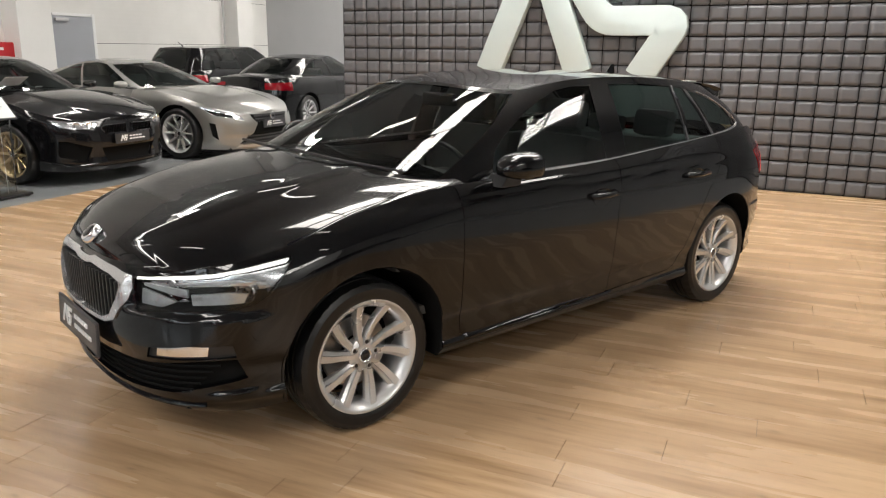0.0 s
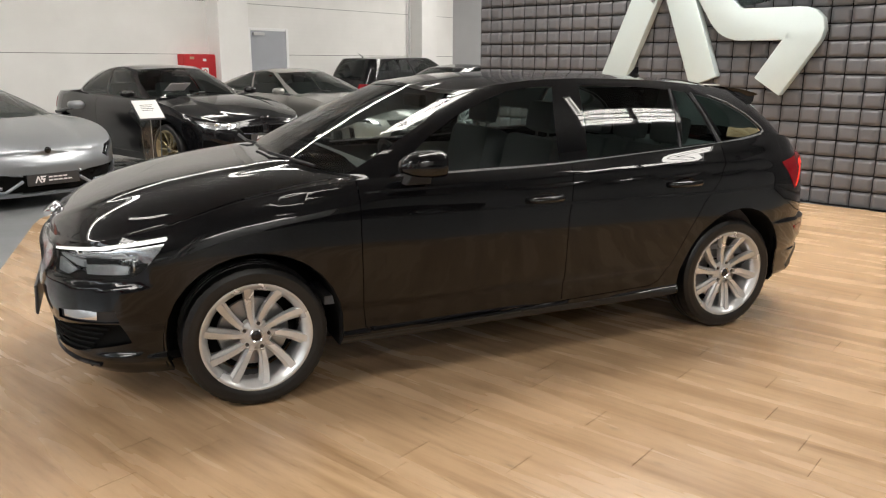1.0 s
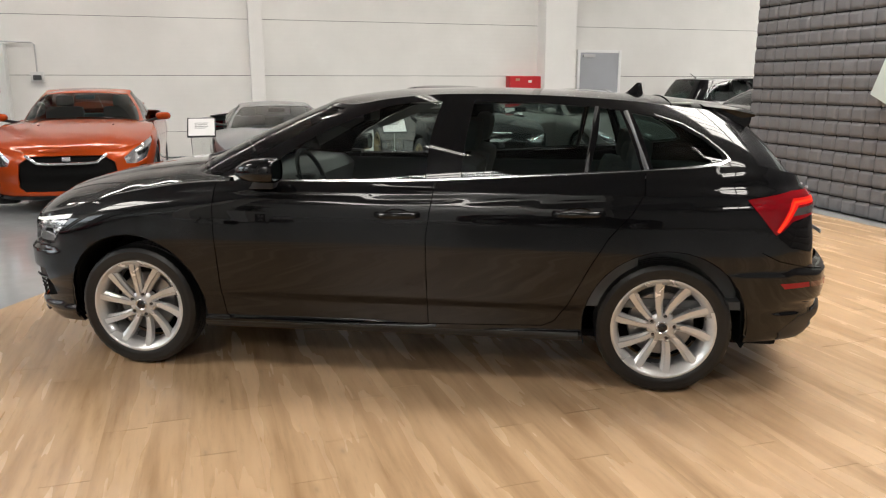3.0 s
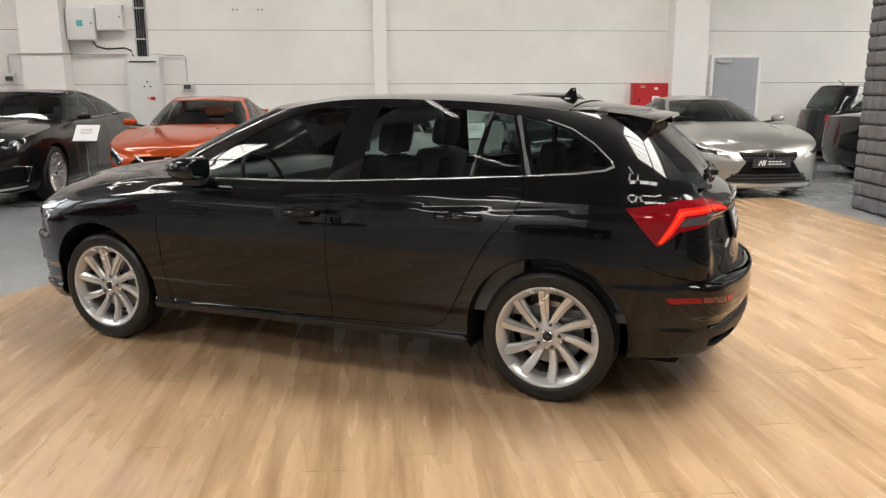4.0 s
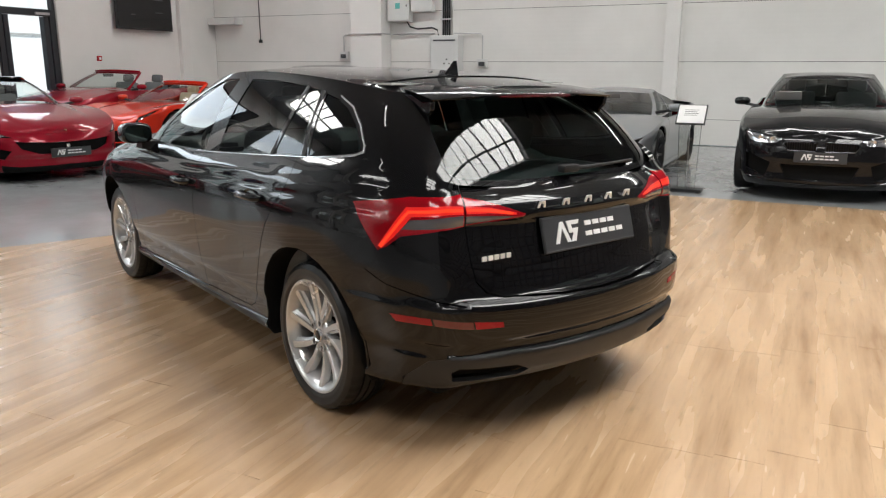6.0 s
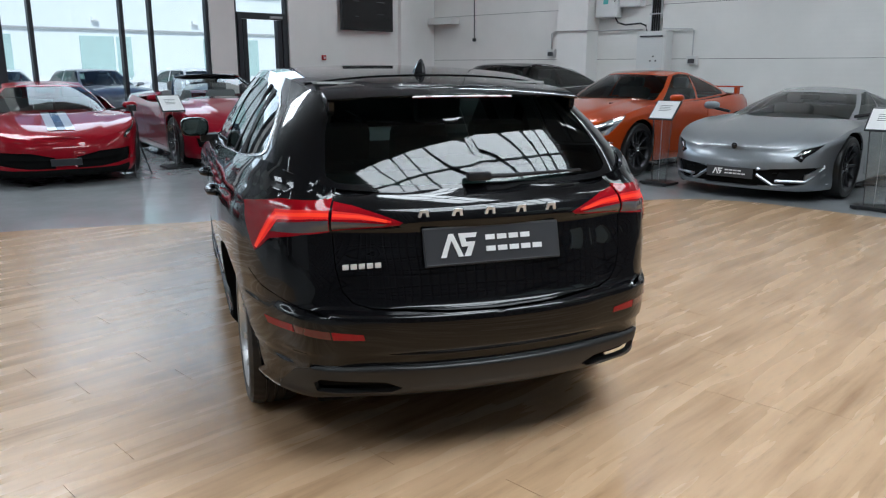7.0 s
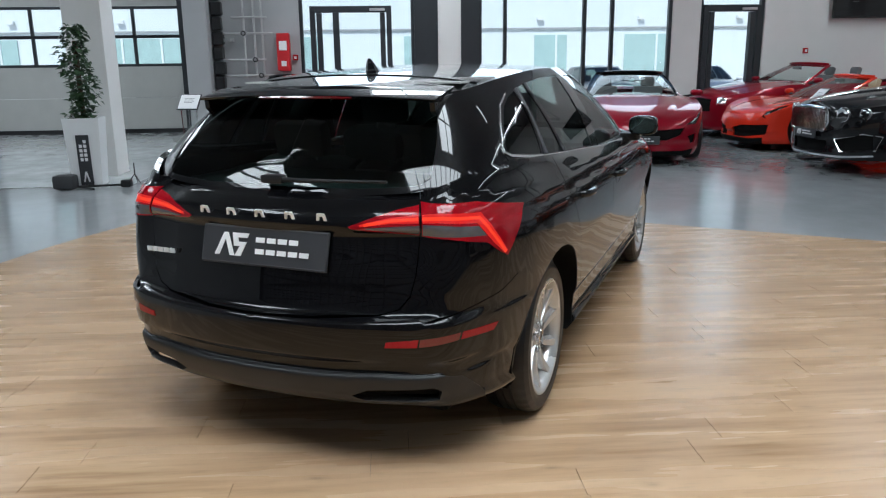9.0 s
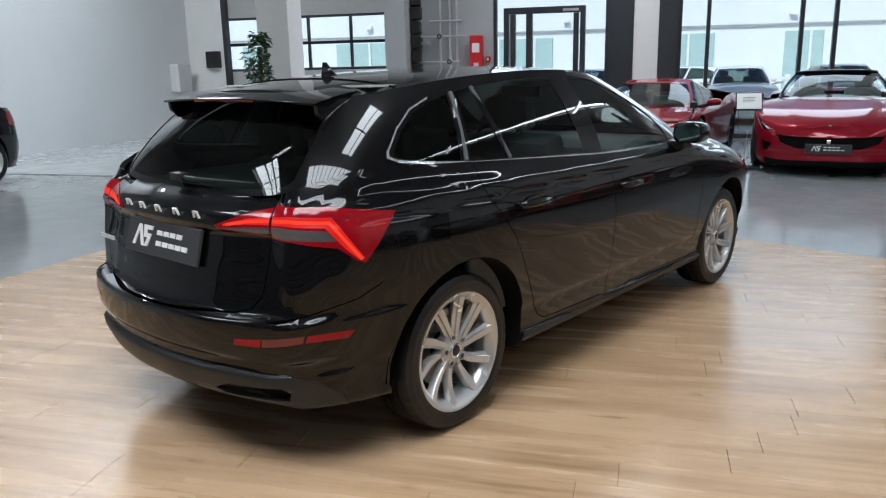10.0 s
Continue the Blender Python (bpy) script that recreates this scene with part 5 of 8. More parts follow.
        r_ = [ring.verts.new(prev_c + 0.013 * (math.cos(a) * Vector((0, math.cos(t), math.sin(t))) + math.sin(a) * Vector((1, 0, 0)))) for a in np.linspace(0, 2 * math.pi, 6, endpoint=False)]
        if prev:
            for k in range(6):
                ring.faces.new((prev[k], prev[(k + 1) % 6], r_[(k + 1) % 6], r_[k]))
        prev = r_
    box(0.50, 0.60, 0.32, 0.42, 0.88, 0.97, 0.02, ring)
    box(0.49, 0.52, 0.21, 0.53, 0.91, 0.94, 0.008, ring)
    part("steering_wheel", ring, PLASTIC, car, smooth=True)
    part("rear_view_mirror", box(0.24, 0.28, -0.13, 0.13, 1.24, 1.31, 0.015), PLASTIC, car)
    for x0, ys in ((0.0, (0.37, -0.37)), (-0.86, (0.37, -0.37, 0))):
        for y in ys:
            wd = 0.26 if x0 == 0 or y else 0.1
            seat = box(x0 - 0.15, x0 + 0.42, y - wd, y + wd, 0.44, 0.58, 0.05)
            box(-0.09, 0.09, -wd, wd, 0.0, 0.60 if x0 == 0 else 0.52, 0.05, seat, pose(x0 - 0.20, y, 0.5, 0, -14, 0))
            so = part("seat", seat, CLOTH, car, smooth=True)
            hz = 1.09 if x0 == 0 else 0.995
            head = box(-0.05, 0.05, -0.135, 0.135, 0, 0.17 if y else 0.12, 0.045, None, pose(x0 - 0.345, y, hz + 0.02, 0, -10, 0))
            for q in (-0.06, 0.06):
                tube([(x0 - 0.34, y + q, hz - 0.06), (x0 - 0.35, y + q, hz + 0.06)], 0.007, 6, head)
            part("headrest", head, CLOTH, so, smooth=True)
    # windscreen wipers in the cowl
    cw, prev = bmesh.new(), None
    for y in np.linspace(-0.66, 0.66, 23):
        xb = 1.16 - 0.03 * (y / 0.32) ** 2 if abs(y) < 0.32 else 1.13 - 0.10 * ((abs(y) - 0.32) / 0.26) ** 1.3
        zb = 1.03 - 0.03 * (abs(y) / 0.6) ** 2
        ring = [cw.verts.new(p) for p in ((xb + 0.10, y, zb - 0.05), (xb + 0.05, y, zb - 0.02), (xb + 0.005, y, zb - 0.004), (xb - 0.03, y, zb + 0.004), (xb - 0.05, y, zb - 0.05))]
        if prev:
            for k in range(4):
                cw.faces.new((prev[k], prev[k + 1], ring[k + 1], ring[k]))
        prev = ring
    part("cowl", cw, UNDER, car, smooth=True)
    for y0, y1 in ((0.62, -0.05), (-0.05, -0.6)):
        part("wiper", tube([(0.99, y0, 1.022), (1.13, (y0 + y1) / 2, 1.052), (1.13, y1, 1.06)], 0.008, 6), PLASTIC, car)
    # wheels
    for cx in (1.3245, -1.3245):
        for side in (1, -1):
            wheel_parts(car, pose(cx, side * 0.735, 0.318), 0.318, 0.238, 0.205, 10, "twin", RIM, side)
    return car


hero = hatchback()


# ---- the other cars of the show room ----
PLAN = [(1.0, 0), (0.996, 0.28), (0.976, 0.52), (0.932, 0.735), (0.868, 0.872), (0.78, 0.947), (0.61, 0.988), (0.37, 0.994), (0, 1.0), (-0.37, 1.0), (-0.61, 0.995),
        (-0.78, 0.95), (-0.876, 0.872), (-0.936, 0.74), (-0.972, 0.50), (-0.99, 0.25), (-0.997, 0)]


def other_car(name, label, m, length, width, wheelbase, paint_mat, belt, hood, cowl, roof, deck=None, low=0.16, open_top=False, nose=0.0, feats=(), rims=None, spokes=10, wheel=0.335,
              rim=0.25, arch=0.385, seats=None, group="", plate_z=0.33, plate=True, mirror_z=None, hips=0.0, mirror=True, category="car", tint=None, tail=True, track_in=0.0, style="straight", front_axle=None, rail_mat=None):
    """A parked car from its main numbers. cowl: (x, base half width, windscreen top x, rear pillar x, rear glass foot x); roof: (height, half width, rear edge x, rear edge height)."""
    hl, hw = length / 2, width / 2
    mid = 0.0 if front_axle is None else front_axle - wheelbase / 2
    plan = []
    for x, y in PLAN:
        k = 1 - nose * max(0.0, x - 0.55) ** 1.5 if x > 0 else 1.0
        plan.append((x * hl + mid, y * hw * k + (hips * math.exp(-((x + 0.58) / 0.2) ** 2) if x < 0 and y > 0.9 else 0)))
    bz = Curve1(*zip(*belt))
    tops = [float(bz(x)) for x, y in plan]
    h0, h1 = float(bz(hl + mid)), float(bz(-hl + mid))
    xc, yb, xf, xd, xr = cowl
    zr, yr, xb, zb_ = roof
    hz = Curve1(*zip(*hood))
    cz = float(hz(xc))
    bs, rf = [], []
    for i in range(14):
        if i < 4:
            x, y = xc - (0, 0.03, 0.13, 0.30)[i], yb * (0, 0.40, 0.73, 0.92)[i]
            z = cz + (float(bz(xc - 0.3)) - cz) * (0, 0.12, 0.45, 1.0)[i]
            tx, ty, tz = xf - (0, 0.02, 0.08, 0.22)[i], yr * (0, 0.42, 0.75, 0.94)[i], zr - (0.045, 0.05, 0.06, 0.065)[i]
        elif i < 10:
            u = (i - 4) / 5
            x = xc - 0.62 + (xd - xc + 0.62) * u
            y = yb * (0.985 + 0.02 * math.sin(math.pi * u) - 0.055 * u * u)
            z = float(bz(x)) - 0.004
            tx = xf - 0.42 + (xb + 0.2 - xf + 0.42) * u
            ty, tz = yr * (0.985 + 0.02 * math.sin(math.pi * u) - 0.06 * u), zr - 0.03 + (zb_ - zr + 0.02) * u**2.2
        else:
            u = (i - 9) / 4
            x, y = xd + (xr - xd) * (0, 0.5, 0.82, 0.96, 1.0)[i - 9], yb * (0.93, 0.84, 0.66, 0.36, 0)[i - 9]
            z = float(bz(x)) + 0.0
            tx, ty, tz = xb + 0.2 - 0.2 * (0, 0.5, 0.8, 0.95, 1.0)[i - 9], yr * (0.93, 0.86, 0.7, 0.4, 0)[i - 9], zb_ - 0.01 + 0.012 * u
        bs.append((x, y, z))
        rf.append((tx, ty, tz))
    xs = [p[0] for p in bs]
    dk = deck or [(-hl + mid, h1), (xr, float(bz(xr)))]
    F = Form(plan, tops, [low] * 17,
             side=[(0.1, 0.13), (low, 0.075), (low + 0.10, 0.035), (0.42, 0.028), (0.52, 0.014), (0.62, 0.003), (0.70, 0.0), (0.78, 0.004), (0.86, 0.02), (0.95, 0.05), (1.1, 0.08)],
             front=[(0.1, 0.10), (low, 0.05), (low + 0.06, 0.02), (low + 0.16, 0.03), (h0 - 0.25, 0.0), (h0 - 0.12, 0.012), (h0 - 0.03, 0.045), (h0 + 0.05, 0.10)],
             rear=[(0.1, 0.2), (low, 0.10), (0.35, 0.03), (0.5, 0.0), (0.6, 0.012), (0.8, 0.04), (h1, 0.08), (h1 + 0.1, 0.16)],
             base=bs, roof=rf, hood=hood, deck=dk,
             crown=[(xb - 0.05, zb_), (xb + 0.25, zb_ + (zr - zb_) * 0.55), ((xb + xf) / 2, zr), (xf - 0.3, zr - 0.012), (xf + 0.02, zr - 0.045)], bulge=0.03, shoulder=0.03)
    car = thing(name, label, category, m, group)

    def at(p):
        return ({"f": F.sf, "s": F.sx, "r": F.sr}[p[0]](p[1]), p[2])
    S = Sheet(np.linspace(0, F.s_end, 120), F.zb, F.zt, 16)
    for f in S.bm.faces:
        f[S.id] = 1
    mats = {1: ("body", paint_mat, 0.0)}
    for k, (nm, mat, lift, poly) in enumerate(feats):
        pts = [at(p) for p in poly]
        pts = [(-0.01 if p[0] < 0.03 and q[0] == "f" and q[1] == 0 else p[0], p[1]) for p, q in zip(pts, poly)]
        S.region(pts, 10 + k)
        mats[10 + k] = (nm, mat, lift)
    if tail:
        S.region([at(("r", hw * 0.93, h1 - 0.07)), at(("r", hw * 0.5, h1 - 0.08)), at(("r", hw * 0.5, h1 - 0.20)), at(("r", hw * 0.93, h1 - 0.22))], 60)
        mats[60] = ("tail_lamp", REDLENS, 0.004)
    dx0, dx1 = xc - 0.30, (xc - 0.30) - (1.12 if wheelbase < 3 else 1.1)
    zd = float(bz(dx0))
    S.line([(F.sx(dx0), zd), (F.sx(dx0 - 0.02), 0.5), (F.sx(dx0 - 0.06), low + 0.10), (F.sx(dx1 + 0.1), low + 0.11), (F.sx(dx1), 0.5), (F.sx(dx1 - 0.03), float(bz(dx1)))], 0.007, 2)
    ax = wheelbase / 2
    fx, rx = mid + ax, mid - ax
    if front_axle is not None:
        fx, rx = front_axle, front_axle - wheelbase
    for cx in (fx, rx):
        S.region(circle(F, cx, wheel + 0.005, arch, n=16), 99)
    for side in (1, -1):
        for k, (nm, mat, lift) in mats.items():
            if k == 1:
                if side > 0:
                    part(nm, join_halves(S, F.lower, (1,), 0.0, 0.02), mat, car, smooth="full")
                continue
            part(nm, S.emit(F.lower, (k,), side, lift, 0.02 if k == 1 or lift >= 0 else 0.0), mat, car, smooth="full")
        for cx in (fx, rx):
            lip, prev = bmesh.new(), None
            for i in range(25):
                t = radians(-8 + 196 * i / 24)
                x, z = cx + arch * math.cos(t), wheel + 0.005 + arch * math.sin(t)
                y = F.lower(np.array([[F.sx(x), z]]))[0][1]
                r_ = [lip.verts.new((x, side * y, z)), lip.verts.new((x, side * (y - 0.05), z)), lip.verts.new((x, side * (hw - 0.45), z))]
                if prev:
                    for k in range(2):
                        lip.faces.new((prev[k], r_[k], r_[k + 1], prev[k + 1]) if side > 0 else (prev[k], prev[k + 1], r_[k + 1], r_[k]))
                prev = r_
            part("arch_liner", lip, UNDER, car, smooth=True)

    pair = join_halves
    H = Sheet(np.linspace(0, F.sx(xc - 0.34), 60), lambda u: 0.0, lambda u: 1.0, 14)
    hm = 0
    flat = F.bonnet()

    def creased(a):
        p = flat(a)
        u, fade = a[:, 1], np.clip((hl + mid - 0.1 - p[:, 0]) / 0.4, 0, 1)
        p[:, 2] += fade * (np.exp(-((u - 0.45) / 0.04) ** 2) * 0.008 + np.clip(u - 0.45, 0, 0.06) / 0.06 * 0.010)
        return p
    part("bonnet", pair(H, creased, (0,)), paint_mat, car, smooth="full")
    D = Sheet(np.linspace(F.sx(xr + 0.30 if not open_top else xd), F.s_end, 40), lambda u: 0.0, lambda u: 1.0, 10)
    part("rear_deck", pair(D, F.boot(), (0,)), paint_mat, car, smooth="full")
    G = Sheet(np.linspace(0, F.g_end, 90), lambda u: -0.02, lambda u: 1.0, 14)
    for f in G.bm.faces:
        f[G.id] = 1
    ge = F.g_end
    G.region([(-0.01, 0.03), (2.7, 0.04), (3.0, 0.08), (3.05, 0.5), (2.9, 0.95), (-0.01, 0.95)], 4)
    if open_top:
        G.region([(3.25, -0.1), (3.25, 1.1), (ge + 0.1, 1.1), (ge + 0.1, -0.1)], 99)
    else:
        G.region([(3.55, 0.05), (3.42, 0.5), (3.38, 0.93), (7.6, 0.93), (8.5, 0.80), (9.15, 0.45), (9.3, 0.16), (9.0, 0.05)], 2)
        G.region([(6.25, 0.0), (6.2, 1.0), (6.38, 1.0), (6.43, 0.0)], 1, (2,))
        G.region([(ge + 0.01, 0.06), (ge - 1.6, 0.07), (ge - 1.7, 0.5), (ge - 1.5, 0.94), (ge + 0.01, 0.94)], 5)
    for side in (1, -1):
        part("pillar", G.emit(F.green, (1,), side, 0.0, 0.03 if open_top else 0.0), (rail_mat or GLOSSBLACK) if open_top else paint_mat, car, smooth="full")
        if not open_top:
            part("side_window", G.emit(F.green, (2,), side, -0.004, 0.0), tint or PRIVACY, car, smooth="full")
    part("windscreen", pair(G, F.green, (4,), -0.003), SCREEN, car, smooth="full")
    if not open_top:
        part("rear_window", pair(G, F.green, (5,), -0.003), PRIVACY, car, smooth="full")
        R = Sheet(np.linspace(0, F.g_end, 70), lambda u: 0.0, lambda u: 1.0, 12)
        part("roof", pair(R, F.roof(), (0,)), paint_mat, car, smooth="full")
    else:
        rail = [(xf - 0.24, -yr * 0.93, zr - 0.055), (xf - 0.06, -yr * 0.72, zr - 0.04), (xf - 0.01, -yr * 0.4, zr - 0.032), (xf, 0, zr - 0.03), (xf - 0.01, yr * 0.4, zr - 0.032), (xf - 0.06, yr * 0.72, zr - 0.04), (xf - 0.24, yr * 0.93, zr - 0.055)]
        part("windscreen_rail", tube(rail, 0.022, 8), rail_mat or GLOSSBLACK, car, smooth=True)
    # inside
    part("cabin_floor", box(xr + 0.1, xc, -yb * 0.93, yb * 0.93, 0.28, 0.32), UNDER, car)
    part("underbody", box(-hl * 0.9 + mid, hl * 0.9 + mid, -hw * 0.72, hw * 0.72, low - 0.01, low + 0.04, 0.01), UNDER, car)
    part("bulkhead", box(xc - 0.06, xc, -yb * 0.9, yb * 0.9, 0.3, float(bz(xc)) - 0.04), UNDER, car)
    part("dashboard", box(xc - 0.55, xc - 0.12, -yb * 0.92, yb * 0.92, 0.6, float(bz(xc)) + 0.0, 0.06), CLOTH, car, smooth=True)
    sm = seats or CLOTH
    hr = float(bz(0)) + (zr - float(bz(0))) * (0.52 if not open_top else 0.48)
    for y in (0.38, -0.38):
        x0 = xc - 1.25
        st = box(x0 - 0.1, x0 + 0.4, y - 0.25, y + 0.25, 0.32, 0.48, 0.05)
        box(-0.09, 0.09, -0.25, 0.25, 0, hr - 0.46, 0.06, st, pose(x0 - 0.18, y, 0.42, 0, -15, 0))
        so = part("seat", st, sm, car, smooth=True)
        part("headrest", box(-0.05, 0.05, -0.12, 0.12, 0, 0.16, 0.045, None, pose(x0 - 0.18 - (hr - 0.4) * 0.26, y, hr - 0.06, 0, -12, 0)), sm, so, smooth=True)
    if not open_top:
        part("rear_bench", box(xr + 0.45, xr + 0.7, -yb * 0.85, yb * 0.85, 0.3, float(bz(xr + 0.5)) - 0.02, 0.06), sm, car, smooth=True)
    ring = lathe([(0.165, -0.012), (0.178, 0.0), (0.165, 0.012), (0.152, 0.0), (0.165, -0.012)], 20, None, pose(xc - 0.72, 0.38, float(bz(xc)) - 0.02, 0, 0, 90) @ pose(0, 0, 0, -65, 0, 0))
    part("steering_wheel", ring, PLASTIC, car, smooth=True)
    part("rear_view_mirror", box(xf + 0.04, xf + 0.08, -0.12, 0.12, zr - 0.15, zr - 0.09, 0.012), PLASTIC, car)
    # mirrors
    if mirror:
        zm = mirror_z or float(bz(xc - 0.4)) + 0.07
        for side in (1, -1):
            mm, prev = bmesh.new(), None
            for x, sc in ((0.075, 0.3), (0.065, 0.65), (0.04, 0.9), (-0.005, 1.0), (-0.035, 0.93)):
                r_ = [mm.verts.new((xc - 0.42 + x, side * (hw + 0.04 + 0.10 * sc * math.copysign(abs(math.cos(t)) ** 0.7, math.cos(t))), zm + 0.052 * sc * math.copysign(abs(math.sin(t)) ** 0.7, math.sin(t)))) for t in np.linspace(0, 2 * math.pi, 12, endpoint=False)]
                if prev:
                    for k in range(12):
                        mm.faces.new((prev[k], prev[(k + 1) % 12], r_[(k + 1) % 12], r_[k]))
                else:
                    mm.faces.new(r_)
                prev = r_
            mm.faces.new(prev[::-1])
            bmesh.ops.recalc_face_normals(mm, faces=mm.faces[:])
            part("mirror", mm, paint_mat, car, smooth="full")
            part("mirror_foot", tube([(xc - 0.40, side * (yb * 0.97), zm - 0.07), (xc - 0.40, side * (hw + 0.01), zm - 0.03)], 0.02, 6), PLASTIC, car)
    for cx in (fx, rx):
        for side in (1, -1):
            wheel_parts(car, pose(cx, side * (hw - 0.135 - track_in), wheel), wheel, rim, 0.235, spokes, style, rims or RIM, side, None, 32, False)
    if plate:
        px = float(F.lower(np.array([[0.001, plate_z + 0.05]]))[0][0])
        ob = part("front_plate", box(0, 0.52, 0, -0.012, 0, 0.115, 0.005), PLATE, car, "dark grey dealer plate with white print", at=pose(px + 0.022, -0.26, plate_z, 0, 0, 90))
        part("plate_holder", box(0.05, 0.47, 0, 0.06, 0.02, 0.095), PLASTIC, ob)
        emblem(ob, pose(0.07, -0.0115, 0.028), 0.38, 0.066)
    return car, F


def row(u, axle, wheelbase, turn=0.0):
    """A place in the row along the panelled wall: nose towards the stage, front axle at this distance."""
    return ROOM @ pose(u, axle, 0, 0, 0, 90 + turn) @ pose(-wheelbase / 2, 0, 0)


def facing(u, v, turn, wheelbase):
    """A place by the windows: front axle here, nose turned this many degrees from the hall's long axis."""
    return ROOM @ pose(u, v, 0, 0, 0, turn) @ pose(-wheelbase / 2, 0, 0)


BLACK2 = paint("black_metallic_paint", (0.006, 0.006, 0.007), 0.0, 0.0)
SILVER = paint("warm_silver_paint", (0.32, 0.315, 0.30), 0.75, 0.05, 0.32)
GREYSILVER = paint("cool_silver_paint", (0.25, 0.265, 0.285), 0.75, 0.05, 0.36)
ORANGE = paint("orange_paint", (0.42, 0.055, 0.006), 0.25, 0.05)
RED1 = paint("bright_red_paint", (0.26, 0.004, 0.012), 0.1, 0.02)
RED2 = paint("deep_red_paint", (0.26, 0.006, 0.018), 0.25, 0.02)
RED3 = paint("orange_red_paint", (0.66, 0.035, 0.014), 0.05, 0.02)
STRIPEWHITE = paint("stripe_white_paint", (0.42, 0.42, 0.44), 0.0, 0.0)
STRIPEBLUE = paint("stripe_dark_blue_paint", (0.008, 0.014, 0.045), 0.0, 0.0)
WHITEPAINT = paint("white_paint", (0.75, 0.76, 0.78), 0.0, 0.0)
GREYPAINT = paint("grey_paint", (0.22, 0.23, 0.25), 0.5, 0.02)
BLUEPAINT = paint("blue_paint", (0.03, 0.06, 0.2), 0.3, 0.02)


def lamp(y0, z0, y1, z1, y2, z2, y3, z3):
    return [("f", y0, z0), ("f", y1, z1), ("s", y2, z2), ("s", y3, z3)]


# black coupe with gold wheels
coupe, CF = other_car("coupe", "black sports coupe with gold wheels beside a sign stand", row(-2.72, -6.28, 2.69), 4.47, 1.87, 2.69, BLACK2,
    belt=[(2.25, 0.70), (2.05, 0.735), (1.75, 0.80), (1.35, 0.90), (0.9, 0.955), (0, 0.965), (-0.8, 0.985), (-1.4, 1.01), (-2.25, 0.99)],
    hood=[(2.25, 0.70), (2.1, 0.785), (1.9, 0.86), (1.5, 0.95), (1.0, 1.0), (0.6, 1.0)], cowl=(1.0, 0.76, 0.22, -1.25, -1.72), roof=(1.40, 0.55, -1.15, 1.31),
    deck=[(-2.25, 0.99), (-1.9, 1.04), (-1.6, 1.05)], nose=0.15, rims=GOLDRIM, spokes=10, wheel=0.335, rim=0.255, plate_z=0.44, tail=True, hips=0.02,
    feats=[("headlamp", LAMPGREY, -0.012, [("f", 0.40, 0.69), ("f", 0.62, 0.71), ("s", 1.98, 0.735), ("s", 1.86, 0.745), ("s", 1.98, 0.655), ("f", 0.66, 0.625), ("f", 0.46, 0.635)]),
           ("headlamp_lens", REFLECTOR, -0.004, [("f", 0.45, 0.685), ("f", 0.63, 0.70), ("s", 2.0, 0.725), ("s", 2.03, 0.70), ("f", 0.62, 0.685), ("f", 0.45, 0.672)]),
           ("headlamp_bowl", REFLECTOR, -0.004, [("f", 0.55, 0.668), ("f", 0.64, 0.675), ("f", 0.64, 0.64), ("f", 0.55, 0.64)]),
           ("kidney_grille", UNDER, -0.02, [("f", 0.035, 0.665), ("f", 0.36, 0.655), ("f", 0.385, 0.62), ("f", 0.33, 0.565), ("f", 0.05, 0.56)]),
           ("lower_intake", UNDER, -0.03, [("f", 0, 0.41), ("f", 0.40, 0.41), ("f", 0.33, 0.25), ("f", 0, 0.25)]),
           ("side_intake", UNDER, -0.03, [("f", 0.50, 0.42), ("f", 0.72, 0.50), ("s", 1.96, 0.50), ("s", 1.94, 0.33), ("f", 0.56, 0.26)]),
           ("splitter", GLOSSBLACK, 0.01, [("f", 0, 0.20), ("f", 0.55, 0.21), ("s", 1.9, 0.24), ("s", 1.9, 0.15), ("f", 0.5, 0.15), ("f", 0, 0.15)])])
for i in range(-15, 16):
    y = i * 0.024
    if 0.045 < abs(y) < 0.35:
        part("grille_bar", box(2.205 - 0.05 * y * y, 2.225 - 0.05 * y * y, y - 0.004, y + 0.004, 0.57, 0.655, 0.001), GLOSSBLACK, coupe)
part("badge", lathe([(0, 0.006), (0.034, 0.005), (0.038, 0.0)], 20, None, pose(2.16, 0, 0.735, 0, -50, -90)), CHROME, coupe, smooth=True)
part("paper_sheet", box(-0.15, 0.15, 0, 0.004, 0, 0.21), PAPER, coupe, "white sheet behind the windscreen", at=pose(0.80, -0.42, 1.06, 60, 0, 90))
part("paper_sheet", box(-0.05, 0.05, 0, 0.004, 0, 0.02), PAPER, coupe, at=pose(0.80, 0.0, 1.03, 60, 0, 90))

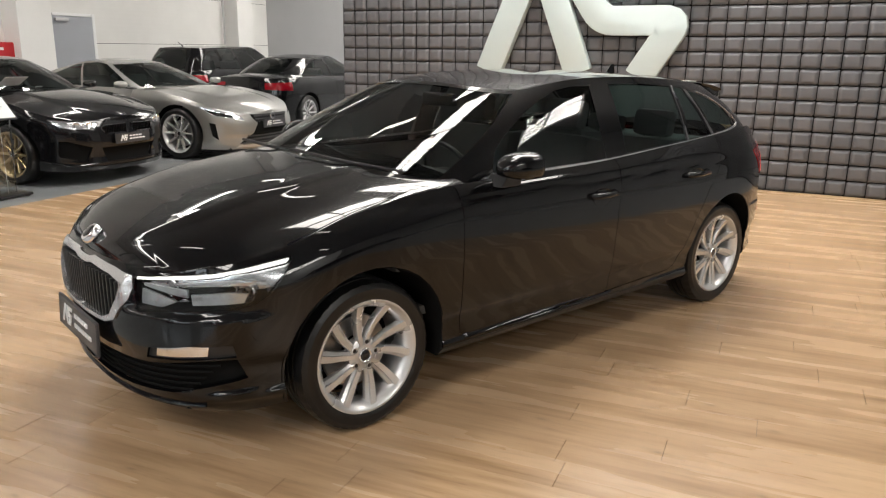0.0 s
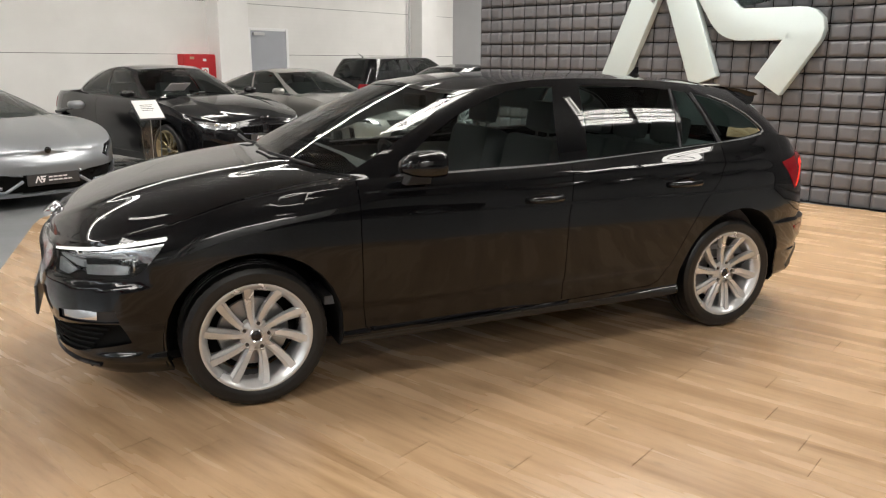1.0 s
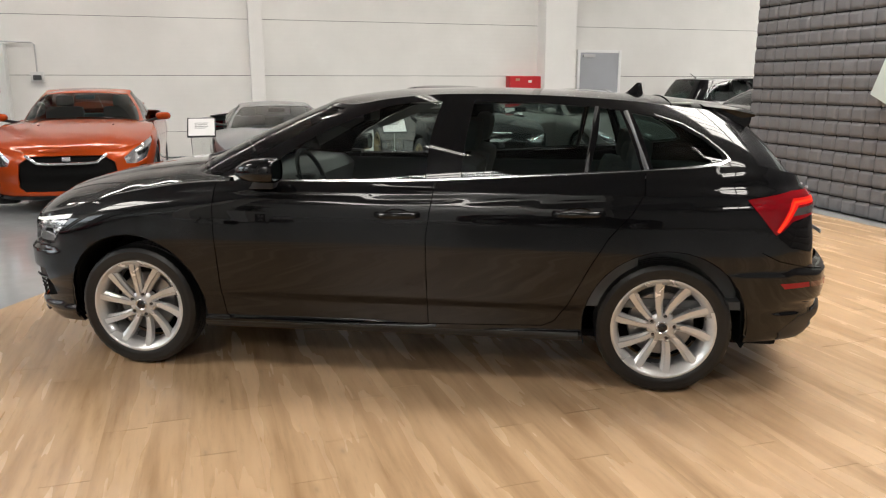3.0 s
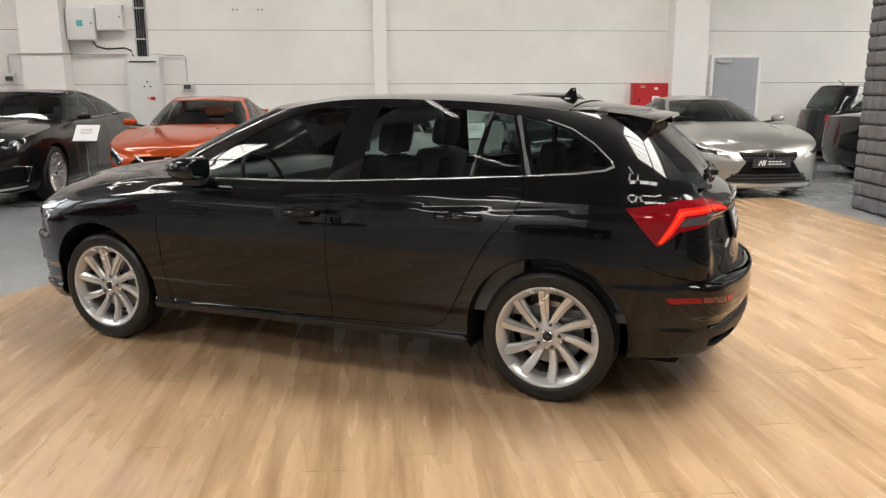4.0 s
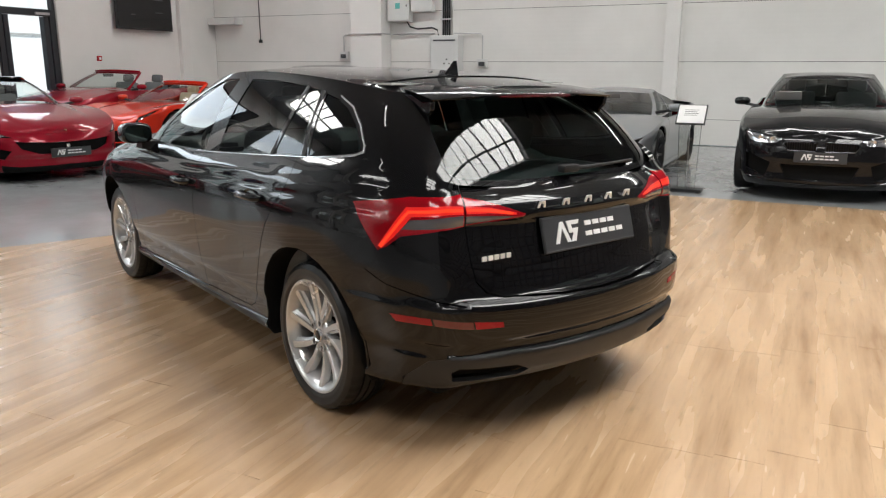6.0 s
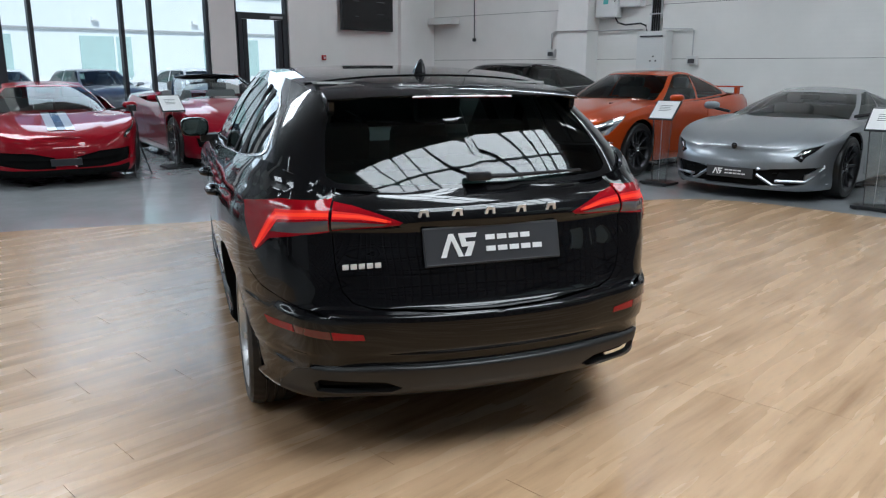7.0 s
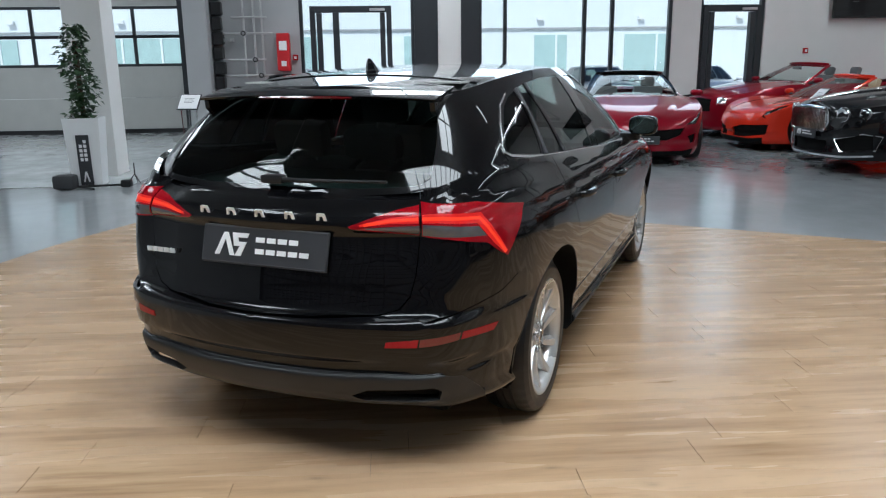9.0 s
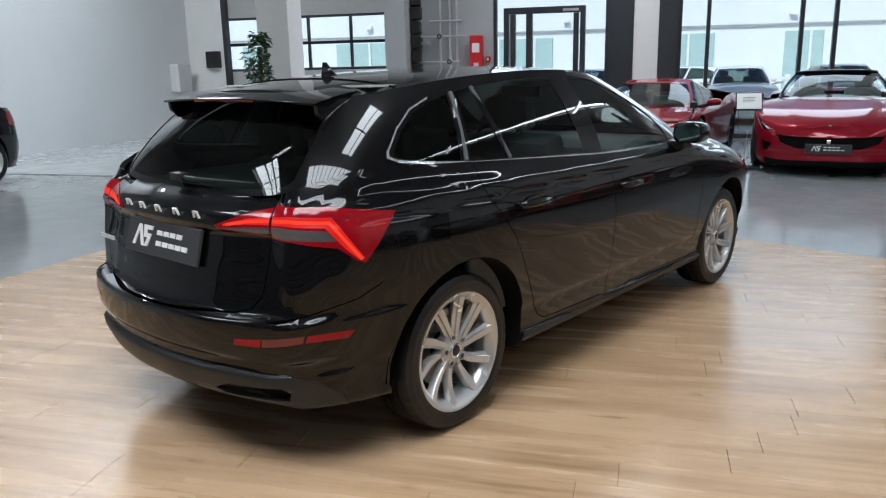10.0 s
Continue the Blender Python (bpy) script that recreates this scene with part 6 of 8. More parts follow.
for sd in (1, -1):
    ky = [(0.04, 0.565), (0.05, 0.66), (0.36, 0.65), (0.385, 0.62), (0.33, 0.562), (0.04, 0.556)]
    kp = [CF.lower(np.array([[CF.sf(y), z]]))[0] for y, z in ky]
    part("kidney_frame", tube([(q[0] + 0.004, sd * q[1], q[2]) for q in kp + kp[:1]], 0.008, 6), DARKRIM, coupe, smooth=True)
    for y, z in ((0.50, 0.665), (0.63, 0.672)):
        q = CF.lower(np.array([[CF.sf(y), z]]))[0]
        part("headlamp_ring", lathe([(0.0, -0.012), (0.018, -0.006), (0.03, 0.004), (0.036, 0.008), (0.04, 0.0)], 18, None, pose(q[0] - 0.004, sd * q[1], z, 0, 0, -90 + sd * 25)), REFLECTOR, coupe, smooth=True)
    sp_ = [CF.lower(np.array([[CF.sf(y), z]]))[0] for y, z in ((0.46, 0.235), (0.62, 0.225), (0.80, 0.245), (0.86, 0.27))]
    part("splitter_blade", tube([(q[0] + 0.012, sd * q[1], q[2]) for q in sp_], 0.011, 6), GLOSSBLACK, coupe, smooth=True)

# warm silver grand tourer with a wide mesh grille
tourer, TF = other_car("grand_tourer", "warm silver grand tourer with a wide mesh grille", row(-5.2, -6.10, 2.87), 4.77, 1.93, 2.87, SILVER,
    belt=[(2.4, 0.60), (2.2, 0.66), (1.9, 0.76), (1.4, 0.87), (0.8, 0.93), (0, 0.925), (-0.8, 0.95), (-1.4, 0.99), (-2.4, 0.93)],
    hood=[(2.4, 0.60), (2.25, 0.70), (2.0, 0.79), (1.6, 0.875), (1.0, 0.95), (0.6, 0.97)], cowl=(0.95, 0.76, 0.05, -1.4, -2.0), roof=(1.34, 0.53, -1.25, 1.22),
    deck=[(-2.4, 0.93), (-2.1, 1.0), (-1.8, 1.02)], nose=0.2, spokes=10, rims=RIM, wheel=0.35, rim=0.265, arch=0.40, plate_z=0.42, hips=0.03, low=0.14,
    feats=[("grille", UNDER, -0.012, [("f", 0, 0.625), ("f", 0.43, 0.63), ("f", 0.40, 0.56), ("f", 0.33, 0.49), ("f", 0.42, 0.36), ("f", 0.62, 0.22), ("f", 0.0, 0.20)]),
           ("headlamp", REFLECTOR, -0.01, [("f", 0.56, 0.60), ("f", 0.74, 0.655), ("s", 1.95, 0.71), ("s", 1.80, 0.74), ("s", 1.98, 0.625), ("f", 0.70, 0.575), ("f", 0.52, 0.53)]),
           ("headlamp_inside", GLOSSBLACK, -0.006, [("f", 0.66, 0.615), ("s", 2.0, 0.67), ("s", 1.95, 0.66), ("s", 2.03, 0.61), ("f", 0.70, 0.585)]),
           ("side_intake", UNDER, -0.02, [("s", 2.02, 0.50), ("s", 1.93, 0.52), ("s", 1.96, 0.33), ("s", 2.05, 0.27)]),
           ("chin", GALV, 0.006, [("f", 0, 0.19), ("f", 0.62, 0.20), ("f", 0.66, 0.17), ("f", 0, 0.16)])])
mesh_bm = bmesh.new()
for i in range(-13, 14):
    for k in range(9):
        y, z = i * 0.045 + (k % 2) * 0.0225, 0.225 + k * 0.046
        if abs(y) < (0.60 - (z - 0.22) * 0.9 if z < 0.49 else 0.33 + (z - 0.49) * 0.7):
            prism([(0, 0.021), (0.02, 0), (0, -0.021), (-0.02, 0), (0, 0.021 - 0.006), (-0.013, 0), (0, -0.015), (0.013, 0)][:4], 0, -0.01, 0, mesh_bm, pose(2.345 - 0.16 * y * y, y, z, 0, 0, 90))
part("grille_mesh", mesh_bm, TRIMGREY, tourer)
part("badge", lathe([(0.035, 0.006), (0.05, 0.008), (0.055, 0.0)], 20, None, pose(2.37, 0, 0.575, 0, 0, -90)), CHROME, tourer, smooth=True)
for sd in (1, -1):
    part("door_blade", prism([(-0.62, 0.30), (-0.72, 0.62), (-0.68, 0.62), (-0.52, 0.36)], sd * 0.955, sd * 0.965, 0.002), UNDER, tourer)

# low silver supercar
wedge, WF = other_car("supercar", "low matt-silver wedge-shaped supercar with angular nose", row(0.06, -6.15, 2.62), 4.46, 1.93, 2.62, GREYSILVER,
    belt=[(2.3, 0.50), (2.1, 0.55), (1.8, 0.63), (1.3, 0.75), (0.8, 0.80), (0.2, 0.80), (-0.5, 0.86), (-1.2, 0.92), (-2.25, 0.88)],
    hood=[(2.3, 0.50), (2.1, 0.575), (1.8, 0.655), (1.4, 0.745), (0.9, 0.84), (0.5, 0.9)], cowl=(1.08, 0.77, -0.02, -1.0, -1.7), roof=(1.165, 0.50, -0.75, 1.12),
    deck=[(-2.3, 0.88), (-1.8, 0.95), (-1.2, 1.0)], nose=0.1, low=0.12, spokes=10, rims=DARKRIM, wheel=0.34, rim=0.26, arch=0.385, plate_z=0.235, hips=0.03, mirror_z=0.93, front_axle=1.25,
    feats=[("headlamp", GLOSSBLACK, -0.02, [("f", 0.62, 0.485), ("s", 2.0, 0.57), ("s", 1.80, 0.62), ("s", 1.98, 0.49), ("f", 0.70, 0.43)]),
           ("headlamp_strip", REFLECTOR, -0.004, [("f", 0.68, 0.485), ("s", 1.98, 0.555), ("s", 1.93, 0.56), ("s", 2.02, 0.505), ("f", 0.72, 0.46)]),
           ("front_intake", UNDER, -0.04, [("f", 0, 0.345), ("f", 0.28, 0.345), ("f", 0.60, 0.365), ("f", 0.86, 0.385), ("s", 1.98, 0.30), ("s", 1.98, 0.20), ("f", 0.60, 0.165), ("f", 0, 0.165)]),
           ("middle_intake", UNDER, -0.03, [("f", 0, 0.21), ("f", 0.28, 0.21), ("f", 0.30, 0.15), ("f", 0, 0.15)])])
for sd in (1, -1):
    for a, b in (((0.28, 0.285), (0.45, 0.178)), ((0.45, 0.178), (0.90, 0.182)), ((0.47, 0.226), (0.75, 0.226)), ((0.75, 0.226), (0.87, 0.375)), ((0.28, 0.345), (0.87, 0.385))):
        pa, pb = (WF.lower(np.array([[WF.sf(q[0]), q[1]]]))[0] for q in (a, b))
        part("intake_strut", tube([(pa[0], sd * pa[1], pa[2]), (pb[0], sd * pb[1], pb[2])], 0.017, 6), GREYSILVER, wedge, smooth=True)
part("badge", lathe([(0, 0.004), (0.03, 0.003), (0.034, 0.0)], 16, None, pose(2.13, 0, 0.575, 0, -70, -90)), GLOSSBLACK, wedge, smooth=True)

# orange coupe
orange, OF = other_car("coupe", "metallic orange sports coupe with a large black grille", row(2.62, -6.12, 2.78), 4.71, 1.90, 2.78, ORANGE,
    belt=[(2.4, 0.68), (2.2, 0.72), (1.85, 0.79), (1.4, 0.88), (0.9, 0.93), (0, 0.935), (-0.8, 0.96), (-1.5, 1.0), (-2.4, 0.98)],
    hood=[(2.4, 0.68), (2.25, 0.76), (2.0, 0.83), (1.6, 0.90), (1.0, 0.975), (0.6, 1.0)], cowl=(1.02, 0.76, 0.2, -1.4, -1.95), roof=(1.37, 0.54, -1.0, 1.29),
    deck=[(-2.4, 0.98), (-2.1, 1.02), (-1.8, 1.04)], nose=0.12, spokes=10, rims=DARKRIM, wheel=0.35, rim=0.265, arch=0.395, hips=0.02, plate=False, tint=PRIVACY,
    feats=[("grille", UNDER, -0.03, [("f", 0, 0.645), ("f", 0.38, 0.64), ("f", 0.50, 0.56), ("f", 0.54, 0.30), ("f", 0.47, 0.245), ("f", 0, 0.245)]),
           ("headlamp", REFLECTOR, -0.008, [("f", 0.60, 0.60), ("f", 0.72, 0.69), ("s", 1.98, 0.76), ("s", 1.70, 0.815), ("s", 1.82, 0.72), ("s", 2.0, 0.575), ("f", 0.72, 0.52), ("f", 0.62, 0.53)]),
           ("headlamp_inside", GLOSSBLACK, -0.004, [("f", 0.74, 0.645), ("s", 2.0, 0.69), ("s", 1.94, 0.69), ("s", 2.04, 0.63), ("f", 0.76, 0.61)]),
           ("side_vent", UNDER, -0.012, [("s", 2.12, 0.50), ("s", 1.98, 0.50), ("s", 2.03, 0.30), ("s", 2.10, 0.28)]),
           ("splitter", GLOSSBLACK, 0.012, [("f", 0, 0.20), ("f", 0.62, 0.20), ("s", 2.0, 0.215), ("s", 2.0, 0.16), ("f", 0.6, 0.16), ("f", 0, 0.16)])])
part("grille_strip", tube([(2.30, -0.42, 0.65), (2.335, -0.31, 0.565), (2.35, -0.2, 0.555), (2.36, 0, 0.555), (2.35, 0.2, 0.555), (2.335, 0.31, 0.565), (2.30, 0.42, 0.65)], 0.015, 8), SATIN, orange, "satin chrome grille strip", smooth=True)
part("badge", box(2.345, 2.365, -0.045, 0.045, 0.585, 0.63, 0.006), SATIN, orange)
part("rear_wing", box(-2.36, -2.16, -0.60, 0.60, 1.085, 1.11, 0.012), ORANGE, orange)
for sd in (1, -1):
    part("wing_stay", box(-2.28, -2.16, sd * 0.53, sd * 0.58, 0.98, 1.085, 0.008), ORANGE, orange)
    part("bonnet_duct", prism([(-0.04, 0), (0.04, 0), (0.05, 0.016), (-0.05, 0.016)], 0, 0.012, 0, None, pose(1.35, sd * 0.42, 0.925)), UNDER, orange)

for sd in (1, -1):
    for k in range(4):
        qa, qb = (OF.lower(np.array([[OF.sf(y), 0.36 + 0.036 * k]]))[0] for y in (0.80, 0.86))
        part("corner_light", tube([(qa[0] + 0.003, sd * qa[1], qa[2]), (qb[0] + 0.003, sd * qb[1], qb[2])], 0.007, 6), REFLECTOR, orange, smooth=True)

# long black saloon
saloon, LF = other_car("saloon", "long glossy black luxury saloon with upright chrome grille", row(5.30, -6.05, 3.19), 5.30, 1.98, 3.19, BLACK2,
    belt=[(2.7, 0.80), (2.4, 0.84), (1.9, 0.92), (1.4, 0.98), (0.8, 1.02), (0, 1.03), (-0.8, 1.05), (-1.6, 1.08), (-2.65, 0.98)],
    hood=[(2.7, 0.82), (2.55, 0.915), (2.2, 0.98), (1.6, 1.05), (1.1, 1.085), (0.6, 1.08)], cowl=(1.10, 0.80, 0.38, -1.75, -2.05), roof=(1.485, 0.58, -1.3, 1.38),
    deck=[(-2.65, 0.98), (-2.3, 1.07), (-1.9, 1.10)], nose=0.1, low=0.2, spokes=20, wheel=0.36, rim=0.27, arch=0.405, plate_z=0.44, tint=PRIVACY,
    feats=[("grille", UNDER, -0.01, [("f", 0, 0.83), ("f", 0.36, 0.81), ("f", 0.44, 0.74), ("f", 0.40, 0.55), ("f", 0, 0.53)]),
           ("lower_intake", UNDER, -0.03, [("f", 0, 0.42), ("f", 0.40, 0.42), ("f", 0.36, 0.28), ("f", 0, 0.27)]),
           ("side_intake", UNDER, -0.02, [("f", 0.52, 0.45), ("f", 0.80, 0.52), ("s", 2.28, 0.52), ("s", 2.26, 0.34), ("f", 0.60, 0.31)]),
           ("lower_strip", CHROME, 0.006, [("f", 0, 0.245), ("f", 0.6, 0.25), ("s", 2.25, 0.275), ("s", 2.25, 0.255), ("f", 0.6, 0.225), ("f", 0, 0.22)])])
for i in range(-13, 14):
    y = i * 0.031
    if abs(y) < 0.42:
        part("grille_bar", box(2.635 - 0.12 * y * y, 2.672 - 0.12 * y * y, y - 0.006, y + 0.006, 0.555, 0.815 - 0.25 * max(0, abs(y) - 0.3), 0.003), CHROME, saloon)
part("grille_frame", tube([(2.62, -0.44, 0.66), (2.625, -0.43, 0.76), (2.625, -0.37, 0.825), (2.65, 0, 0.845), (2.625, 0.37, 0.825), (2.625, 0.43, 0.76), (2.62, 0.44, 0.66), (2.635, 0.39, 0.545), (2.665, 0, 0.535), (2.635, -0.39, 0.545), (2.62, -0.44, 0.66)], 0.013, 8), CHROME, saloon, smooth=True)
for sd in (1, -1):
    for y, z, r in ((0.60, 0.755, 0.088), (0.80, 0.775, 0.066)):
        p = LF.lower(np.array([[LF.sf(y), z]]))[0]
        lb = part("headlamp", lathe([(0.0, 0.004), (r * 0.5, -0.006), (r * 0.9, 0.012), (r, 0.03), (r * 1.05, 0.026), (r * 1.08, 0.0)], 24, None, pose(p[0] - 0.008, sd * p[1], z, 0, 0, -90 + sd * (18 if y < 0.7 else 34))), REFLECTOR, saloon, "round crystal headlamp in chrome ring", smooth=True)
    bx = [(0.52, 0.45), (0.80, 0.53), (0.90, 0.50), (0.88, 0.33), (0.60, 0.30)]
    pts = [LF.lower(np.array([[LF.sf(y), z]]))[0] for y, z in bx]
    part("intake_strip", tube([(q[0] + 0.004, sd * q[1], q[2]) for q in pts + pts[:1]], 0.009, 6), CHROME, saloon, smooth=True)
    part("window_strip", tube([(LF.green(np.array([[g, v]]))[0] * (1, sd, 1)) for g, v in ((3.5, 0.04), (4.5, 0.03), (6, 0.02), (8, 0.02), (9.2, 0.06), (9.25, 0.3), (9.0, 0.6), (8.4, 0.86), (7.4, 0.95), (5.5, 0.95), (3.5, 0.95))], 0.008, 6), CHROME, saloon, smooth=True)
part("bonnet_strip", tube([(2.55, 0, 0.925), (2.2, 0, 0.99), (1.6, 0, 1.058), (1.2, 0, 1.088)], 0.006, 6), CHROME, saloon)

SPORT = dict(belt=[(2.3, 0.60), (2.1, 0.65), (1.8, 0.75), (1.4, 0.84), (0.9, 0.88), (0.2, 0.86), (-0.5, 0.87), (-1.2, 0.93), (-2.3, 0.93)],
             hood=[(2.3, 0.60), (2.15, 0.69), (1.9, 0.765), (1.5, 0.845), (1.0, 0.92), (0.6, 0.95)])
GT_FACE = [("grille", UNDER, -0.03, [("f", 0, 0.485), ("f", 0.35, 0.495), ("f", 0.62, 0.515), ("f", 0.56, 0.42), ("f", 0.36, 0.35), ("f", 0, 0.335)]),
           ("side_intake", UNDER, -0.03, [("f", 0.66, 0.40), ("f", 0.82, 0.44), ("s", 2.0, 0.42), ("s", 2.02, 0.30), ("f", 0.74, 0.29)]),
           ("headlamp", GLOSSBLACK, -0.008, [("f", 0.64, 0.56), ("f", 0.80, 0.63), ("s", 1.92, 0.70), ("s", 1.76, 0.735), ("s", 1.93, 0.63), ("f", 0.80, 0.565)]),
           ("headlamp_strip", REFLECTOR, -0.003, [("f", 0.72, 0.585), ("s", 2.02, 0.635), ("s", 1.95, 0.655), ("s", 2.03, 0.61), ("f", 0.76, 0.57)]),
           ("splitter", UNDER, 0.004, [("f", 0, 0.20), ("f", 0.6, 0.20), ("s", 2.05, 0.22), ("s", 2.05, 0.13), ("f", 0.5, 0.13), ("f", 0, 0.13)])]
for nm_lab, pm, place in (("bright red open-top sports car with dark grille", RED1, facing(8.0, 1.95, 180 + 4, 2.67)), ("deep red open-top sports car with dark grille", RED2, facing(6.95, -3.2, 180 - 12, 2.67))):
    c_, f_ = other_car("roadster", nm_lab, place, 4.59, 1.94, 2.67, pm, cowl=(1.02, 0.77, 0.28, -0.9, -1.3), roof=(1.30, 0.56, -0.9, 1.25),
        deck=[(-2.3, 0.93), (-1.8, 1.0), (-1.2, 1.0), (-0.9, 0.96)], nose=0.2, low=0.13, open_top=True, spokes=10, rims=DARKRIM, wheel=0.345, rim=0.262, arch=0.385, plate_z=0.30, hips=0.02, feats=GT_FACE, seats=CLOTH, group="roadsters", **SPORT)
    part("badge", prism([(0, -0.03), (0.022, 0), (0.022, 0.03), (-0.022, 0.03), (-0.022, 0)], 0, -0.006, 0, None, pose(2.225, 0, 0.64, -55, 0, 90)), GOLDRIM, c_)
    part("grille_emblem", box(2.25, 2.262, -0.025, 0.025, 0.40, 0.46, 0.006), CHROME, c_)

MID = dict(belt=[(2.3, 0.55), (2.1, 0.62), (1.8, 0.73), (1.4, 0.80), (0.9, 0.81), (0.2, 0.80), (-0.5, 0.86), (-1.2, 0.93), (-2.3, 0.93)],
           hood=[(2.3, 0.55), (2.15, 0.62), (1.9, 0.68), (1.5, 0.745), (1.1, 0.80), (0.6, 0.86)])
MID_FACE = [("grille", UNDER, -0.03, [("f", 0.12, 0.345), ("f", 0.38, 0.405), ("f", 0.80, 0.425), ("f", 0.78, 0.27), ("f", 0.42, 0.215), ("f", 0.12, 0.21)]),
            ("headlamp", GLOSSBLACK, -0.008, [("f", 0.72, 0.55), ("s", 2.03, 0.62), ("s", 1.82, 0.71), ("s", 1.66, 0.755), ("s", 1.84, 0.67), ("s", 2.05, 0.56), ("f", 0.78, 0.52)]),
            ("headlamp_bowl", REFLECTOR, -0.002, [("s", 2.05, 0.585), ("s", 1.98, 0.62), ("s", 1.98, 0.59), ("s", 2.05, 0.565)]),
            ("splitter", UNDER, 0.004, [("f", 0, 0.20), ("f", 0.6, 0.20), ("s", 2.05, 0.22), ("s", 2.05, 0.12), ("f", 0.5, 0.12), ("f", 0, 0.12)])]
striped, KF = other_car("supercar", "bright red mid-engined supercar with white and blue bonnet stripes", facing(7.0, -0.62, 180 - 14, 2.65), 4.57, 1.95, 2.65, RED1, cowl=(1.2, 0.74, 0.25, -0.9, -1.7), roof=(1.20, 0.50, -0.6, 1.15),
    deck=[(-2.3, 0.93), (-1.8, 1.0), (-1.4, 1.02)], nose=0.2, low=0.12, spokes=10, rims=DARKRIM, wheel=0.345, rim=0.262, arch=0.385, plate=False, hips=0.03, feats=MID_FACE, **MID)
part("front_plate", box(2.285, 2.30, -0.17, 0.17, 0.245, 0.33, 0.005), PLATE, striped)
for y0, y1, mt, nm in ((0.05, 0.15, STRIPEWHITE, "white_stripe"), (-0.05, 0.05, STRIPEBLUE, "blue_stripe"), (-0.15, -0.05, STRIPEWHITE, "white_stripe")):
    st = bmesh.new()
    form = KF.bonnet()
    prev = None
    for x in np.linspace(2.12, 1.0, 24):
        rowv = []
        for y in np.linspace(y0, y1, 4):
            a = np.array([[KF.sx(x), 0.0]])
            e = form(a)[0]
            u = 1 - abs(y) / max(e[1], 0.3)
            p = form(np.array([[KF.sx(x), max(0.0, u)]]))[0]
            rowv.append(st.verts.new((p[0], y, p[2] + 0.013)))
        if prev:
            for k in range(3):
                st.faces.new((prev[k], rowv[k], rowv[k + 1], prev[k + 1]))
        prev = rowv
    bmesh.ops.recalc_face_normals(st, faces=st.faces[:])
    part(nm, st, mt, striped, smooth=True)

spider, PF = other_car("roadster", "orange-red open-top mid-engined sports car with beige seats", row(8.15, -6.15, 2.65), 4.53, 1.94, 2.65, RED3, cowl=(1.15, 0.74, 0.35, -0.6, -1.1), roof=(1.20, 0.52, -0.6, 1.15),
    deck=[(-2.3, 0.93), (-1.6, 1.03), (-1.0, 1.06), (-0.6, 1.0)], nose=0.2, low=0.12, open_top=True, spokes=10, rims=RIM, wheel=0.345, rim=0.262, arch=0.385, plate=False, hips=0.03, seats=BEIGE, feats=MID_FACE, rail_mat=RED3, **MID)
cabrio, BF = other_car("cabriolet", "deep red open-top touring car with lowered roof", row(10.2, -6.4, 2.85, 6), 4.82, 1.95, 2.85, RED2,
    belt=[(2.4, 0.76), (2.2, 0.80), (1.8, 0.87), (1.3, 0.95), (0.8, 0.985), (0, 0.985), (-0.8, 1.0), (-1.5, 1.02), (-2.4, 0.95)], hood=[(2.4, 0.78), (2.25, 0.87), (1.9, 0.94), (1.4, 1.01), (0.9, 1.04), (0.6, 1.05)],
    cowl=(1.02, 0.79, 0.3, -1.2, -1.6), roof=(1.39, 0.57, -1.0, 1.3), deck=[(-2.4, 0.95), (-1.9, 1.03), (-1.2, 1.05)], nose=0.12, open_top=True, rail_mat=RED2, seats=CLOTH, spokes=10, wheel=0.35, rim=0.265, arch=0.395, plate=False,
    feats=[("grille", UNDER, -0.02, [("f", 0, 0.74), ("f", 0.4, 0.72), ("f", 0.42, 0.5), ("f", 0, 0.48)]), ("headlamp", REFLECTOR, 0.0, [("f", 0.55, 0.75), ("f", 0.72, 0.76), ("f", 0.72, 0.62), ("f", 0.55, 0.62)])])
suv, UF = other_car("estate_car", "black estate car with roof aerial, tail turned to the hall", ROOM @ pose(-10.9, -10.4, 0, 0, 0, 180), 4.6, 1.88, 2.75, BLACK2,
    belt=[(2.3, 0.80), (1.8, 0.92), (1.0, 1.0), (0, 1.02), (-1.2, 1.05), (-2.3, 1.02)], hood=[(2.3, 0.82), (2.0, 0.95), (1.3, 1.06), (0.6, 1.08)], cowl=(1.1, 0.79, 0.35, -1.85, -2.12), roof=(1.55, 0.60, -1.85, 1.50),
    deck=[(-2.3, 1.02), (-2.1, 1.04), (-1.9, 1.06)], low=0.22, spokes=10, wheel=0.345, rim=0.25, plate=False, feats=[("tail_band", DARKRED, 0.003, [("r", 0.80, 0.92), ("r", 0.45, 0.90), ("r", 0.45, 0.80), ("r", 0.80, 0.80)])])
part("aerial", tube([(-1.55, 0, 1.50), (-1.75, 0, 1.62)], 0.012, 6, None, 0.004), PLASTIC, suv)
dark, DF = other_car("saloon", "dark saloon with lit-looking red tail lamps, tail turned to the hall", ROOM @ pose(-9.75, -7.5, 0, 0, 0, 180), 4.5, 1.83, 2.75, BLACK2,
    belt=[(2.25, 0.75), (1.8, 0.86), (1.0, 0.95), (0, 0.97), (-1.2, 1.0), (-2.25, 0.98)], hood=[(2.25, 0.76), (2.0, 0.87), (1.3, 0.98), (0.6, 1.0)], cowl=(1.05, 0.78, 0.3, -1.35, -1.7), roof=(1.40, 0.56, -1.0, 1.33),
    deck=[(-2.25, 0.98), (-1.9, 1.05), (-1.5, 1.07)], low=0.2, spokes=10, wheel=0.33, rim=0.24, plate=False)
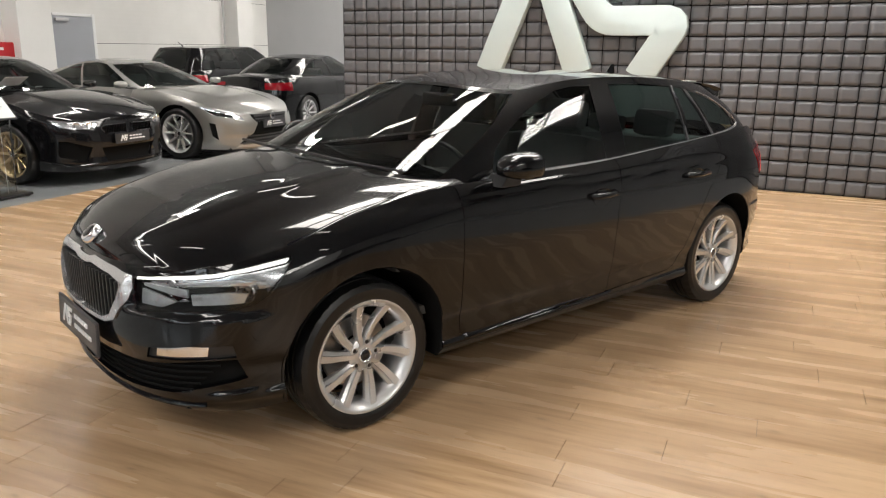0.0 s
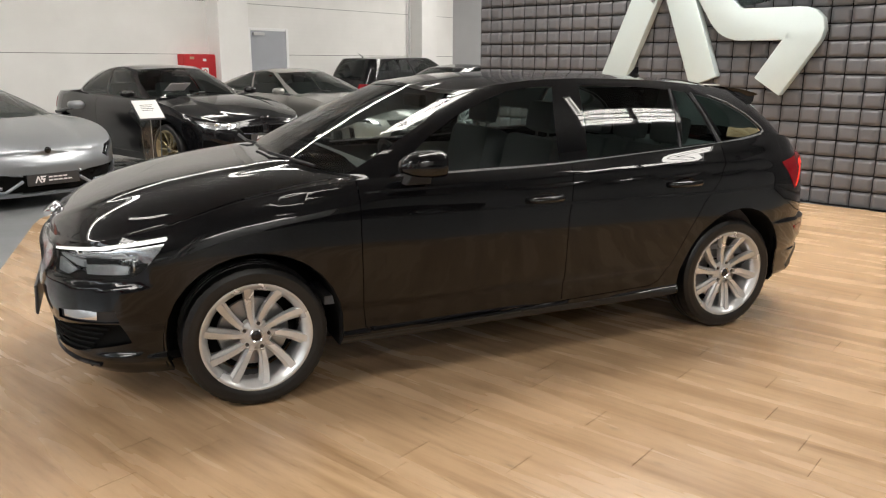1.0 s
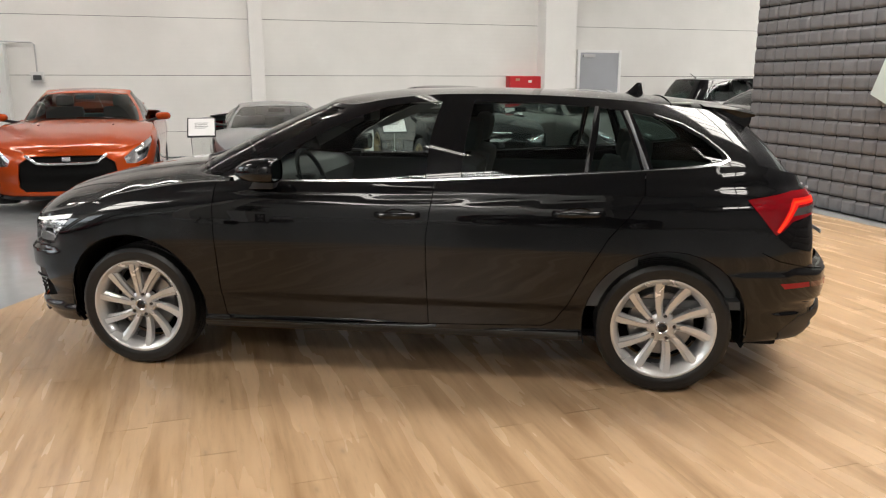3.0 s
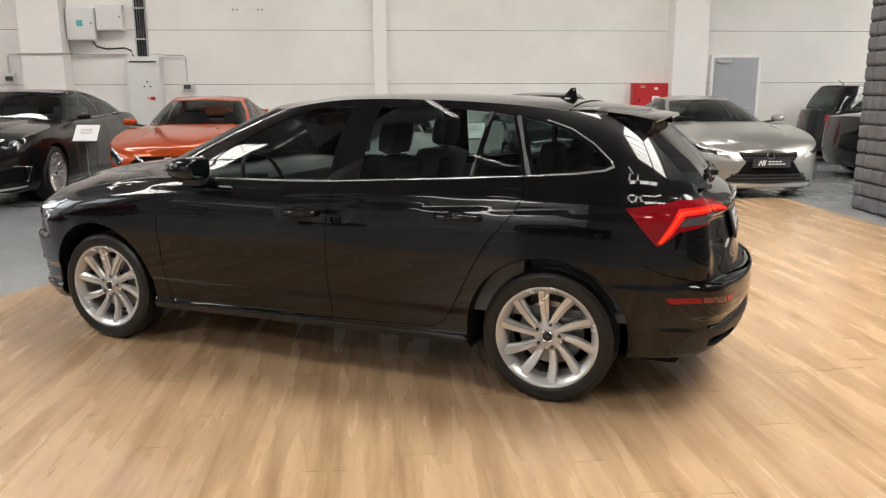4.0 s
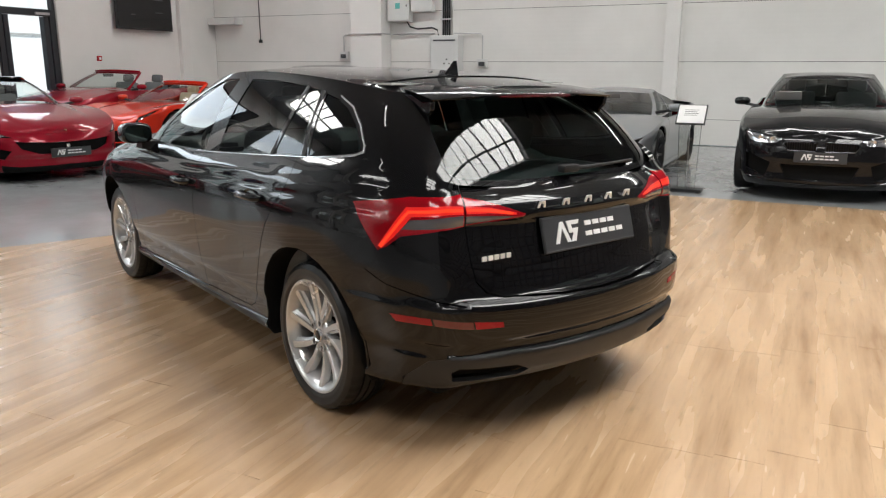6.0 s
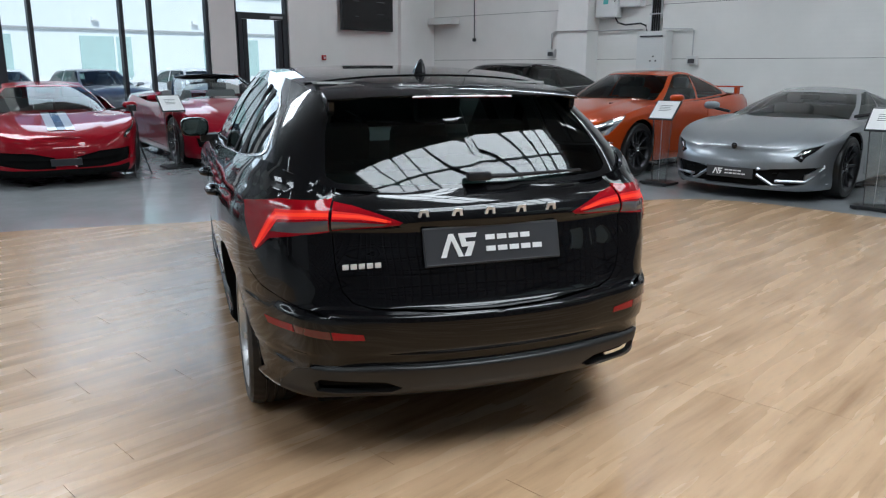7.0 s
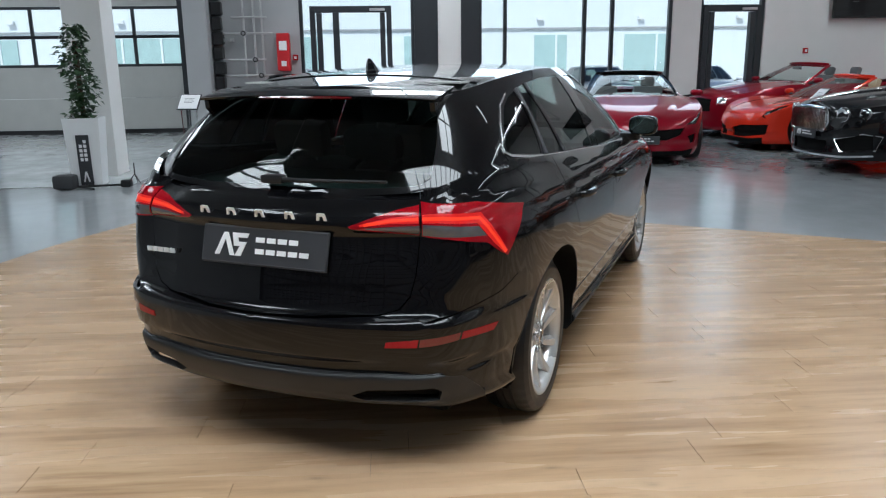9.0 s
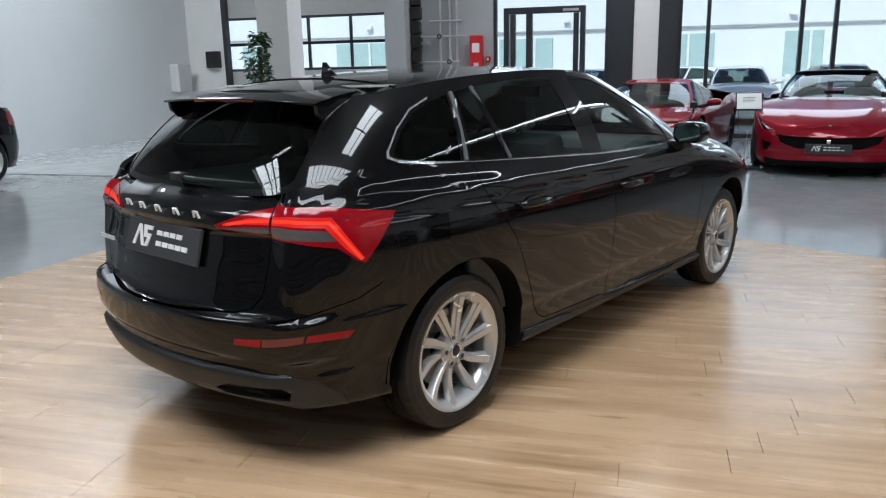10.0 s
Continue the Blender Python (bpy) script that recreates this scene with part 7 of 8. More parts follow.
far_car, NF = other_car("hatchback", "black hatchback by the white wall, tail visible", ROOM @ pose(2.78, 8.7, 0, 0, 0, 180 - 6), 4.3, 1.8, 2.6, BLACK2,
    belt=[(2.15, 0.78), (1.7, 0.9), (1.0, 0.98), (0, 1.0), (-1.2, 1.04), (-2.15, 1.0)], hood=[(2.15, 0.8), (1.9, 0.93), (1.3, 1.03), (0.6, 1.05)], cowl=(1.05, 0.78, 0.3, -1.65, -1.95), roof=(1.48, 0.57, -1.7, 1.42),
    deck=[(-2.15, 1.0), (-1.95, 1.02), (-1.8, 1.03)], low=0.2, spokes=10, wheel=0.33, rim=0.24, plate=False,
    feats=[("tail_lamp_corner", REDLENS, 0.004, [("s", -1.80, 0.97), ("s", -2.0, 0.96), ("s", -2.0, 0.80), ("s", -1.86, 0.82)])])


# ---- lamps under the ceiling ----
def strip_lamp(u, v, turn=0.0):
    t = thing("ceiling_lamp", "slim white twin-tube ceiling lamp, lit", "lamp", ROOM @ pose(u, v, HIGH - 0.55, 0, 0, turn), "ceiling lamps")
    part("housing", box(-0.07, 0.07, -0.62, 0.62, 0.0, 0.05, 0.006), WHITE, t)
    for k in (-0.04, 0.04):
        part("tube", tube([(k, -0.6, -0.015), (k, 0.6, -0.015)], 0.016, 8), TUBE, t)
    for y in (-0.5, 0.5):
        part("wire", tube([(0, y, 0.05), (0, y, 0.54)], 0.004, 5), GALV, t)
    return t


TUBE = emitter("lamp_tube", (1.0, 0.98, 0.94), 14.0)
lamp_a = strip_lamp(-2.8, -3.75)
for u, v in ((-7.9, -3.75), (2.0, -3.75), (6.8, -3.75), (1.5, 0.9), (-8.2, 0.9), (-1.7, 4.5), (-6.6, 4.5), (3.1, 4.5), (-7.6, -7.6), (-2.8, -7.6), (2.0, -7.6), (6.8, -7.6)):
    copy_thing(lamp_a, ROOM @ pose(u, v, HIGH - 0.55))


# ---- padded partition with the large sign ----
PAD = ROOM @ pose(-5.30, 2.0, 0, 0, 0, 85.45)   # x runs along the wall to the right, y into the wall


def padded_wall():
    w = part("wall_padded", box(-6.36, 4.6, 0.06, 0.30, 0, 5.2), UNDER, None, at=PAD)
    tagged(w, "tall partition of stitched charcoal square pads", "wall", "", "structure")
    tw, th = 0.203, 0.1705
    dome = bmesh.new()
    n = 8
    grid = []
    for i in range(n + 1):
        col = []
        for k in range(n + 1):
            x, z = -1 + 2 * i / n, -1 + 2 * k / n
            f = (1 - abs(x) ** 8) * (1 - abs(z) ** 8)
            col.append(dome.verts.new((x * (tw / 2 - 0.004), -0.004 - 0.030 * f**0.6 if f > 0 else 0.0, z * (th / 2 - 0.004))))
        grid.append(col)
    for i in range(n):
        for k in range(n):
            dome.faces.new((grid[i][k], grid[i + 1][k], grid[i + 1][k + 1], grid[i][k + 1]))
    me = bpy.data.meshes.new("pad")
    dome.to_mesh(me)
    dome.free()
    me.materials.append(PADDING)
    me.shade_smooth()
    rest, count = bmesh.new(), 0
    for i in range(53):
        for k in range(30):
            x, z = -6.36 + tw * (i + 0.5), th * (k + 0.5)
            if k < 14 and i < 26 and count < 300:
                ob = new("pad", me)
                ob.parent, ob.location = w, (x, 0.06, z)
                count += 1
            elif x < 4.5:
                t = len(rest.verts)
                rest.from_mesh(me)
                rest.verts.ensure_lookup_table()
                bmesh.ops.translate(rest, verts=rest.verts[t:], vec=(x, 0.06, z))
    ob = part("upper_pads", rest, PADDING, w, smooth="full")
    tagged(ob, kind="stuff")
    # edge strip of half pads on the free end
    for k in range(30):
        e = new("pad", me)
        e.parent = w
        e.matrix_basis = pose(-6.36, 0.18, th * (k + 0.5), 0, 0, -90) @ Matrix.Diagonal((1.15, 1, 1, 1))
    return w


def ribbon(points, width, depth, y):
    """A flat band of even width along points in x and z, with rounded edges."""
    pts = [Vector(p) for p in points]
    left, right = [], []
    for i, p in enumerate(pts):
        a = (p - pts[i - 1]).normalized() if i else None
        b = (pts[i + 1] - p).normalized() if i < len(pts) - 1 else None
        d = (a + b).normalized() if a and b else (a or b)
        nrm = Vector((-d.y, d.x))
        k = width / 2 / max(0.35, nrm.dot(Vector((-(a or b).y, (a or b).x))))
        left.append(p + nrm * k)
        right.append(p - nrm * k)
    return [(v.x, v.y) for v in left + right[::-1]]


def bend(pts, r, n=6):
    out = [pts[0]]
    for a, b, c in zip(pts, pts[1:], pts[2:]):
        a, b, c = Vector(a), Vector(b), Vector(c)
        p0, p1 = b + (a - b).normalized() * r, b + (c - b).normalized() * r
        for k in range(n + 1):
            u = k / n
            v = (1 - u) ** 2 * p0 + 2 * u * (1 - u) * b + u * u * p1
            out.append((v.x, v.y))
    return out + [pts[-1]]


padded_wall()
sign = thing("wall_sign", "large glossy white sign of two bent ribbon shapes on pads", "sign", PAD)
arch = bend([(-3.98, 1.26), (-3.50, 2.40), (-3.20, 2.40), (-2.76, 1.26)], 0.12)
part("arch_shape", prism(ribbon(arch, 0.34, 0.1, 0), -0.10, 0.02, 0.012), SIGNWHITE, sign, smooth=True)
bent = bend([(-1.2, 2.42), (-2.86, 2.42), (-2.50, 1.88), (-1.60, 1.88), (-2.02, 1.22)], 0.16)
part("bent_shape", prism(ribbon(bent, 0.34, 0.1, 0), -0.10, 0.02, 0.012), SIGNWHITE, sign, smooth=True)


# ---- sign stands beside the cars ----
def sign_stand(u, v, turn, h=0.92):
    t = thing("sign_stand", "clear acrylic sign stand with white sheet on black base", "sign stand", ROOM @ pose(u, v, 0, 0, 0, turn), "sign stands")
    part("base", box(-0.19, 0.19, -0.14, 0.14, 0.0, 0.028, 0.004), PLASTIC, t)
    part("clear_body", prism([(-0.10, 0.028), (0.10, 0.028), (0.13, h - 0.10), (-0.13, h - 0.10)], -0.012, 0.012, 0.002), CLEAR, t)
    for s_ in (-1, 1):
        part("edge", tube([(s_ * 0.10, -0.013, 0.03), (s_ * 0.13, -0.013, h - 0.1)], 0.003, 4), TRIMGREY, t)
    part("edge", tube([(0.0, -0.014, 0.03), (0.0, -0.014, h - 0.1)], 0.003, 4), GALV, t)
    for s_ in (-1, 1):
        part("foot", box(s_ * 0.15 - 0.02, s_ * 0.15 + 0.02, -0.12, -0.09, -0.012, 0.0), PLASTIC, t)
    tilt = pose(0, -0.07, h - 0.12, -42, 0, 0)
    part("frame", box(-0.17, 0.17, 0.0, 0.02, -0.005, 0.29, 0.004), FRAME, t, at=tilt)
    sh = part("sheet", box(-0.155, 0.155, -0.003, 0.0, 0.01, 0.275), PAPER, t, at=tilt)
    for k in range(4):
        part("printed_bar", box(-0.08, 0.08 - 0.02 * (k % 2), -0.0045, -0.0032, 0.20 - 0.026 * k, 0.206 - 0.026 * k), TRIMGREY, sh)
    return t


STANDS = [(-1.30, -5.72, 180), (1.15, -5.70, 176), (3.82, -5.78, 178), (6.45, -5.72, 172), (-4.05, -8.1, 180), (6.95, 0.5, 262), (6.85, -2.15, 268), (7.66, 3.58, 258)]
first = None
for u, v, a in STANDS:
    if first is None:
        first = sign_stand(u, v, a)
    else:
        copy_thing(first, ROOM @ pose(u, v, 0, 0, 0, a))


# ---- on the panelled wall ----
def steel_door():
    d = tagged(part("door_1", box(-8.12, -7.15, BACK, BACK + 0.05, 0.0, 2.09, 0.004), GREYDOOR, None, "plain grey steel door in white frame", at=ROOM), "", "door", "", "structure")
    for a, b, c, e in ((-8.19, -8.125, 0, 2.15), (-7.145, -7.08, 0, 2.15), (-8.12, -7.15, 2.095, 2.15)):
        part("door_frame", box(a, b, BACK, BACK + 0.06, c, e, 0.004), WHITE, d)
    part("door_closer", box(-7.5, -7.2, BACK + 0.05, BACK + 0.10, 1.99, 2.05, 0.006), GALV, d)
    part("door_handle", tube([(-8.0, BACK + 0.05, 1.03), (-8.0, BACK + 0.10, 1.03), (-7.88, BACK + 0.10, 1.03)], 0.01, 8), GALV, d)


steel_door()
hyd = thing("hydrant_cabinet", "red steel hydrant cabinet with white symbols on wall", "cabinet", ROOM)
part("body", box(-6.36, -5.36, BACK, BACK + 0.22, 0.85, 1.57, 0.01), RED, hyd)
part("door", box(-6.22, -5.38, BACK + 0.221, BACK + 0.235, 0.87, 1.55, 0.004), RED, hyd)
part("yellow_label", box(-5.60, -5.50, BACK + 0.236, BACK + 0.239, 1.47, 1.52), GOLDRIM, hyd)
part("white_symbol", box(-5.92, -5.76, BACK + 0.236, BACK + 0.239, 1.14, 1.30), WHITE, hyd)
part("red_reel", lathe([(0.03, 0.0), (0.05, 0.0), (0.05, 0.003), (0.03, 0.003)], 16, None, pose(-5.84, BACK + 0.239, 1.22)), RED, hyd)
part("white_label", box(-5.88, -5.80, BACK + 0.236, BACK + 0.239, 1.43, 1.48), WHITE, hyd)
part("latch", box(-5.5, -5.46, BACK + 0.236, BACK + 0.25, 1.18, 1.24, 0.004), PLASTIC, hyd)
dp = thing("downpipe", "thin galvanised pipe fixed up the wall", "pipe", ROOM)
part("pipe", tube([(-6.20, BACK + 0.09, 1.57), (-6.20, BACK + 0.09, HIGH - 0.01)], 0.028, 10), GALV, dp, smooth=True)
for z in (2.3, 3.4, 4.5):
    part("clamp", tube([(-6.20, BACK + 0.09, z), (-6.20, BACK + 0.09, z + 0.04)], 0.036, 10), GALV, dp)
dp2 = copy_thing(dp, ROOM @ pose(-6.05, 0, 0))


def electric():
    for nm, u0, u1, z0, z1, dep, lab in (("fuse_box", 5.62, 6.17, 2.43, 3.05, 0.2, "grey electrical box with turquoise label"), ("fuse_box", 5.08, 5.60, 2.62, 3.12, 0.16, "grey electrical box with closed lid")):
        b = thing(nm, lab, "electrical box", ROOM, "electrical boxes")
        part("body", box(u0, u1, BACK, BACK + dep, z0, z1, 0.01), CABINET, b)
        part("lid", box(u0 + 0.02, u1 - 0.02, BACK + dep + 0.001, BACK + dep + 0.014, z0 + 0.02, z1 - 0.02, 0.004), CABINET, b)
        part("lock", box(u0 + 0.05, u0 + 0.07, BACK + dep + 0.015, BACK + dep + 0.022, (z0 + z1) / 2, (z0 + z1) / 2 + 0.04), PLASTIC, b)
        if u0 > 5.6:
            part("turquoise_label", box(5.84, 5.96, BACK + dep + 0.015, BACK + dep + 0.018, 2.70, 2.82), TURQ, b)
    c = thing("switch_cabinet", "tall light-grey switch cabinet against the wall", "cabinet", ROOM)
    part("body", box(4.40, 5.06, BACK, BACK + 0.28, 0.0, 2.12, 0.01), CABINET, c)
    part("door", box(4.44, 5.02, BACK + 0.281, BACK + 0.295, 0.12, 2.06, 0.004), CABINET, c)
    part("top_bar", box(4.46, 4.98, BACK + 0.296, BACK + 0.31, 2.0, 2.03, 0.004), TRIMGREY, c)
    for u, z, m in ((4.66, 1.62, PLASTIC), (4.60, 1.53, PLASTIC), (4.72, 1.53, PLASTIC), (4.66, 1.30, RED)):
        part("button", lathe([(0, 0.015), (0.014, 0.014), (0.018, 0.0)], 14, None, pose(u, BACK + 0.296, z)), m, c)
    part("warning_label", box(4.52, 4.62, BACK + 0.296, BACK + 0.299, 1.26, 1.33), RED, c)
    d = thing("cable_tray", "dark vertical cable tray up the wall", "cable tray", ROOM)
    part("tray", box(4.66, 4.90, BACK, BACK + 0.05, 2.13, HIGH - 0.01), GALV, d)
    for k in range(4):
        part("cable", tube([(4.70 + 0.05 * k, BACK + 0.07, 2.125), (4.70 + 0.05 * k, BACK + 0.07, HIGH - 0.01)], 0.018, 8), PLASTIC, d)
    for k in range(6):
        part("strap", box(4.65, 4.91, BACK + 0.05, BACK + 0.095, 2.45 + 0.6 * k, 2.48 + 0.6 * k), GALV, d)
    e = thing("cable", "black cable looping from box to tray", "cable", ROOM)
    part("bent_cable", tube([(5.72, BACK + 0.1, 2.43), (5.64, BACK + 0.12, 2.32), (5.45, BACK + 0.12, 2.27), (5.1, BACK + 0.11, 2.29), (4.98, BACK + 0.1, 2.24), (4.95, BACK + 0.1, 2.125)], 0.018, 8), PLASTIC, e, smooth=True)
    f = thing("conduit", "grey conduit along the wall to sockets", "conduit", ROOM)
    part("pipe", tube([(7.42, BACK + 0.05, 1.80), (7.42, BACK + 0.05, 2.13), (7.38, BACK + 0.05, 2.17), (7.05, BACK + 0.05, 2.17), (7.04, BACK + 0.44, 2.17), (6.16, BACK + 0.44, 2.17), (6.15, BACK + 0.05, 2.17), (5.08, BACK + 0.05, 2.17)], 0.014, 8), GALV, f, smooth=True)
    part("pipe", tube([(4.60, BACK + 0.06, 2.17), (3.97, BACK + 0.05, 2.15), (3.93, BACK + 0.05, 2.11), (3.93, BACK + 0.05, 1.62)], 0.014, 8), GALV, f, smooth=True)
    for u, z in ((7.42, 1.72), (3.93, 1.55)):
        s = thing("wall_socket", "grey surface-mounted power socket", "socket", ROOM, "sockets")
        part("body", box(u - 0.11, u + 0.11, BACK, BACK + 0.08, z - 0.10, z + 0.08, 0.01), CABINET, s)
        part("flap", box(u - 0.07, u + 0.07, BACK + 0.081, BACK + 0.10, z - 0.07, z + 0.02, 0.006), TRIMGREY, s)
    for u in (2.4, 2.9):
        s = thing("wall_bolt", "pair of small bolts in the panel", "bolt", ROOM, "bolts")
        for k in (-0.04, 0.04):
            part("bolt", lathe([(0, 0.012), (0.014, 0.01), (0.016, 0.0)], 8, None, pose(u + k, BACK, 3.05)), PLASTIC, s)
    h = thing("hanging_cable", "thin cable hanging down the wall with plug", "cable", ROOM)
    part("wire", tube([(9.85, BACK + 0.04, HIGH), (9.86, BACK + 0.04, 3.4), (9.84, BACK + 0.04, 2.1)], 0.012, 6), TRIMGREY, h)
    part("plug", box(9.80, 9.88, BACK + 0.01, BACK + 0.07, 2.02, 2.10, 0.01), PLASTIC, h)
    sf_ = thing("wall_box", "long low white box mounted high in corner", "box", ROOM)
    part("body", box(10.4, 11.25, BACK, BACK + 0.3, 2.46, 2.62, 0.01), CABINET, sf_)


TURQ = surface("turquoise_label", (0.1, 0.42, 0.40), 0.5, relief=0)
electric()
tv = thing("television", "black wall-mounted screen switched to dark menu", "television", ROOM)
part("housing", box(GLAZED - 0.16, GLAZED - 0.10, -10.15, -8.55, 2.24, 3.14, 0.008), PLASTIC, tv)
part("screen", box(GLAZED - 0.166, GLAZED - 0.161, -10.12, -8.58, 2.28, 3.11), GLOSSBLACK, tv)
for v, z, w_ in ((-9.0, 2.90, 0.18), (-9.75, 2.90, 0.26), (-9.75, 2.62, 0.22), (-9.0, 2.55, 0.12)):
    part("menu_bar", box(GLAZED - 0.169, GLAZED - 0.1665, v - w_ / 2, v + w_ / 2, z, z + 0.02), TRIMGREY, tv)
part("bracket", box(GLAZED - 0.099, GLAZED, -9.6, -9.1, 2.5, 2.9), PLASTIC, tv)
call = thing("fire_call_point", "small red fire call point on the wall", "call point", ROOM, "call points")
part("body", box(GLAZED - 0.05, GLAZED, -8.16, -8.06, 1.55, 1.66, 0.008), RED, call)
part("glass", box(GLAZED - 0.054, GLAZED - 0.051, -8.135, -8.085, 1.58, 1.63), WHITE, call)
cc = copy_thing(call, ROOM @ pose(0, 10.45, -0.02))
ext = thing("extinguisher_cabinet", "narrow red fire-extinguisher cabinet on the wall", "cabinet", ROOM)
part("body", box(GLAZED - 0.2, GLAZED, 2.43, 2.68, 1.33, 2.05, 0.02), RED, ext)
part("window", box(GLAZED - 0.206, GLAZED - 0.201, 2.48, 2.63, 1.72, 1.90), WHITE, ext)
part("label", box(GLAZED - 0.206, GLAZED - 0.201, 2.50, 2.60, 1.42, 1.52), WHITE, ext)


# ---- pipes and rack by the gate ----
def pipework():
    p = thing("pipework", "grey heating pipes with valves on the wall", "pipework", ROOM)
    x = GLAZED - 0.12
    for v in (2.95, 3.1, 3.3):
        part("riser", tube([(x, v, 1.2), (x, v, 5.0)], 0.022, 8), GALV, p, smooth=True)
    for z, v0, v1 in ((2.05, 2.75, 3.85), (1.55, 2.9, 3.75), (1.25, 2.75, 3.7), (2.35, 2.85, 3.5)):
        part("branch", tube([(x - 0.03, v0, z), (x - 0.03, v1, z), (x, v1 + 0.03, z)], 0.02, 8), GALV, p, smooth=True)
    for v, z in ((3.1, 1.55), (3.3, 2.05), (3.0, 1.25)):
        vb = part("valve", lathe([(0.0, -0.07), (0.035, -0.06), (0.045, 0), (0.035, 0.06), (0, 0.07)], 12, None, pose(x - 0.04, v, z)), STEEL, p, smooth=True)
        part("valve_wheel", lathe([(0.03, 0), (0.045, 0.008), (0.05, 0), (0.045, -0.008)], 12, None, pose(x - 0.10, v, z, 0, 0, 90)), PLASTIC, p)
    for v in (3.55, 3.72):
        part("wall_clip", box(x - 0.02, GLAZED, v - 0.03, v + 0.03, 1.9, 1.96), GALV, p)
    r = thing("door_motor", "dark gate gear with stacked housings on column", "motor", ROOM)
    for k in range(9):
        part("housing", box(GLAZED - 0.22, GLAZED - 0.02, 3.72 - 0.02 * (k % 2), 3.90, 1.0 + 0.28 * k, 1.24 + 0.28 * k, 0.02), PLASTIC, r)


pipework()
structure("column_3", box(GLAZED - 0.5, GLAZED, 3.92, 4.36, 0, HIGH, 0.01), COLUMN_SHADEWALL, "mid grey steel column beside the gate")


def gate():
    x, v0, v1 = GAR, 4.97, 9.34
    g = tagged(part("gate", box(x + 0.10, x + 0.16, v0, v1, -0.012, 0.08), PLASTIC, None, "sectional garage gate with two rows of windows", at=ROOM), "", "gate", "", "structure")
    for z0, z1 in ((0.085, 0.77), (0.775, 1.45)):
        part("gate_panel", box(x + 0.10, x + 0.15, v0 + 0.01, v1 - 0.01, z0, z1, 0.006), GATEGREY, g)
    step = (v1 - v0 - 0.02) / 4
    for z0, z1 in ((1.48, 2.085), (2.095, 2.70)):
        for k in range(5):
            v = v0 + 0.01 + k * step
            if k < 4:
                o = part("pane", box(x + 0.12, x + 0.126, v + 0.03, v + step - 0.03, z0 + 0.03, z1 - 0.03), PANE, g)
                o.visible_shadow = False
            part("gate_post", box(x + 0.10, x + 0.15, max(v0, v - 0.035), min(v1, v + 0.035), z0, z1, 0.003), FRAME, g)
        for z in (z0, z1):
            part("gate_rail", box(x + 0.095, x + 0.152, v0 + 0.01, v1 - 0.01, z - 0.03, z + 0.03, 0.003), FRAME, g)
    part("gate_panel", box(x + 0.10, x + 0.15, v0 + 0.01, v1 - 0.01, 2.735, 3.3, 0.006), GATEGREY, g)
    part("gate_panel", box(x + 0.10, x + 0.15, v0 + 0.01, v1 - 0.01, 3.305, 3.5, 0.006), GATEGREY, g)
    for v in (v0 + 0.03, v1 - 0.03):
        part("guide_rail", box(x - 0.09, x + 0.09, v - 0.05, v + 0.05, 0.0, 3.5, 0.004), FRAME, g)


GATEGREY = surface("gate_panel_grey", (0.46, 0.46, 0.44), 0.45, relief=0.03, vary=0.05)
gate()
structure("column_4", box(6.15, 6.62, 4.22, 4.72, -0.012, HIGH, 0.01), PLASTER, "white painted column beside a planter")
structure("trim_3", box(5.18, 5.22, 4.0, NORTH, -0.012, -0.004), GALV, "metal strip between two floor fields")
structure("floor_2", box(5.22, GAR, 3.75, NORTH, -0.0118, -0.006), EPOXYLIGHT, "lighter grey polished floor field by the gate")


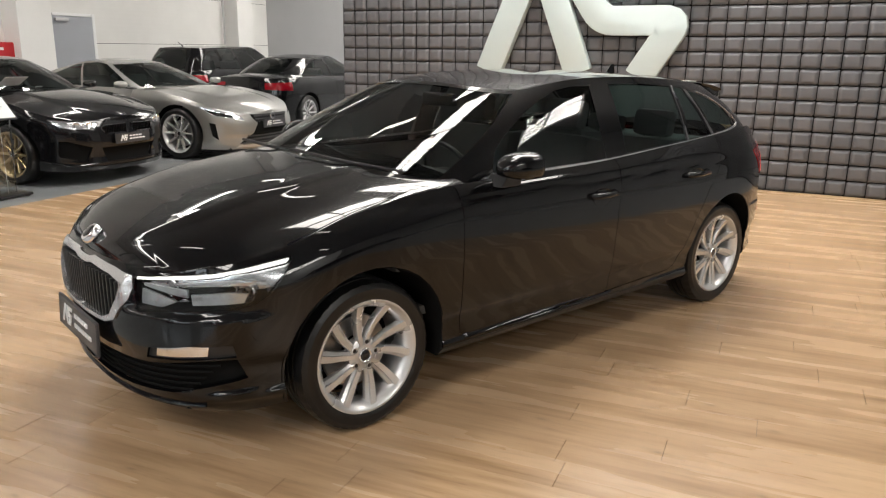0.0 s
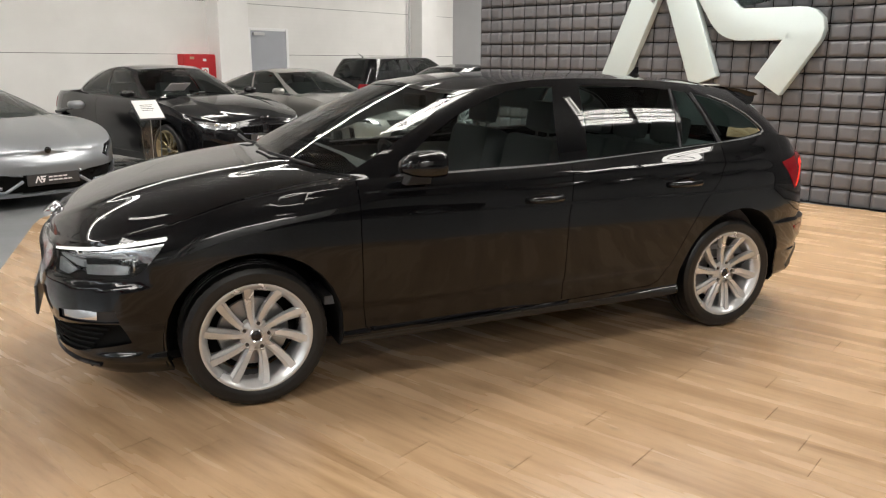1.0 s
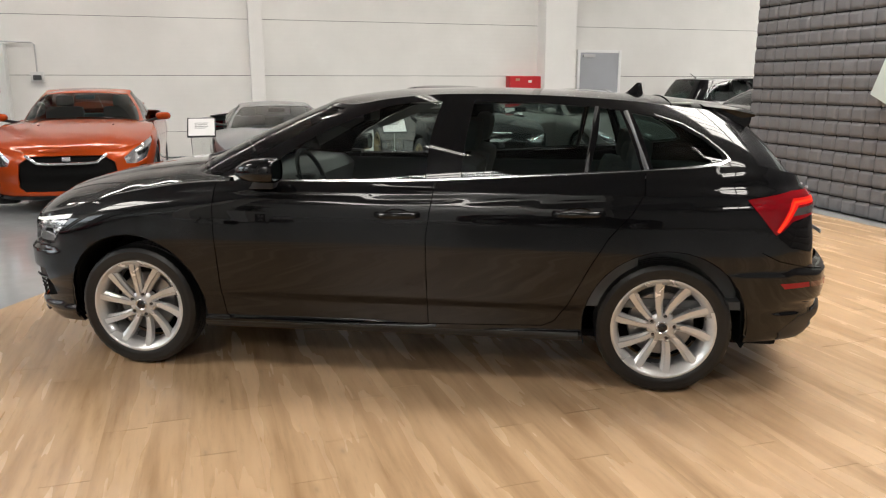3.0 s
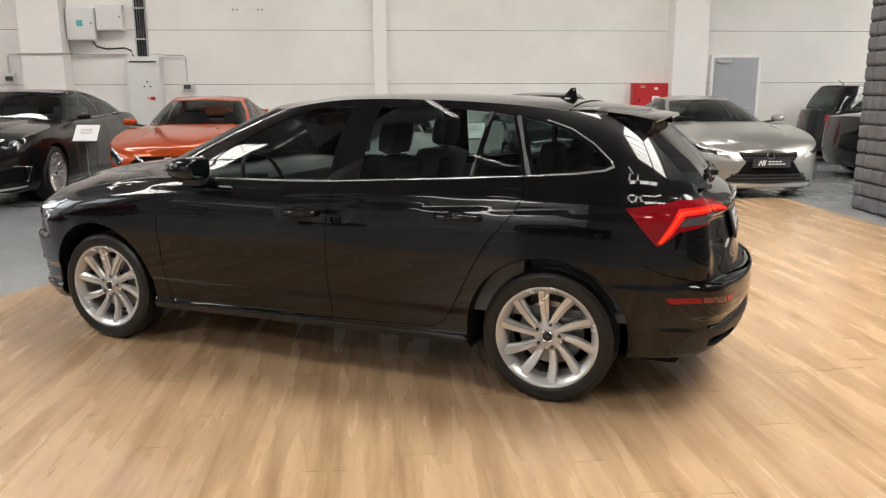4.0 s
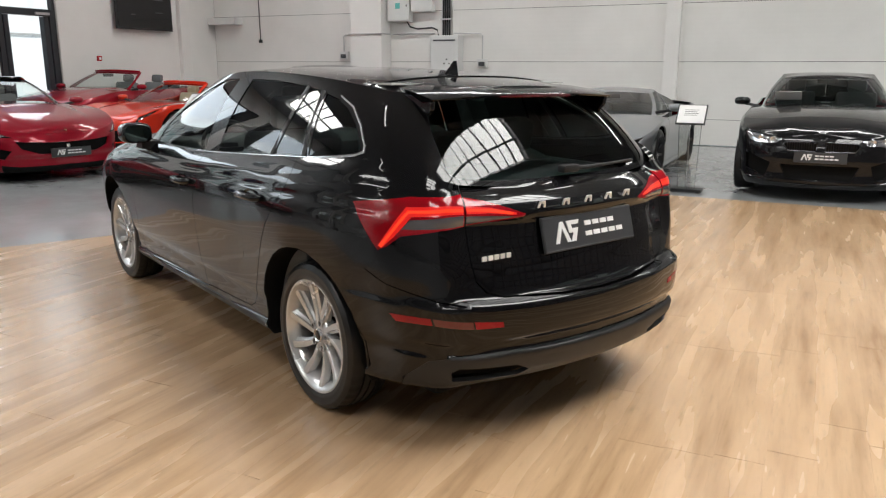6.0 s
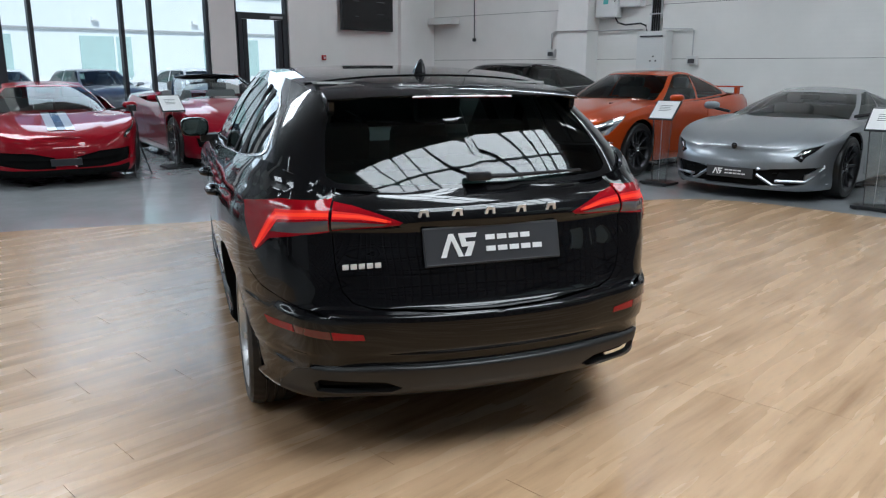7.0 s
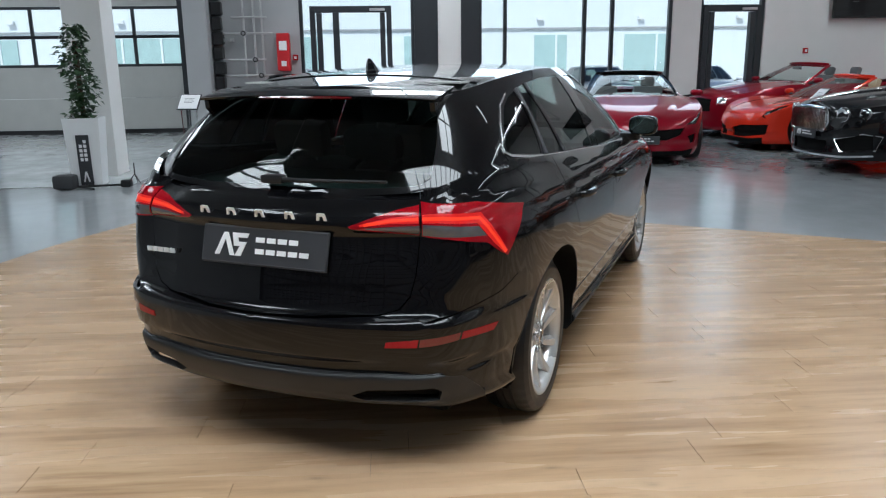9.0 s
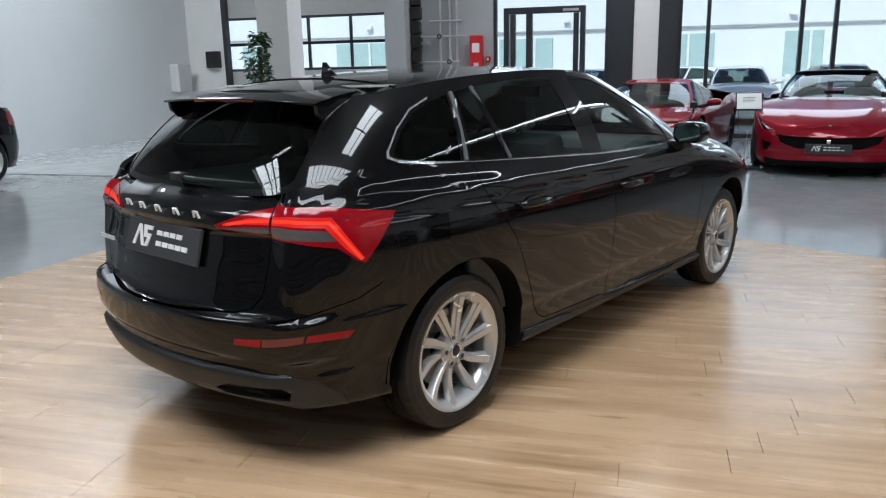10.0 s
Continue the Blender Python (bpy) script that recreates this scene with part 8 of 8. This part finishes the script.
# ---- planter with a climbing plant ----
def planter():
    t = thing("planter", "tall tapered white planter with dark printed strip", "planter", ROOM @ pose(5.35, 4.28, -0.006, 0, 0, 8))
    pot = bmesh.new()
    lo, hi = [(-0.17, -0.17), (0.17, -0.17), (0.17, 0.17), (-0.17, 0.17)], [(-0.21, -0.21), (0.21, -0.21), (0.21, 0.21), (-0.21, 0.21)]
    a = [pot.verts.new((x, y, 0)) for x, y in lo]
    b = [pot.verts.new((x, y, 0.84)) for x, y in hi]
    c = [pot.verts.new((x * 0.9, y * 0.9, 0.84)) for x, y in hi]
    d = [pot.verts.new((x * 0.9, y * 0.9, 0.76)) for x, y in hi]
    for p, q in ((a, b), (b, c), (c, d)):
        for i in range(4):
            pot.faces.new((p[i], p[(i + 1) % 4], q[(i + 1) % 4], q[i]))
    pot.faces.new(d)
    pot.faces.new(a[::-1])
    bmesh.ops.recalc_face_normals(pot, faces=pot.faces[:])
    part("pot", pot, WHITE, t)
    st = part("printed_strip", box(-0.075, 0.075, 0, -0.008, 0, 0.62, 0.002), PLATE, t, "dark strip with white print", at=pose(-0.176, 0, 0.02, 3, 0, -90))
    part("printed_mark", prism([(-0.04, 0.04), (-0.02, 0.04), (0.0, 0.13), (0.02, 0.04), (0.04, 0.04), (0.01, 0.17), (-0.01, 0.17)], -0.012, -0.0085), WHITE, st)
    for k in range(2):
        bars = bmesh.new()
        for i in range(4 + k):
            box(-0.045 + k * 0.05, -0.01 + k * 0.05, -0.012, -0.0085, 0.30 + i * 0.055, 0.34 + i * 0.055, 0, bars)
        part("printed_bars", bars, WHITE, st)
    p = thing("climbing_plant", "dense dark green climbing plant on a pole", "plant", ROOM @ pose(5.35, 4.28, 0.754))
    part("pole", tube([(0, 0, 0.0), (0, 0, 1.0)], 0.03, 8), BARK, p)
    part("soil", box(-0.17, 0.17, -0.17, 0.17, -0.0, 0.02), BARK, p)
    rnd = random.Random(11)
    leaves = bmesh.new()
    for i in range(720):
        z = 0.04 + 1.14 * rnd.random()
        a = rnd.random() * 2 * math.pi
        r = (0.05 + 0.15 * rnd.random()) * (0.8 + 0.35 * math.sin(z * 7 + a)) * (1.0 if z < 0.95 else 0.75)
        pos = Vector((r * math.cos(a), r * math.sin(a), z))
        ln_, wd = 0.055 + 0.05 * rnd.random(), 0.022 + 0.016 * rnd.random()
        m = Matrix.Translation(pos) @ Euler((rnd.uniform(-0.9, 0.5), rnd.uniform(-0.5, 0.5), a - math.pi / 2 + rnd.uniform(-0.7, 0.7))).to_matrix().to_4x4()
        v = [leaves.verts.new(m @ Vector(q)) for q in ((0, 0, 0), (wd, ln_ * 0.4, 0.008), (0, ln_, -0.012), (-wd, ln_ * 0.4, 0.008), (0, ln_ * 0.45, -0.004))]
        for tri in ((0, 1, 4), (1, 2, 4), (2, 3, 4), (3, 0, 4)):
            leaves.faces.new([v[q] for q in tri])
    lo_ = part("leaves", leaves, LEAF, p, smooth="full")
    tagged(lo_, kind="stuff")
    s = thing("tripod", "small black folding tripod lying by the planter", "tripod", ROOM @ pose(5.05, 4.12, -0.006))
    part("leg", tube([(0, 0.2, 0.02), (0.05, -0.35, 0.03)], 0.014, 6), PLASTIC, s)
    part("leg", tube([(0, 0.2, 0.02), (-0.2, -0.05, 0.015)], 0.014, 6), PLASTIC, s)
    part("head", box(0.0, 0.12, -0.42, -0.3, 0.0, 0.09, 0.02), PLASTIC, s)
    k = thing("weight_bag", "grey weight bag by the planter", "bag", ROOM @ pose(5.0, 4.45, -0.006))
    part("bag", box(-0.1, 0.1, -0.13, 0.13, 0.0, 0.18, 0.05), TRIMGREY, k, smooth=True)
    q = thing("tripod", "little black tripod standing on the floor", "tripod", ROOM @ pose(5.4, 3.75, -0.006))
    for i in range(3):
        a = 2 * math.pi * i / 3
        part("leg", tube([(0, 0, 0.12), (0.09 * math.cos(a), 0.09 * math.sin(a), 0.0)], 0.006, 5), PLASTIC, q)
    part("stem", tube([(0, 0, 0.1), (0, 0, 0.26)], 0.008, 6), PLASTIC, q)


LEAF = surface("dark_leaf", (0.035, 0.075, 0.028), 0.4, relief=0.0, vary=0.5, scale=9)
BARK = surface("brown_bark", (0.09, 0.06, 0.04), 0.85, relief=0.3)
planter()
# camera tripod by the windows
ct = thing("camera_tripod", "tall black camera tripod standing by the cars", "tripod", ROOM @ pose(6.5, -1.42, -0.012))
for i in range(3):
    a = 2 * math.pi * (i + 0.25) / 3
    part("leg", tube([(0, 0, 0.62), (0.20 * math.cos(a), 0.20 * math.sin(a), 0.0)], 0.011, 6), PLASTIC, ct)
part("column", tube([(0, 0, 0.5), (0, 0, 0.85)], 0.014, 8), PLASTIC, ct)
part("head", box(-0.04, 0.04, -0.05, 0.05, 0.85, 0.93, 0.01), PLASTIC, ct)
# on the white wall
wh = thing("water_heater", "small white wall-mounted heater with pipe", "heater", ROOM)
part("body", box(12.3, 12.85, NORTH - 0.25, NORTH, 1.0, 1.66, 0.03), CABINET, wh)
part("pipe", tube([(12.5, NORTH - 0.1, 1.0), (12.5, NORTH - 0.1, 0.6), (12.8, NORTH - 0.06, 0.5), (13.08, NORTH - 0.06, 0.62)], 0.018, 6), GALV, wh, smooth=True)
sb = thing("control_box", "dark control box on wall beside the gate", "control box", ROOM)
part("body", box(GAR - 0.14, GAR, 9.5, 9.85, 1.55, 1.95, 0.01), PLASTIC, sb)


# ---- outside the windows ----
def outside():
    g = bmesh.new()
    box(GLAZED + 0.25, 400, -300, 300, -0.35, -0.15, 0, g)
    structure("ground", g, ASPHALT, "light asphalt yard")
    b = thing("office_building", "pale blue-grey office building with tall ground-floor windows across the yard", "building", ROOM)
    part("wall", box(34, 46, -60, 60, -0.15, 9.0), FACADE, b)
    part("roof", box(33.9, 46.1, -60.1, 60.1, 9.0, 9.2), GALV, b)
    for k, (v, w) in enumerate(((-34, 2.4), (-27, 2.4), (-20.5, 3.2), (-13.5, 2.4), (-8.2, 1.6), (-3.6, 3.4), (3.8, 2.6), (9.5, 5.5), (18, 2.4), (25, 3.2), (33, 2.4))):
        win = part("window", box(33.93, 33.99, v, v + w, 0.1, 2.75), FARGLASS, b)
        for q in range(1 + int(w > 3)):
            part("window_post", box(33.88, 33.93, v + w * (q + 1) / 3 - 0.05, v + w * (q + 1) / 3 + 0.05, 0.1, 2.75), FACADE, win)
    for k in range(20):
        part("window", box(33.93, 33.99, -58 + k * 6.0, -55 + k * 6.0, 4.9, 6.5), FARGLASS, b)
    part("band", box(33.90, 33.995, -60, 60, 3.02, 3.10), GALV, b)
    part("band", box(33.90, 33.995, -60, 60, 7.4, 7.5), GALV, b)
    for k in range(24):
        part("wall_lamp", box(33.80, 33.995, -57 + k * 5.0, -56.7 + k * 5.0, 3.45, 3.6), WHITE, b)
    f = thing("fence", "low white post-and-rail fence across the yard", "fence", ROOM)
    part("rail", box(27.9, 27.95, -40, 40, 0.75, 0.85), WHITE, f)
    for k in range(160):
        part("slat", box(27.96, 27.98, -40 + k * 0.5, -39.82 + k * 0.5, -0.1, 0.95), WHITE, f)


ASPHALT = surface("yard_concrete", (0.55, 0.55, 0.54), 0.85, relief=0.3, vary=0.2)
FACADE = surface("pale_blue_facade", (0.76, 0.79, 0.79), 0.6, relief=0.05, vary=0.05)
FARGLASS = surface("far_window_glass", (0.42, 0.56, 0.54), 0.1, relief=0.0, vary=0.1)
outside()
OUT = dict(belt=[(2.2, 0.78), (1.8, 0.9), (1.0, 0.98), (0, 1.0), (-1.2, 1.04), (-2.2, 1.0)], hood=[(2.2, 0.8), (1.9, 0.93), (1.3, 1.03), (0.6, 1.05)], cowl=(1.05, 0.78, 0.3, -1.65, -1.95), roof=(1.48, 0.57, -1.7, 1.42),
           deck=[(-2.2, 1.0), (-1.95, 1.02), (-1.8, 1.03)], low=0.2, spokes=10, wheel=0.33, rim=0.24, plate=False)
made = {}
for u, v, a, pm, lab in ((18.5, -3.2, 178, WHITEPAINT, "white car parked in the yard"), (19.0, -5.9, 182, GREYPAINT, "grey car parked in the yard"), (18.2, 0.9, 180, BLUEPAINT, "blue car parked in the yard"),
                         (18.8, 3.6, 180, WHITEPAINT, "white car parked in the yard"), (18.4, 6.4, 180, GREYPAINT, "grey car parked in the yard"), (18.9, -9.0, 180, WHITEPAINT, "white car parked in the yard"), (24.5, -1.4, 90, WHITEPAINT, "white car parked in the yard"), (24.5, 4.6, 90, GREYPAINT, "grey car parked in the yard")):
    if pm.name not in made:
        made[pm.name] = other_car("parked_car", lab, ROOM @ pose(u, v, -0.15, 0, 0, a), 4.4, 1.82, 2.65, pm, group="cars in the yard", **OUT)[0]
    else:
        copy_thing(made[pm.name], ROOM @ pose(u, v, -0.15, 0, 0, a))


# ---- planks of the stage, last ----
wooden_stage()
